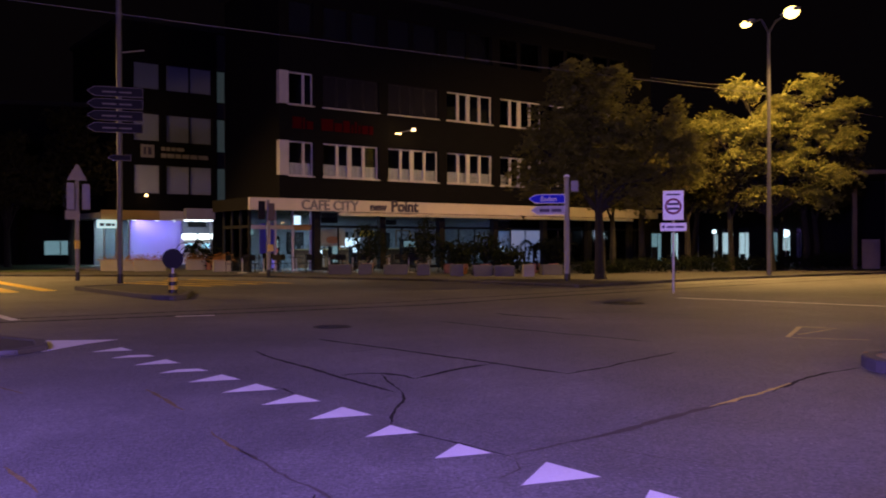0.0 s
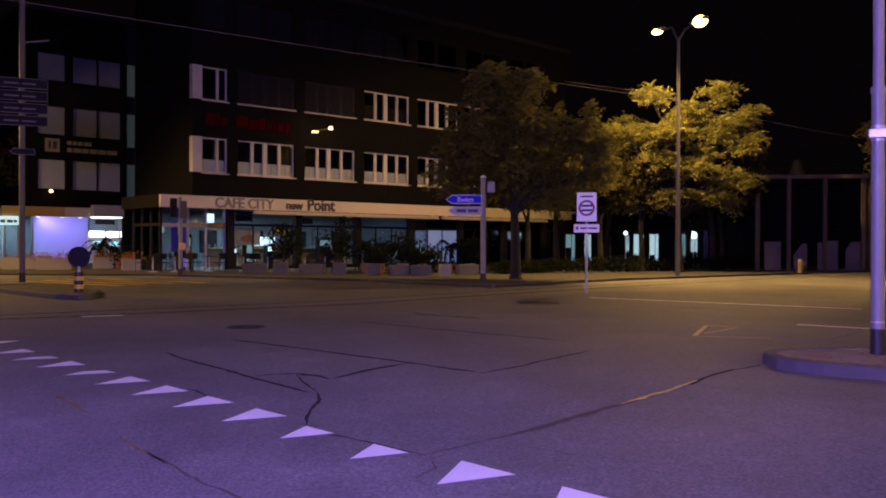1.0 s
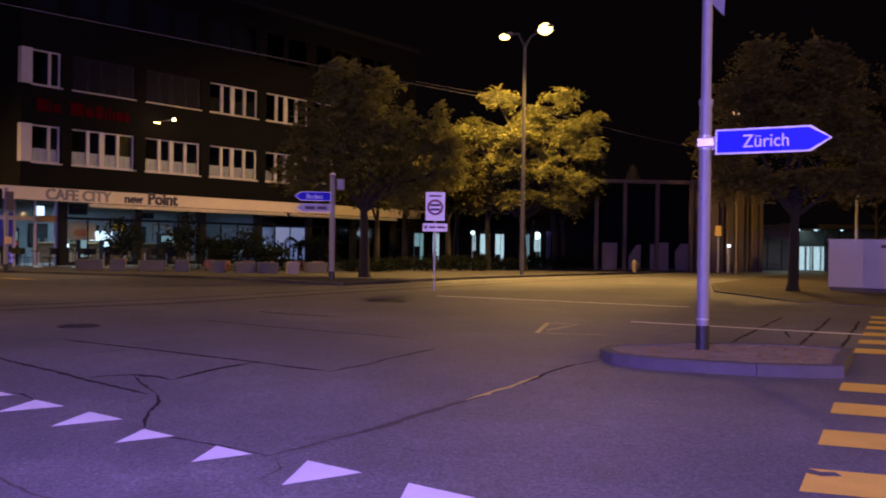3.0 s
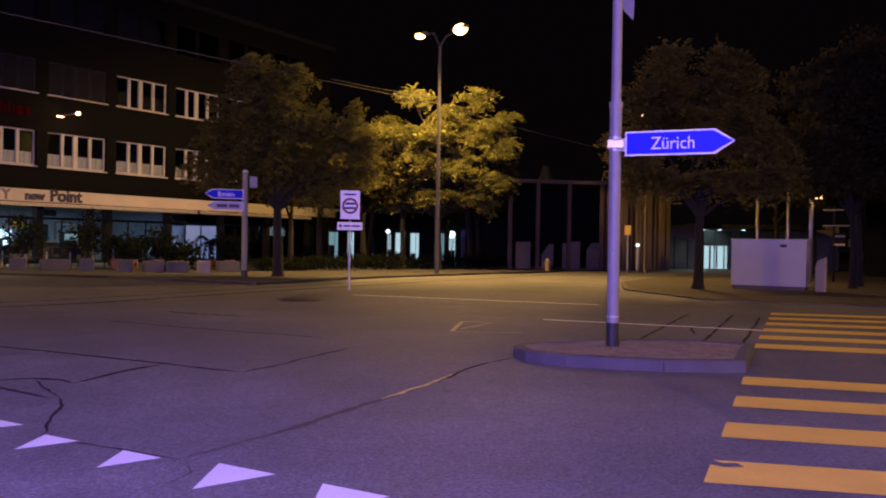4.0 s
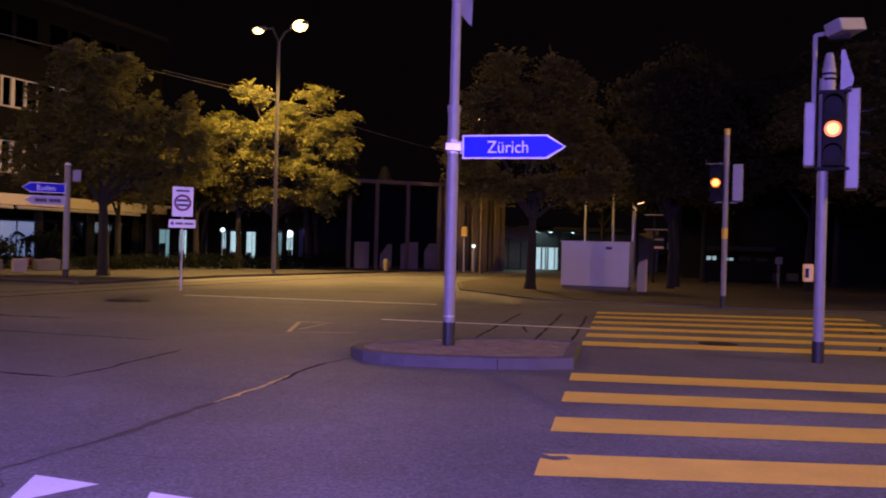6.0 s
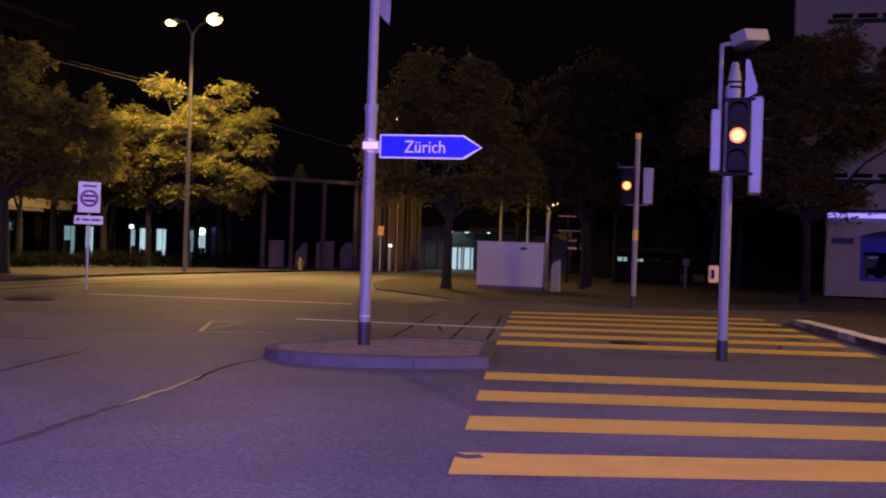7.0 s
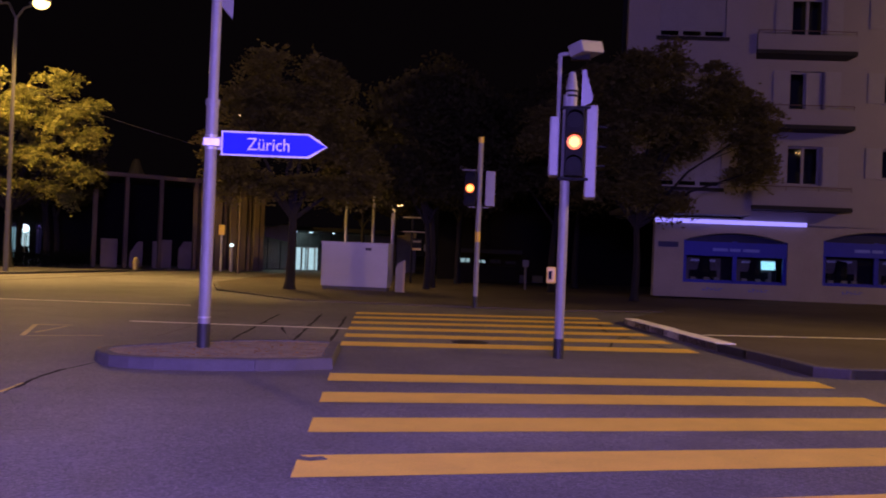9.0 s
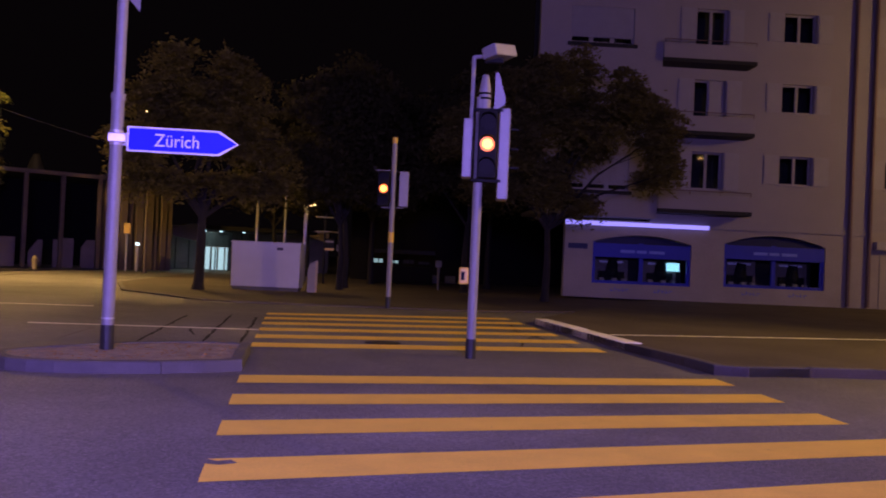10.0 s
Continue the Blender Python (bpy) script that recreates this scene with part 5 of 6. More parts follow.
signal_head(near, 0.11, -0.26, 2.58, 3.52, 0.27, 1)
part("left_housing", B(box, -0.24, -0.2, 2.58, -0.10, 0.12, 3.42, 0.02), POLE, near)
part("backing_board", B(box, 0.27, -0.1, 2.29, 0.43, 0.34, 3.60, 0.02), POLE, near, "side view of a pale backing board")
for z in (2.75, 3.02, 3.3):
    part("side_visor", B(box, 0.40, -0.05, z - 0.012, 0.56, 0.2, z + 0.012), DARK_PLASTIC, near)
for z in (2.55, 3.56):
    part("bracket", B(box, -0.1, -0.12, z - 0.02, 0.32, 0.02, z + 0.02), DARK_PLASTIC, near)
part("horn_plate", plate(bmesh.new(), [(0.19, 3.58), (0.34, 3.66), (0.35, 3.74), (0.24, 4.12), (0.19, 4.12)], 0.05), POLE, near)
bm = bmesh.new()
bar(bm, (-0.13, 0, 3.3), (-0.13, 0, 4.34), 0.03)
bar(bm, (-0.13, 0, 4.33), (0.16, -0.05, 4.36), 0.03)
part("detector_arm", bm, POLE, near)
det = part("detector", B(box, -0.13, -0.26, -0.085, 0.13, 0.22, 0.085, 0.02), POLE, near, "box-shaped traffic detector camera")
det.matrix_local = pose(0.24, -0.05, 4.40, 8, -12, -42)
part("detector_bracket", B(box, 0.02, -0.1, 4.24, 0.3, 0.02, 4.32, 0.02), DARK_PLASTIC, near)
part("push_button_box", B(box, -0.21, -0.1, 1.06, -0.075, 0.05, 1.3, 0.02), SIGN_YELLOW, near, "yellow push-button box")
part("button_arrow", B(box, -0.18, -0.106, 1.12, -0.13, -0.1, 1.24), DARK_PLASTIC, near)

far = thing("traffic_signal", facing(18.12, 15.81, 0.0), "traffic signal across the crossing with a lit amber lamp", "traffic signal")
round_post(far, 0.07, 4.63)
part("base_sleeve", B(bar, (0, 0, 0), (0, 0, 0.32), 0.078, 0.078, 20), BLACK_PAINT, far)
part("yellow_top", B(bar, (0, 0, 4.5), (0, 0, 4.66), 0.075, 0.075, 20), SIGN_YELLOW, far)
part("yellow_band", B(bar, (0, 0, 1.8), (0, 0, 2.08), 0.076, 0.076, 20), SIGN_YELLOW, far)
signal_head(far, -0.26, -0.12, 2.78, 3.72, 0.32, 1)
part("side_housing", B(box, 0.16, -0.1, 2.78, 0.42, 0.3, 3.74, 0.02), POLE, far)
part("bracket", B(box, -0.5, -0.02, 3.74, 0.1, 0.02, 3.77), MAST, far)
part("bracket", B(box, -0.3, -0.02, 2.73, 0.3, 0.02, 2.76), MAST, far)
part("small_lamp", B(bar, (-0.5, 0, 3.76), (-0.5, 0, 3.86), 0.05), DARK_PLASTIC, far)

# zone sign
zone = thing("zone_sign", facing(6.57, 25.07), "white parking-zone sign with a dark ring above a small arrow plate", "road sign")
round_post(zone, 0.032, 2.9, material=GALV)
part("plate", B(box, -0.285, -0.06, 2.08, 0.285, -0.035, 2.92, 0.012), SIGN_WHITE, zone)
bm = bmesh.new()
n = 32
for k in range(n):
    a, b = 2 * math.pi * k / n, 2 * math.pi * (k + 1) / n
    q = [(r * math.cos(t), -0.066, 2.47 + r * math.sin(t)) for r, t in ((0.17, a), (0.235, a), (0.235, b), (0.17, b))]
    bm.faces.new([bm.verts.new(v) for v in q])
bmesh.ops.remove_doubles(bm, verts=bm.verts[:], dist=1e-4)
part("ring", bm, SIGN_RED, zone, "dark red ring")
bars("sign_bar", [(-0.15, 0.15)], 2.50, 2.57, -0.06, DARK_LETTER, zone, 0.006)
bars("sign_bar", [(-0.15, 0.15)], 2.37, 2.44, -0.06, DARK_LETTER, zone, 0.006)
bars("sign_bar", [(-0.18, 0.18)], 2.78, 2.83, -0.06, DARK_LETTER, zone, 0.006)
part("arrow_plate", B(box, -0.365, -0.06, 1.76, 0.365, -0.035, 2.0, 0.012), SIGN_WHITE, zone)
part("arrow_head", plate(bmesh.new(), [(-0.33, 1.885), (-0.24, 1.82), (-0.24, 1.95)], 0.008), DARK_LETTER, zone).location = (0, -0.066, 0)
bars("sign_bar", [(-0.18, 0.02), (0.06, 0.3)], 1.86, 1.91, -0.06, DARK_LETTER, zone, 0.006)

# direction post at the plaza corner
bd = thing("signpost", facing(4.52, 31.96, 0.05), "grey signpost with a blue and a white arrow board", "signpost")
round_post(bd, 0.1, 3.8)
part("base_sleeve", B(bar, (0, 0, 0), (0, 0, 0.3), 0.11, 0.11, 20), BLACK_PAINT, bd)
part("cap", B(bar, (0, 0, 3.8), (0, 0, 3.88), 0.12, 0.06, 16), SIGN_WHITE, bd)
arrow_board(bd, -1.38, -0.06, 2.84, 3.17, -0.13, SIGN_BLUE, SIGN_WHITE, right=False)
arrow_board(bd, -1.30, -0.06, 2.44, 2.74, -0.13, mat("grey_board", (0.3, 0.29, 0.31), 0.5, var=0.15, bump=0.02), GALV, right=False)
writing("board_letters", "Baden", 0.24, pose(-0.95, -0.16, 2.92), SIGN_WHITE, bd, 0.004)
bars("board_bar", [(-0.98, -0.62), (-0.56, -0.2)], 2.53, 2.64, -0.136, DARK_LETTER, bd, 0.006)
part("signal_box", B(box, 0.14, -0.15, 3.25, 0.42, 0.2, 3.66, 0.03), POLE, bd)

# tall post with a stack of direction boards
ls = thing("signpost", facing(-12.18, 33.32), "tall signpost with a stack of direction boards", "signpost")
round_post(ls, 0.1, 11.5, material=MAST)
part("base_sleeve", B(bar, (0, 0, 0), (0, 0, 0.35), 0.11, 0.11, 20), BLACK_PAINT, ls)
BOARD_DIM = mat("board_back", (0.014, 0.013, 0.024), 0.7, var=0.2, scale=3, bump=0.05, spec=0.15)
for i in range(4):
    z = 7.02 - i * 0.45
    b = arrow_board(ls, -1.15, 0.85, z, z + 0.37, -0.14, BOARD_DIM, MAST, right=False)
    bars("board_bar", [(-0.6, -0.1), (0.0, 0.45)], z + 0.14, z + 0.2, -0.146, MAST, ls, 0.006)
part("cross_rail", B(box, -0.9, -0.1, 5.9, 0.8, -0.06, 5.96), GALV, ls)
arrow_board(ls, -0.42, 0.42, 4.62, 4.85, -0.14, BOARD_DIM, MAST, right=False)
part("arm", B(bar, (0, 0, 8.7), (0.9, 0.2, 8.9), 0.03), POLE, ls)

# signal seen from behind, by the left crossing
lg = thing("traffic_signal", facing(-14.9, 36.0), "traffic signal seen from behind with a triangular sign", "traffic signal")
round_post(lg, 0.08, 4.1)
part("base_sleeve", B(bar, (0, 0, 0), (0, 0, 0.35), 0.09, 0.09, 20), BLACK_PAINT, lg)
part("left_head", B(box, -0.4, -0.1, 2.9, -0.1, 0.15, 4.0, 0.03), POLE, lg)
part("right_head", B(box, 0.18, -0.1, 2.9, 0.5, 0.15, 3.95, 0.03), POLE, lg)
part("triangle_sign", plate(bmesh.new(), [(-0.38, 4.1), (0.38, 4.1), (0.05, 4.75), (-0.05, 4.75)], 0.03), PANEL_PALE, lg)
part("small_plate", B(box, -0.45, -0.12, 2.5, 0.1, -0.09, 2.86), PANEL_PALE, lg)
part("yellow_band", B(bar, (0, 0, 1.3), (0, 0, 1.65), 0.1, 0.1, 16), SIGN_YELLOW, lg)
for z in (3.1, 3.45, 3.8):
    part("visor", B(box, -0.52, -0.05, z - 0.1, -0.4, 0.05, z + 0.08), DARK_PLASTIC, lg)

cg = thing("traffic_signal", facing(-7.6, 38.5, 0.0), "slim traffic signal pole before the cafe", "traffic signal")
round_post(cg, 0.07, 3.4)
part("base_sleeve", B(bar, (0, 0, 0), (0, 0, 0.35), 0.09, 0.09, 20), BLACK_PAINT, cg)
part("head", B(box, -0.42, -0.12, 2.55, -0.12, 0.12, 3.35, 0.03), DARK_PLASTIC, cg)
part("side_head", B(box, 0.0, -0.12, 2.5, 0.28, 0.12, 3.25, 0.03), BROWN_FIN, cg)
part("button_box", B(box, -0.02, -0.16, 1.15, 0.22, 0.0, 1.45, 0.02), SIGN_YELLOW, cg)

# banded bollard on the far island
left_island = thing("traffic_island", pose(0, 0, 0), "low kerbed traffic island with a bollard", "island", kind="structure")
LI = [(-11.8, 28.3), (-8.9, 24.6), (-7.6, 23.1), (-6.9, 22.6), (-6.75, 23.2), (-7.2, 25.4), (-8.3, 28.0), (-10.5, 29.7)]
part("island_top", B(slab, LI, 0.001, 0.11), PAVING, left_island)
for _i in range(len(LI)):
    _a, _b = LI[_i], LI[(_i + 1) % len(LI)]
    _l = math.hypot(_b[0] - _a[0], _b[1] - _a[1])
    part("kerb_stone", B(box, 0.002, -0.02, 0.0, _l - 0.002, 0.14, 0.13, 0.015), KERB, left_island).matrix_local = along(_a, _b)
near_island = thing("traffic_island", pose(0, 0, 0), "rounded nose of a low kerbed island", "island", kind="structure")
NI = [(-6.0, 11.1), (-5.5, 11.35), (-5.35, 11.9), (-5.7, 12.6), (-6.6, 13.2), (-9.5, 14.0), (-11.5, 12.0)]
part("island_top", B(slab, NI, 0.001, 0.06), PAVING, near_island)
for _i in range(len(NI)):
    _a, _b = NI[_i], NI[(_i + 1) % len(NI)]
    _l = math.hypot(_b[0] - _a[0], _b[1] - _a[1])
    part("kerb_stone", B(box, 0.002, -0.02, 0.0, _l - 0.002, 0.14, 0.075, 0.015), KERB, near_island).matrix_local = along(_a, _b)
bol = thing("bollard", facing(-7.4, 24.2, 0.1), "black and yellow banded bollard with a round disc sign", "bollard")
for i in range(5):
    part("band", B(bar, (0, 0, 0.11 * i), (0, 0, 0.11 * (i + 1)), 0.12, 0.12, 20), (BLACK_PAINT, SIGN_YELLOW)[i % 2], bol)
part("stem", B(bar, (0, 0, 0.55), (0, 0, 0.7), 0.04), GALV, bol)
part("disc", B(bar, (0, -0.02, 0.95), (0, 0.02, 0.95), 0.28, 0.28, 28), BOARD_DIM, bol, "round dark disc")

# grey switch cabinet and plate beside it
cab = thing("switch_cabinet", along((20.1, 24.95), (21.55, 23.0), 0.035), "large pale grey switch cabinet on a plinth", "cabinet")
part("plinth", B(box, 0.05, 0.05, 0, 2.38, 0.75, 0.12), CONCRETE, cab)
part("body", B(box, 0, 0, 0.12, 2.43, 0.8, 1.66, 0.015), CABINET_PAINT, cab)
part("lid", B(box, -0.03, -0.04, 1.66, 2.46, 0.84, 1.71, 0.01), CABINET_PAINT, cab)
part("name_plate", B(box, 1.6, -0.008, 1.43, 1.82, 0.0, 1.53), DARK_LETTER, cab)
pl = thing("marker_post", facing(21.75, 22.55, 0.035), "pale marker post with a slanted top", "post")
part("panel", plate(bmesh.new(), [(-0.17, 0), (0.17, 0), (0.17, 1.15), (-0.1, 1.0), (-0.17, 0.85)], 0.12), PANEL_PALE, pl)
part("edge_strip", B(box, 0.1, -0.01, 0, 0.17, 0.0, 1.1), OLD_YELLOW, pl)


# ---------------------------------------------------------------- street lamps
def lamp_head(parent, at, toward, glow_mat, size=0.42, drop=0.1):
    """A shallow lamp housing with its glowing bowl below, pointing outwards."""
    h = new("lamp_head")
    h.parent = parent
    h.matrix_local = along(at, (at[0] + toward[0], at[1] + toward[1]), at[2])
    part("housing", B(box, -0.1, -0.13, -0.03, size * 1.7, 0.13, 0.08, 0.05), POLE, h)
    bm = bmesh.new()
    bmesh.ops.create_uvsphere(bm, u_segments=16, v_segments=8, radius=1, matrix=Matrix.Translation((size * 0.9, 0, -0.04)) @ Matrix.Diagonal((size * 0.62, 0.14 + drop * 0.6, drop, 1)))
    part("bowl", bm, glow_mat, h, "glowing lamp bowl")
    return h


mast = thing("street_lamp", pose(13.64, 36.78, 0.08), "tall double-arm street lamp with sodium light", "street lamp", "street lamps")
round_post(mast, 0.1, 10.2, top=0.06, material=MAST)
bm = bmesh.new()
for q in ((0.2, -1.3, 10.5), (-0.3, 1.3, 10.85)):
    bar(bm, (0, 0, 10.1), (q[0] * 0.4, q[1] * 0.4, q[2] - 0.05), 0.05, 0.04, 10)
    bar(bm, (q[0] * 0.4, q[1] * 0.4, q[2] - 0.05), q, 0.04, 0.035, 10)
part("arm", bm, MAST, mast)
# bowls made larger than real, their shape takes in the lamps' glare
lamp_head(mast, (0.2, -1.15, 10.55), (0.15, -1), SODIUM_HOT, 0.62, 0.24)
lamp_head(mast, (-0.3, 1.15, 10.9), (-0.2, 1), SODIUM_HOT, 0.5, 0.14)

park_lamp = thing("street_lamp", pose(27.4, 29.0, 0.035), "slim park lamp post with a small warm light", "street lamp", "street lamps")
round_post(park_lamp, 0.075, 3.6, material=GALV)
lamp_head(park_lamp, (0.05, -0.05, 3.62), (0.5, -0.9), SODIUM_DIM, 0.22)
lamp("park_light", "POINT", (27.55, 28.7, 3.5), 30, SODIUM, 0.1)
far_mast = thing("street_lamp", pose(25.3, 38.0, 0.08), "street lamp half hidden behind a tree crown", "street lamp", "street lamps")
round_post(far_mast, 0.09, 7.9, top=0.06, material=BROWN_FIN)
lamp_head(far_mast, (-0.1, -0.1, 7.9), (-0.5, -0.6), SODIUM_DIM, 0.5)
# three masts added out of view to carry the added sodium lamps
unseen_side_mast = thing("street_lamp", pose(-26.0, 37.8, 0), "tall street lamp added out of view beside the road", "street lamp", "street lamps")
round_post(unseen_side_mast, 0.1, 9.6, top=0.06, material=GALV)
lamp_head(unseen_side_mast, (0.2, 0.1, 9.7), (1, 0.3), SODIUM_DIM, 0.5)
unseen_junction_mast = thing("street_lamp", pose(22.4, -10.2, 0), "tall street lamp added out of view beside the junction", "street lamp", "street lamps")
round_post(unseen_junction_mast, 0.1, 9.4, top=0.06, material=GALV)
lamp_head(unseen_junction_mast, (-0.2, 0.4, 9.45), (-0.4, 1), SODIUM_DIM, 0.5)
unseen_house_mast = thing("street_lamp", pose(38.4, -4.6, 0.12), "tall street lamp added out of view beside the road", "street lamp", "street lamps")
round_post(unseen_house_mast, 0.1, 9.6, top=0.06, material=GALV)
lamp_head(unseen_house_mast, (-0.2, 0.1, 9.7), (-1, 0.5), SODIUM_DIM, 0.5)
wall_lamp = thing("wall_lamp", U1 @ pose(9.6, 0.95, 7.75), "small warm lamp on an arm from the facade", "wall lamp")
part("arm", B(bar, (0, 0, 0.0), (0.35, -0.9, 0.1), 0.025), GALV, wall_lamp)
part("bowl", B(bar, (0.35, -0.9, 0.02), (0.35, -0.9, 0.18), 0.12, 0.08, 14), SODIUM_GLOW, wall_lamp)
part("reflector", B(box, -0.55, -0.5, -0.16, -0.2, -0.4, -0.1, 0.01), SODIUM_DIM, wall_lamp)
at = U1 @ Vector((9.95, -0.1, 7.7))
lamp("wall_lamp_light", "POINT", at, 30, SODIUM, 0.1)
shop_lamp = thing("wall_lamp", U2 @ pose(0.9, 0, 4.9), "tiny warm lamp under the window row", "wall lamp")
part("arm", B(bar, (0, 0, 0.0), (0, -0.3, 0.05), 0.02), GALV, shop_lamp)
part("bowl", B(bar, (0, -0.3, -0.02), (0, -0.3, 0.08), 0.12, 0.1, 12), SODIUM_DIM, shop_lamp)

# overhead wires
def wire(a, b, sag, r=0.012):
    bm = bmesh.new()
    n = 24
    a, b = Vector(a), Vector(b)
    pts = [a.lerp(b, i / n) - Vector((0, 0, sag * 4 * (i / n) * (1 - i / n))) for i in range(n + 1)]
    side = (b - a).cross(Vector((0, 0, 1))).normalized()
    rings = [[bm.verts.new(p + side * (r * math.cos(k * 1.2566)) + Vector((0, 0, r * math.sin(k * 1.2566)))) for k in range(5)] for p in pts]
    for p, q in zip(rings, rings[1:]):
        for k in range(5):
            bm.faces.new((p[k], p[(k + 1) % 5], q[(k + 1) % 5], q[k]))
    return tagged(part("overhead_wire", bm, WIRE), "thin overhead wire strung across the junction", "cable", "overhead wires")


wire((-12.1, 23.0, 7.95), (13.6, 36.7, 7.6), 0.05, 0.008)
wire((13.6, 36.8, 7.6), (30.0, 44.0, 6.6), 0.2, 0.007)
wire((8.5, 36.0, 8.2), (13.6, 36.8, 7.9), 0.05, 0.006)

# ---------------------------------------------------------------- terrace before the cafe
def planter(x, y, w, d, h, turn, label, pot=CONCRETE):
    p = thing("planter", pose(x, y, 0.08, 0, 0, turn), label, "planter", "terrace planters")
    bm = bmesh.new()
    box(bm, -w / 2, -d / 2, 0, w / 2, d / 2, h, 0.02)
    top = max(bm.faces, key=lambda f: f.calc_center_median().z + f.calc_area())
    r = bmesh.ops.inset_region(bm, faces=[top], thickness=0.05)
    bmesh.ops.translate(bm, verts=top.verts, vec=(0, 0, -0.06))
    part("trough", bm, pot, p)
    part("soil", B(box, -w / 2 + 0.06, -d / 2 + 0.06, h - 0.1, w / 2 - 0.06, d / 2 - 0.06, h - 0.03), BARK, p)
    return p


for i, (x, y, w, h) in enumerate([(-4.65, 40.2, 1.05, 0.45), (-3.45, 39.4, 0.62, 0.5), (-2.1, 39.5, 1.05, 0.45), (-0.83, 38.3, 0.56, 0.5), (0.6, 37.5, 0.56, 0.5), (1.68, 37.4, 0.8, 0.46), (2.6, 37.2, 0.85, 0.45), (3.55, 36.5, 0.45, 0.5), (4.73, 38.4, 0.9, 0.45)]):
    planter(x, y, w, 0.5, h, 4 * (i % 3), "weathered concrete planter trough on the cafe terrace" if i != 7 else "pale square planter on the cafe terrace", CONCRETE if i != 7 else PANEL_PALE)


def leafy(x, y, z, h, spread, count, label, seed, palm=False, pot_r=0.28):
    """A potted plant: arching palm fronds, or a bushy shrub on stems."""
    ob = thing("potted_plant", pose(x, y, z), label, "plant", "terrace plants")
    part("pot", B(bar, (0, 0, 0), (0, 0, 0.45), pot_r * 0.75, pot_r, 16), TERRACOTTA, ob)
    rng = random.Random(seed)
    if palm:
        bm = bmesh.new()
        bar(bm, (0, 0, 0.4), (0, 0, h * 0.55), 0.07, 0.06, 8)
        part("stem", bm, BARK, ob)
        bm = bmesh.new()
        for k in range(14):
            a, up = k * 2.4, rng.uniform(0.15, 0.6)
            prev = None
            for j in range(9):
                f = j / 8
                c = Vector((math.cos(a) * spread * f, math.sin(a) * spread * f, h * 0.55 + h * up * f * 1.3 - h * 0.75 * f * f))
                if j:
                    side = Vector((-math.sin(a), math.cos(a), 0)) * (0.26 * (1 - f) + 0.06)
                    drop = Vector((0, 0, -0.10))
                    for s in (-1, 1):
                        v = [bm.verts.new(p) for p in (prev, c, c.lerp(prev, 0.2) + side * s + drop)]
                        bm.faces.new(v)
                prev = c
        part("fronds", bm, LEAF_TERRACE_SHADED, ob)
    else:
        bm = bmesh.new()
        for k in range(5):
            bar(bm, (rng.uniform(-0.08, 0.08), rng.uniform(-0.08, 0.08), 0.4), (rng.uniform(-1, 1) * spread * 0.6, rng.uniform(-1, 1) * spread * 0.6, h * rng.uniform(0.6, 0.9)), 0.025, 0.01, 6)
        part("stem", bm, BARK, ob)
        leaf_cloud("foliage", [(0, 0, h * 0.66, spread, spread, h * 0.34), (spread * 0.3, 0, h * 0.45, spread * 0.7, spread * 0.7, h * 0.2)], count, 0.09, LEAF_TERRACE_SHADED, ob, seed)
    return ob


PLANT = "dark leafy shrub in a pot on the cafe terrace"
for i, (x, y, h, s, palm) in enumerate([(-3.6, 42.6, 2.3, 0.75, False), (-0.9, 41.0, 2.5, 0.7, False), (0.3, 41.2, 2.1, 0.7, True), (2.0, 40.6, 1.9, 0.7, False), (3.0, 40.0, 1.3, 0.6, False), (4.3, 41.4, 2.1, 0.8, True), (5.2, 40.8, 1.6, 0.6, False), (0.9, 40.2, 1.5, 0.6, False)]):
    leafy(x, y, 0.08, h, s, 900, PLANT if not palm else "potted palm with arching fronds on the terrace", 50 + i, palm)

# dark shrub bed under the plaza trees
for i, (x, y, w, h) in enumerate(((9.6, 41.0, 1.6, 0.6), (12.3, 42.2, 1.7, 0.7), (15.0, 43.6, 1.5, 0.55), (17.6, 45.0, 1.7, 0.65), (20.2, 46.0, 1.4, 0.7), (7.2, 39.6, 1.2, 0.5))):
    hd = thing("low_shrub", facing(x, y, 0.08), "low dark shrub in the bed under the plaza trees", "shrub", "plaza shrubs")
    bm = bmesh.new()
    for k in range(7):
        q = (k - 3) / 3 * w * 0.7
        bar(bm, (q, 0, 0), (q * 1.1, 0.1 * (k % 2), h * 0.7), 0.02, 0.008, 6)
    part("stem", bm, BARK, hd)
    leaf_cloud("foliage", [(q * w * 0.5, 0.1 * q, h * (0.5 + 0.1 * (k % 2)), w * 0.36, 0.4, h * 0.5) for k, q in enumerate((-1.2, -0.4, 0.4, 1.2))], 1600, 0.07, LEAF_TERRACE_SHADED, hd, 120 + i)

# troughs and palm before the bank
for x, y, w in ((-17.2, 47.4, 2.2), (-15.4, 46.4, 1.6), (-13.6, 48.6, 1.0), (-11.4, 45.6, 0.9)):
    pot = planter(x, y, w, 0.6, 0.6, 20, "long pale planter trough with small flowers before the bank", PANEL_PALE)
    tagged(leaf_cloud("flowers", [(q * w * 0.3, 0, 0.66, w * 0.2, 0.22, 0.12) for q in (-1, 0, 1)], 500, 0.05, FLOWER, pot, 90), kind="stuff")
leafy(-14.0, 49.4, 0.08, 2.2, 1.0, 600, "palm in a pot before the bank", 71, True)
leafy(-12.9, 48.8, 0.08, 1.5, 0.6, 500, PLANT, 72)


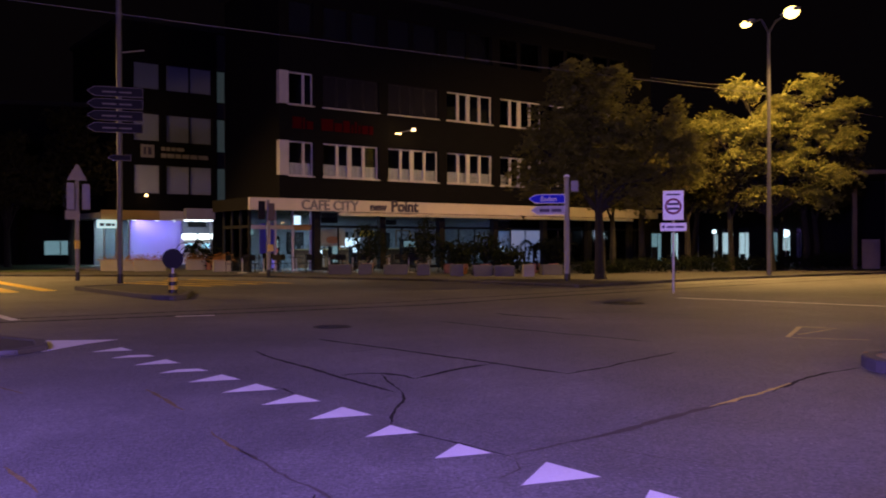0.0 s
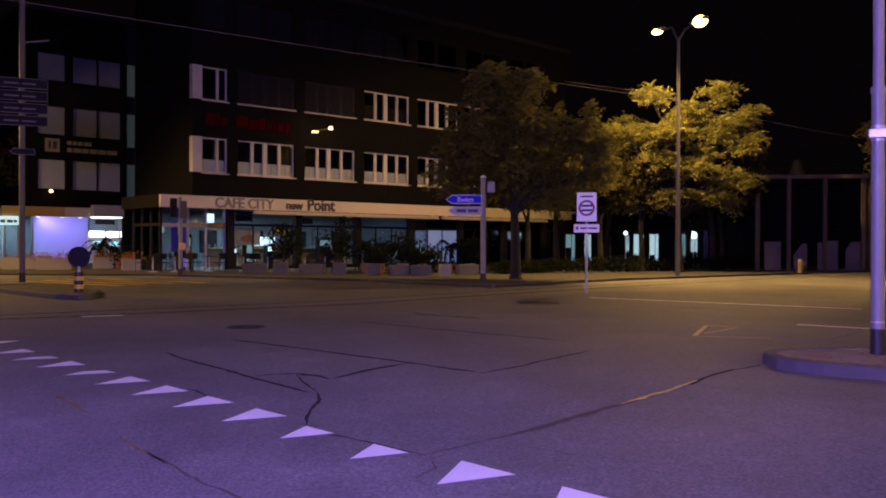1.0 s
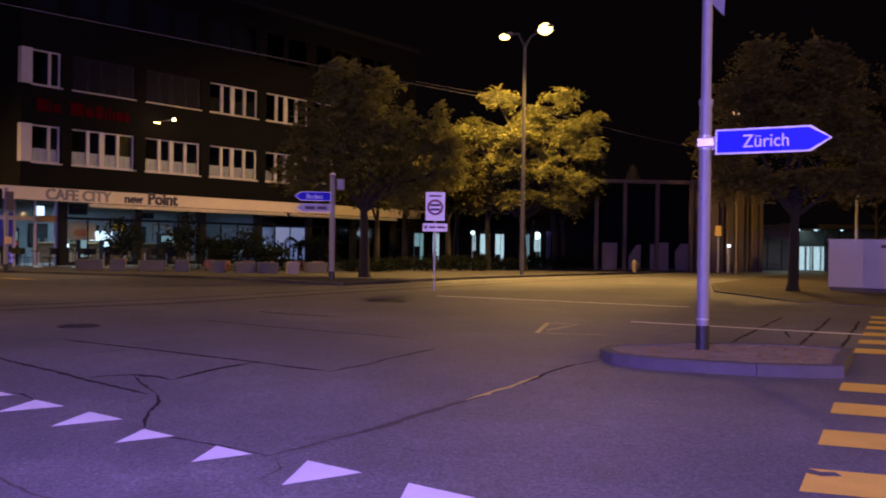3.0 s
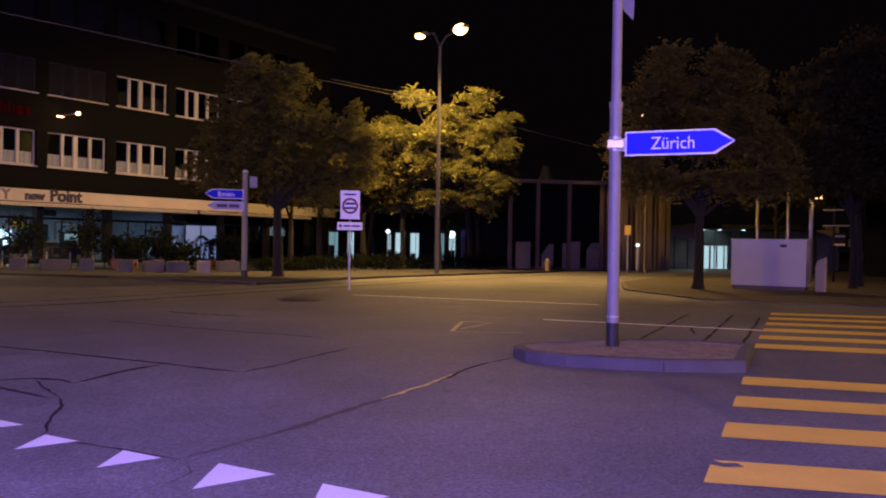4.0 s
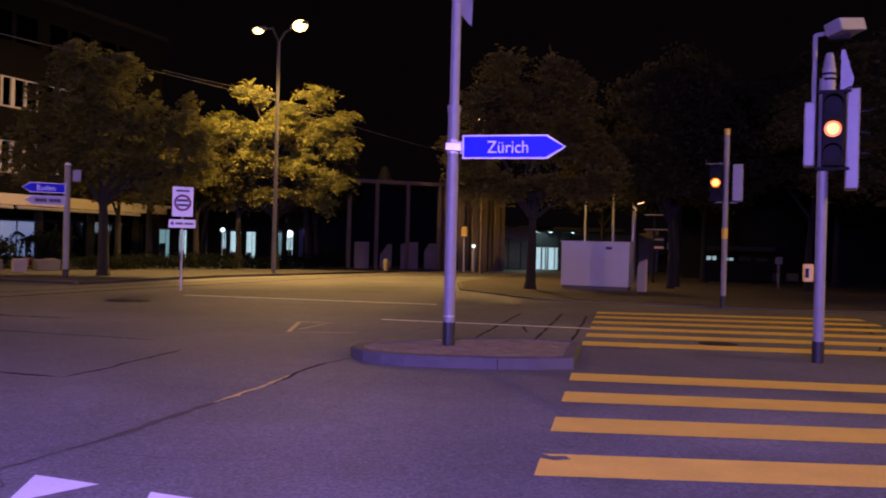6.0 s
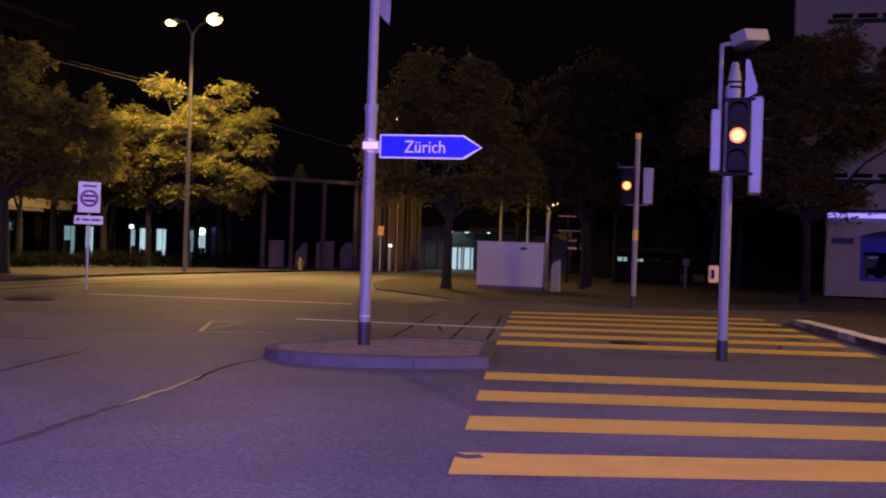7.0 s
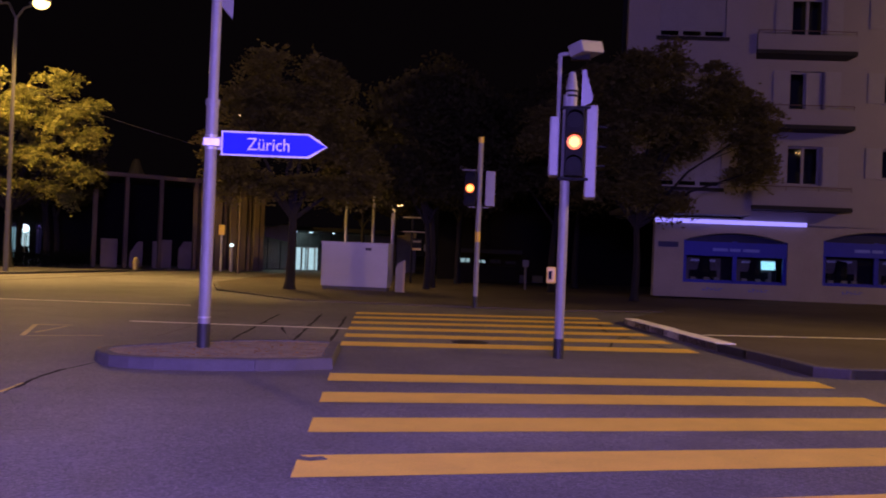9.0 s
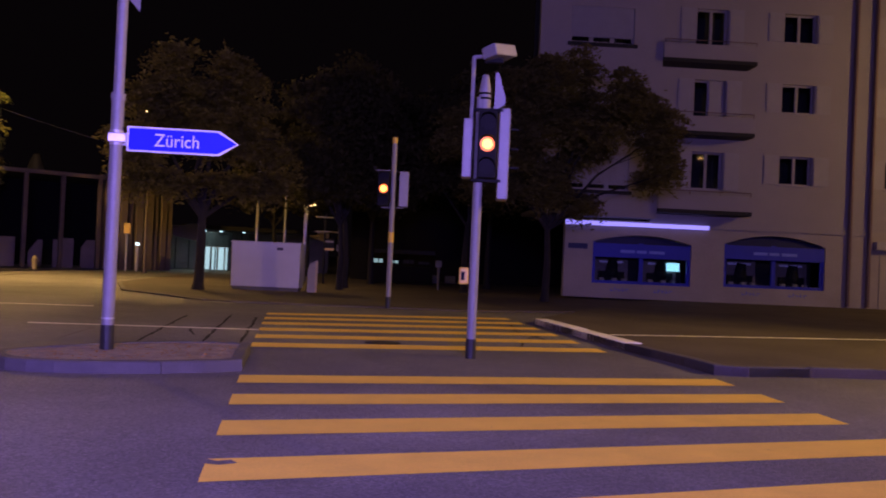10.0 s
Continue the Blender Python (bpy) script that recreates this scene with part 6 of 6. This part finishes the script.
def cafe_chair():
    ob = thing("cafe_chair", pose(0, 0, 0.08), "dark metal cafe chair on the closed terrace", "chair", "terrace chairs")
    part("seat", B(box, -0.22, -0.22, 0.43, 0.22, 0.22, 0.46, 0.01), DARK_PLASTIC, ob)
    part("backrest", B(box, -0.22, 0.19, 0.6, 0.22, 0.22, 0.88, 0.01), DARK_PLASTIC, ob)
    for x in (-0.2, 0.2):
        for y in (-0.2, 0.2):
            part("leg", B(bar, (x, y, 0), (x, y, 0.44 if y < 0 else 0.88), 0.014, 0.014, 6), DARK_PLASTIC, ob)
    return ob


def cafe_table():
    ob = thing("cafe_table", pose(0, 0, 0.08), "small round cafe table on the closed terrace", "table", "terrace tables")
    part("tabletop", B(bar, (0, 0, 0.72), (0, 0, 0.75), 0.36, 0.36, 20), DARK_PLASTIC, ob)
    part("column", B(bar, (0, 0, 0.03), (0, 0, 0.72), 0.03), GALV, ob)
    part("foot", B(bar, (0, 0, 0), (0, 0, 0.04), 0.25, 0.2, 16), GALV, ob)
    return ob


chair, table = cafe_chair(), cafe_table()
rng = random.Random(4)
spots = [(-9.6, 42.3), (-8.6, 42.4), (-7.2, 43.4), (-5.6, 43.6), (-4.4, 43.2), (-2.6, 43.0), (-1.6, 42.2), (1.2, 42.2), (2.8, 42.0)]
for i, (x, y) in enumerate(spots):
    if i == 0:
        table.matrix_basis = pose(x, y, 0.08)
    else:
        copy_thing(table, pose(x, y, 0.08))
    for k in range(3):
        a = rng.uniform(0, 6.28)
        m = pose(x + 0.6 * math.cos(a + k * 2.1), y + 0.6 * math.sin(a + k * 2.1), 0.08, 0, 0, math.degrees(a + k * 2.1) - 90)
        if i == 0 and k == 0:
            chair.matrix_basis = m
        else:
            copy_thing(chair, m)

# things inside the cafe
counter = thing("bar_counter", U1 @ pose(5.0, 4.6, 0.1), "long cafe counter with a yellowish front", "counter")
part("front", B(box, 0, 0, 0, 9.5, 0.5, 1.05), WOOD, counter)
part("worktop", B(box, -0.05, -0.08, 1.05, 9.55, 0.58, 1.1, 0.01), OLD_YELLOW, counter)
bottle_shelf = thing("wall_shelf", U1 @ pose(9.0, 6.6, 1.3), "lit back-bar shelf behind the counter", "shelf")
part("light_panel", B(box, 0, 0.2, 0, 1.6, 0.25, 0.55), COOL_GLOW, bottle_shelf, "glowing white panel")
part("board", B(box, -0.1, 0, -0.05, 1.7, 0.25, 0.0), WOOD, bottle_shelf)
for x, y, z, w, h, mt, lab in ((4.85, 1.5, 1.35, 1.5, 0.95, PANEL_PALE, "pale window poster with a cup picture"), (7.3, 1.5, 1.9, 0.9, 0.3, SIGN_YELLOW, "small yellow window notice")):
    po = thing("poster", U1 @ pose(x, y, z), lab, "poster")
    part("sheet", B(box, 0, 0, 0, w, 0.01, h), mt, po)
    if w > 1:
        bm = bmesh.new()
        bmesh.ops.create_uvsphere(bm, u_segments=16, v_segments=6, radius=1, matrix=Matrix.Translation((0.72, -0.004, 0.35)) @ Matrix.Diagonal((0.42, 0.004, 0.2, 1)))
        part("cup_shape", bm, TERRACOTTA, po)
for x, z, m in ((3.75, 2.75, COOL_GLOW), (1.0, 2.2, COOL_DIM)):
    gl = thing("ceiling_light", U1 @ pose(x, 2.2, z), "cool glowing panel light inside the entrance", "lamp", "cafe lights")
    part("housing", B(box, -0.3, 0.02, -0.3, 0.3, 0.1, 0.3, 0.02), DARK_PLASTIC, gl)
    part("diffuser", B(box, -0.25, 0.0, -0.25, 0.25, 0.02, 0.25), m, gl)
gm = thing("vending_machine", U1 @ pose(2.5, 2.4, 0.1), "narrow machine with violet and cool lights", "machine")
part("body", B(box, -0.35, 0, 0, 0.35, 0.6, 1.8, 0.02), DARK_PLASTIC, gm)
part("upper_light", B(box, -0.25, -0.02, 1.2, 0.25, 0.0, 1.6), COOL_DIM, gm)
part("red_light", B(box, 0.02, -0.02, 0.95, 0.25, 0.0, 1.1), glow("red_light", (1.0, 0.15, 0.1), 0.6), gm)
part("violet_light", B(box, -0.12, -0.02, 0.1, 0.12, 0.0, 0.6), glow("violet_light", (0.3, 0.2, 1.0), 0.9), gm)
for x, z, w, h, m in ((17.7, 0.75, 0.4, 0.45, COOL_GLOW), (19.9, 1.4, 0.35, 0.22, SCREEN_GLOW), (18.2, 0.5, 0.3, 0.6, COOL_DIM)):
    di = thing("display_light", U1 @ pose(x, 1.5, 0.1), "glowing display in the lit shop room", "lamp", "shop displays")
    part("stand", B(box, 0.0, 0.05, 0, w, 0.3, z - 0.02), DARK_PLASTIC, di)
    part("screen", B(box, 0, 0.0, z, w, 0.08, z + h, 0.01), m, di)

for x, y, z, w, h, m in ((6.2, 2.6, 0.3, 0.35, 1.35, COOL_DIM), (7.9, 3.2, 0.9, 0.3, 0.25, COOL_GLOW), (11.6, 3.4, 1.2, 0.8, 0.35, COOL_DIM), (5.1, 2.2, 0.85, 0.25, 0.2, COOL_GLOW), (14.9, 3.0, 1.0, 0.35, 0.2, COOL_DIM)):
    fr = thing("drinks_fridge", U1 @ pose(x, y, 0.1), "cafe cooler with a cool lit front", "fridge", "cafe coolers")
    part("body", B(box, 0, 0.05, 0, w, 0.5, z + h + 0.1, 0.02), DARK_PLASTIC, fr)
    part("lit_front", B(box, 0.02, 0.03, z, w - 0.02, 0.05, z + h), m, fr)

# more of the cafe's inside: drapes, back-bar goods, seats and wall panels
DRAPE = mat("violet_drape", (0.16, 0.12, 0.5), 0.9, var=0.2, scale=3, fine=20, bump=0.2)
for i, (x, y, w) in enumerate(((0.75, 2.0, 0.5), (0.75, 3.0, 0.45), (1.35, 1.7, 0.35), (1.95, 1.7, 0.3))):
    dr = thing("drape", U1 @ pose(x, y, 0.1, 0, 0, 90 if i < 2 else 0), "violet drape hanging inside the corner glass", "drape", "cafe drapes")
    bm = bmesh.new()
    n = 18
    rows = [[bm.verts.new((w * k / n, 0.04 * math.sin(k * 1.7), z)) for k in range(n + 1)] for z in (0.9, 2.45)]
    for k in range(n):
        bm.faces.new((rows[0][k], rows[0][k + 1], rows[1][k + 1], rows[1][k]))
    bmesh.ops.solidify(bm, geom=bm.faces[:], thickness=0.01)
    part("cloth", bm, DRAPE, dr)
goods_rng = random.Random(17)
for i in range(26):
    x = 5.1 + i * 0.36
    bt = thing("bottle", U1 @ pose(x, 4.72 + 0.2 * goods_rng.random(), 1.2), "bottle standing on the cafe counter", "bottle", "counter bottles")
    h = goods_rng.uniform(0.18, 0.34)
    part("body", B(bar, (0, 0, 0), (0, 0, h * 0.65), 0.05, 0.05, 10), (TERRACOTTA, DARK_PLASTIC, ROOM, PANEL_PALE)[goods_rng.randrange(4)], bt)
    part("neck", B(bar, (0, 0, h * 0.65), (0, 0, h), 0.035, 0.016, 10), DARK_PLASTIC, bt)
for i in range(7):
    x = 5.6 + i * 1.55
    pn = thing("wall_panel", U1 @ pose(x, 6.84, 0.9), "framed dark panel on the cafe back wall", "panel", "cafe wall panels")
    part("frame", B(box, 0, 0, 0, 1.1, 0.05, 1.3 + 0.2 * (i % 2), 0.01), WOOD if i % 2 else DARK_PLASTIC, pn)
    part("face", B(box, 0.08, -0.01, 0.08, 1.02, 0.0, 1.2 + 0.2 * (i % 2)), (DARK_ROOM, ROOM)[i % 2], pn)
for i in range(9):
    st = thing("bar_stool", U1 @ pose(5.4 + i * 1.05, 3.9 + 0.15 * (i % 2), 0.1), "dark bar stool before the counter", "stool", "bar stools")
    part("seat", B(bar, (0, 0, 0.72), (0, 0, 0.78), 0.19, 0.19, 16), DARK_PLASTIC, st)
    part("column", B(bar, (0, 0, 0.03), (0, 0, 0.72), 0.03), GALV, st)
    part("foot", B(bar, (0, 0, 0), (0, 0, 0.04), 0.22, 0.18, 16), GALV, st)
for x, w, z, h in ((5.0, 1.0, 2.62, 0.55), (9.2, 0.7, 2.55, 0.3)):
    hs = thing("hanging_sign", U1 @ pose(x, 1.7, z), "dark board hung inside the window", "sign", "cafe boards")
    part("board", B(box, 0, 0, 0, w, 0.04, h, 0.01), DARK_PLASTIC, hs)
    part("cord", B(bar, (w / 2, 0.02, h), (w / 2, 0.02, h + 0.12), 0.008, 0.008, 6), DARK_PLASTIC, hs)

# ---------------------------------------------------------------- far side of the plaza
U5 = along((16.0, 61.8), (29.0, 56.2))
low = thing("shop_pavilion", U5, "low dark shop building with lit narrow windows", "building", kind="structure")
WINS = [(-1.36, -0.65, 3), (0.01, 0.5, 1), (1.47, 1.93, 0), (2.87, 3.17, 2), (3.47, 4.21, 1), (4.57, 5.19, 1), (6.6, 7.0, 3), (7.34, 7.79, 2), (8.2, 8.5, 0)]
xs = -2.0
for a, b, lit in WINS:
    part("pier", B(box, xs, 0, 0.2, a, 0.3, 2.5), CLADDING, low)
    xs = b
    w = new("window")
    w.parent = low
    part("frame", B(box, a, 0.1, 2.4, b, 0.2, 2.5), DARK_PLASTIC, w)
    part("pane", B(box, a, 0.14, 0.2, b, 0.15, 2.4), GLASS, w)
    part("lit_blind", B(box, a, 0.35, 0.2, b, 0.4, 2.5), (ROOM, SHOP_GLOW, SHOP_GLOW, COOL_DIM)[lit], w)
    part("glazing_bar", B(box, a + (b - a) * 0.6, 0.1, 0.2, a + (b - a) * 0.6 + 0.04, 0.13, 2.4), DARK_PLASTIC, w)
    part("shelf_goods", B(box, a + 0.03, 0.2, 0.2, b - 0.03 - 0.4 * (b - a) * (lit % 2), 0.3, 0.45 + 0.25 * lit), DARK_ROOM, w)
    part("inner_head", B(box, a, 0.2, 2.05 + 0.1 * (lit % 2), b, 0.3, 2.4), DARK_ROOM, w)
part("pier", B(box, xs, 0, 0.2, 15, 0.3, 2.5), CLADDING, low)
part("base", B(box, -2.0, 0, 0, 15, 0.3, 0.2), CONCRETE, low)
part("parapet", B(box, -2.0, -0.1, 2.5, 15, 0.3, 3.6), CLADDING, low)
part("roof", B(box, -2.0, 0.3, 3.3, 15, 9, 3.5), ROOF, low)
part("back_wall", B(box, -2.0, 9, 0, 15, 9.3, 3.6), CLADDING, low)
for x, z, r in ((7.55, 2.0, 0.26), (3.02, 2.15, 0.15)):
    globe = thing("globe_lamp", U5 @ pose(x, -0.7, 0.08), "white glowing globe lamp on a slim post", "lamp", "globe lamps")
    part("post", B(bar, (0, 0, 0), (0, 0, z - r * 0.7), 0.03), GALV, globe)
    bm = bmesh.new()
    bmesh.ops.create_uvsphere(bm, u_segments=16, v_segments=10, radius=r, matrix=Matrix.Translation((0, 0, z)))
    part("globe", bm, COOL_GLOW, globe)
at = U5 @ Vector((5.0, -1.0, 2.2))
lamp("pavilion_light", "AREA", at, 40, COOL, 6.0, at + (U5.to_3x3() @ Vector((0, -1, -0.6))), 0.8)

# open hall with slim columns
U6 = along((20.4, 44.9), (28.4, 43.3))
hall = thing("column_hall", U6, "open hall front with slim tall columns and a flat roof", "building", kind="structure")
for x in (0.56, 2.15, 3.98, 5.91):
    part("column", B(box, x - 0.1, -0.1, 0.08, x + 0.1, 0.1, 4.9, 0.01), BROWN_FIN, hall)
part("roof_beam", B(box, -0.6, -0.2, 4.9, 7.4, 0.2, 5.1), BROWN_FIN, hall)
part("roof", B(box, -0.6, 0.2, 4.95, 7.4, 9.0, 5.1), ROOF, hall)
part("back_wall", B(box, -0.6, 6.0, 0.08, 12.0, 6.3, 4.95), CLADDING, hall)
for a, b, top, slope in ((1.05, 1.9, 1.6, 0.0), (2.55, 3.24, 1.5, 0.45), (3.78, 4.08, 1.55, 0.0), (4.24, 4.82, 1.65, 0.0), (5.22, 6.0, 1.6, 0.3)):
    part("panel", plate(bmesh.new(), [(a, 0.08), (b, 0.08), (b, top), (a + slope, top), (a, top - slope * 1.4)], 0.06), HALL_PANEL, hall, "pale panel").location = (0, 0.5, 0)
for x, w, d in ((6.15, 0.22, 0.0), (6.55, 0.2, 0.1), (7.01, 0.35, 0.0), (7.5, 0.2, 0.15), (7.89, 0.35, 0.0), (8.49, 0.35, 0.05), (8.95, 0.2, 0.15), (9.31, 0.3, 0.0), (9.68, 0.25, 0.05)):
    part("fin", B(box, x, -0.3 + d, 0.08, x + w, 0.3, 5.2), BROWN_FIN, hall)
part("fin_wall", B(box, 6.1, 0.35, 0.08, 10.0, 0.6, 5.2), WOOD, hall)
part("cupola", B(bar, (6.6, 14, 4.9), (6.6, 14, 7.2), 1.0, 0.2, 10), ROOF, hall)
U7 = along((34.3, 45.5), (40.8, 41.5))
entry = thing("station_entrance", U7, "lit glass entrance under a sloping canopy", "building", kind="structure")
part("canopy", B(box, 0.0, -1.2, 2.6, 7.0, 4.0, 2.85, 0.02), ROOF, entry)
part("sloping_canopy", plate(bmesh.new(), [(-2.6, 2.3), (0.0, 1.75), (0.0, 2.9), (-0.9, 2.9)], 0.1), PANEL_PALE, entry, "pale sloping canopy edge").location = (0, -1.3, 0)
part("back_wall", B(box, -2.5, 4.0, 0.08, 9.0, 4.3, 2.9), HALL_PANEL, entry)
part("glass_front", B(box, -2.4, 0.0, 0.08, 3.4, 0.02, 2.6), GLASS, entry)
for i in range(8):
    part("mullion", B(box, -2.4 + i * 0.8, -0.04, 0.08, -2.34 + i * 0.8, 0.06, 2.6), DARK_PLASTIC, entry)
for x, w in ((0.35, 0.32), (0.8, 0.28), (1.2, 0.35), (1.65, 0.2)):
    part("lit_door", B(box, x, 1.5, 0.1, x + w, 1.55, 1.55), SHOP_GLOW, entry)
part("door_head", B(box, 0.1, 1.5, 1.6, 2.0, 1.6, 2.5), DARK_ROOM, entry)
for x in (0.2, 1.2, 2.6):
    part("downlight", B(bar, (x, 0.6, 2.52), (x, 0.6, 2.58), 0.12), COOL_GLOW, entry)
at = U7 @ Vector((0.5, 0.4, 2.5))
lamp("entrance_light", "AREA", at, 60, (0.8, 1.0, 0.9), 2.0, at - Vector((0, 0, 1)))

for x, y in ((29.82, 35.1), (31.72, 35.1)):
    fp = thing("flagpole", pose(x, y, 0.035), "tall pale flagpole without a flag", "flagpole", "flagpoles")
    round_post(fp, 0.09, 6.6, material=GALV, top=0.06)
    part("foot", B(bar, (0, 0, 0), (0, 0, 0.12), 0.16), GALV, fp)
HYDRANT = mat("hydrant_paint", (0.2, 0.16, 0.08), 0.6, var=0.2, bump=0.1)
hy = thing("hydrant", facing(21.3, 40.9, 0.08), "small pale yellow fire hydrant", "hydrant")
part("barrel", B(bar, (0, 0, 0), (0, 0, 0.5), 0.12, 0.11, 14), HYDRANT, hy)
part("dome", B(bar, (0, 0, 0.5), (0, 0, 0.65), 0.14, 0.06, 14), HYDRANT, hy)
part("outlet", B(bar, (-0.2, 0, 0.38), (0.2, 0, 0.38), 0.05, 0.05, 10), HYDRANT, hy)
yb = thing("letter_box", facing(26.7, 41.8, 0.035), "yellow box on a post by the hall", "box")
part("post", B(bar, (0, 0, 0), (0, 0, 2.0), 0.05), GALV, yb)
part("box_body", B(box, -0.17, -0.15, 2.0, 0.17, 0.15, 2.55, 0.03), SIGN_YELLOW, yb)
lb = thing("light_bollard", facing(27.67, 42.3, 0.035), "slim bollard light glowing at its top", "lamp")
part("post", B(bar, (0, 0, 0), (0, 0, 1.4), 0.09), GALV, lb)
part("light_ring", B(bar, (0, 0, 1.4), (0, 0, 1.55), 0.1, 0.1, 14), COOL_GLOW, lb)

# dim building and lit kiosk behind the park trees
U8 = along((38.5, 34.0), (50.0, 20.0))
park_house = thing("park_building", U8, "dim building behind the park trees", "building", kind="structure")
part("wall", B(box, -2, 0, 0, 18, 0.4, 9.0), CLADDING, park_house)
part("roof", B(box, -2.5, -0.4, 9.0, 18.5, 8, 9.3), ROOF, park_house)
for i in range(5):
    window_unit(park_house, 0.5 + i * 3.2, 4.5, 2.0 + i * 3.2, 6.0, -0.3, (), frame=CLADDING, sill=False)
U9 = along((33.6, 30.6), (35.6, 28.45))
kiosk = thing("kiosk", U9, "small kiosk with a band of greenish lit windows", "kiosk")
part("base", B(box, 0, 0, 0.09, 3.2, 2, 0.95), CLADDING, kiosk)
for i in range(4):
    part("pane", B(box, 0.05 + i * 0.8, 0.05, 1.1, 0.6 + i * 0.8, 0.1, 1.3 - 0.06 * (i % 2)), COOL_DIM if i in (0, 1) else DARK_ROOM, kiosk)
    part("mullion", B(box, 0.36 + i * 0.8, 0.02, 1.05, 0.42 + i * 0.8, 0.046, 1.4), DARK_PLASTIC, kiosk)
part("roof", B(box, -0.1, -0.1, 1.6, 3.3, 2.1, 1.8), ROOF, kiosk)
# timetable posts and small clutter under the trees
for x, y, h in ((27.2, 26.6, 1.5), (28.0, 27.0, 1.0), (30.8, 24.0, 1.0)):
    tp = thing("marker_post", facing(x, y, 0.035), "short pale post under the park trees", "post", "park posts")
    part("post", B(bar, (0, 0, 0), (0, 0, h), 0.05), MAST, tp)
    part("head", B(box, -0.14, -0.05, h, 0.14, 0.05, h + 0.3, 0.02), MAST, tp)
for x, y in ((39.1, 30.9), (40.4, 30.6)):
    bl = thing("stone_block", facing(x, y, 0.035), "low pale stone block under the park trees", "block", "stone blocks")
    part("block", B(box, -0.3, -0.3, 0, 0.3, 0.3, 0.42, 0.04), CONCRETE, bl)
# stop sign with two thin boards beside the park lamp
stop = thing("stop_post", facing(28.9, 29.4, 0.035), "dark stop post with thin lit boards and a small box", "sign")
part("post", B(bar, (0.1, 0, 0), (0.1, 0, 3.25), 0.05), DARK_PLASTIC, stop)
for z, w in ((3.05, 1.0), (2.38, 1.15)):
    part("thin_board", B(box, -0.35, -0.15, z, w - 0.35, 0.15, z + 0.05, 0.01), PANEL_PALE, stop)
part("sign_box", B(box, 0.1, -0.08, 1.55, 0.55, 0.08, 2.1, 0.02), DARK_PLASTIC, stop)
part("yellow_strip", B(box, 0.12, -0.09, 1.55, 0.53, -0.08, 1.65), SIGN_YELLOW, stop)
part("pale_strip", B(box, 0.14, -0.09, 1.92, 0.51, -0.08, 2.0), PANEL_PALE, stop)

# lawn and lit house far on the left
lawn = pavement("lawn", [(-60, 47), (-31, 45.5), (-20.5, 46.5), (-20, 58), (-60, 70)], 0.11, GRASS, "dim mown lawn beside the road", "lawn")
U10 = along((-32.0, 66.0), (-24.0, 68.0))
left_house = thing("side_house", U10, "dark house with a lit window behind trees", "building", kind="structure")
part("wall", B(box, -12, 0, 0, 9, 0.4, 12), CLADDING, left_house)
part("roof", B(box, -12.5, -0.4, 12, 9.5, 8, 12.3), ROOF, left_house)
lw = window_unit(left_house, 2.0, 0.7, 4.4, 1.9, -0.35, [(3.2, 0.06)], frame=CLADDING, sill=False)
part("lit_blind", B(box, 2.05, -0.06, 0.75, 4.35, -0.02, 1.85), COOL_DIM, lw)
# paving coloured pale to hold the lobby light spilled on it
pavement("lobby_path", [(-22.6, 50.5), (-19.6, 50.0), (-19.4, 57.5), (-23.4, 59.5)], 0.125, PANEL_PALE, "paved path coloured pale for the light from the bank lobby", "path")
low_wall = thing("low_wall", along((-18.3, 48.4), (-15.6, 49.3), 0.08), "low pale wall lit by the bank lobby", "wall", kind="structure")
part("coping", B(box, 0, 0, 0.38, 3.2, 0.35, 0.46), PANEL_PALE, low_wall)
part("body", B(box, 0.03, 0.03, 0, 3.17, 0.32, 0.38), CONCRETE, low_wall)

# shop front added out of view behind the camera, to go with the violet light
U11 = along((6.0, -5.6), (-14.0, -4.9))
front = thing("lit_shop_front", U11, "added shop front out of view, with a broad violet glow panel", "building", kind="structure")
part("wall", B(box, -6, 0, 0, 26, 0.4, 11), PLASTER, front)
part("roof", B(box, -6.5, -0.4, 11, 26.5, 8, 11.3), ROOF, front)
part("violet_fill_box", B(box, 4, -0.3, 3.7, 15, 0.0, 5.2, 0.03), VIOLET_FILL_GLOW, front, "added violet glow panel")

# panes let the lamps' light through
for ob in bpy.data.objects:
    if ob.type == "MESH" and ob.data.materials and ob.data.materials[0] == GLASS:
        ob.visible_shadow = False
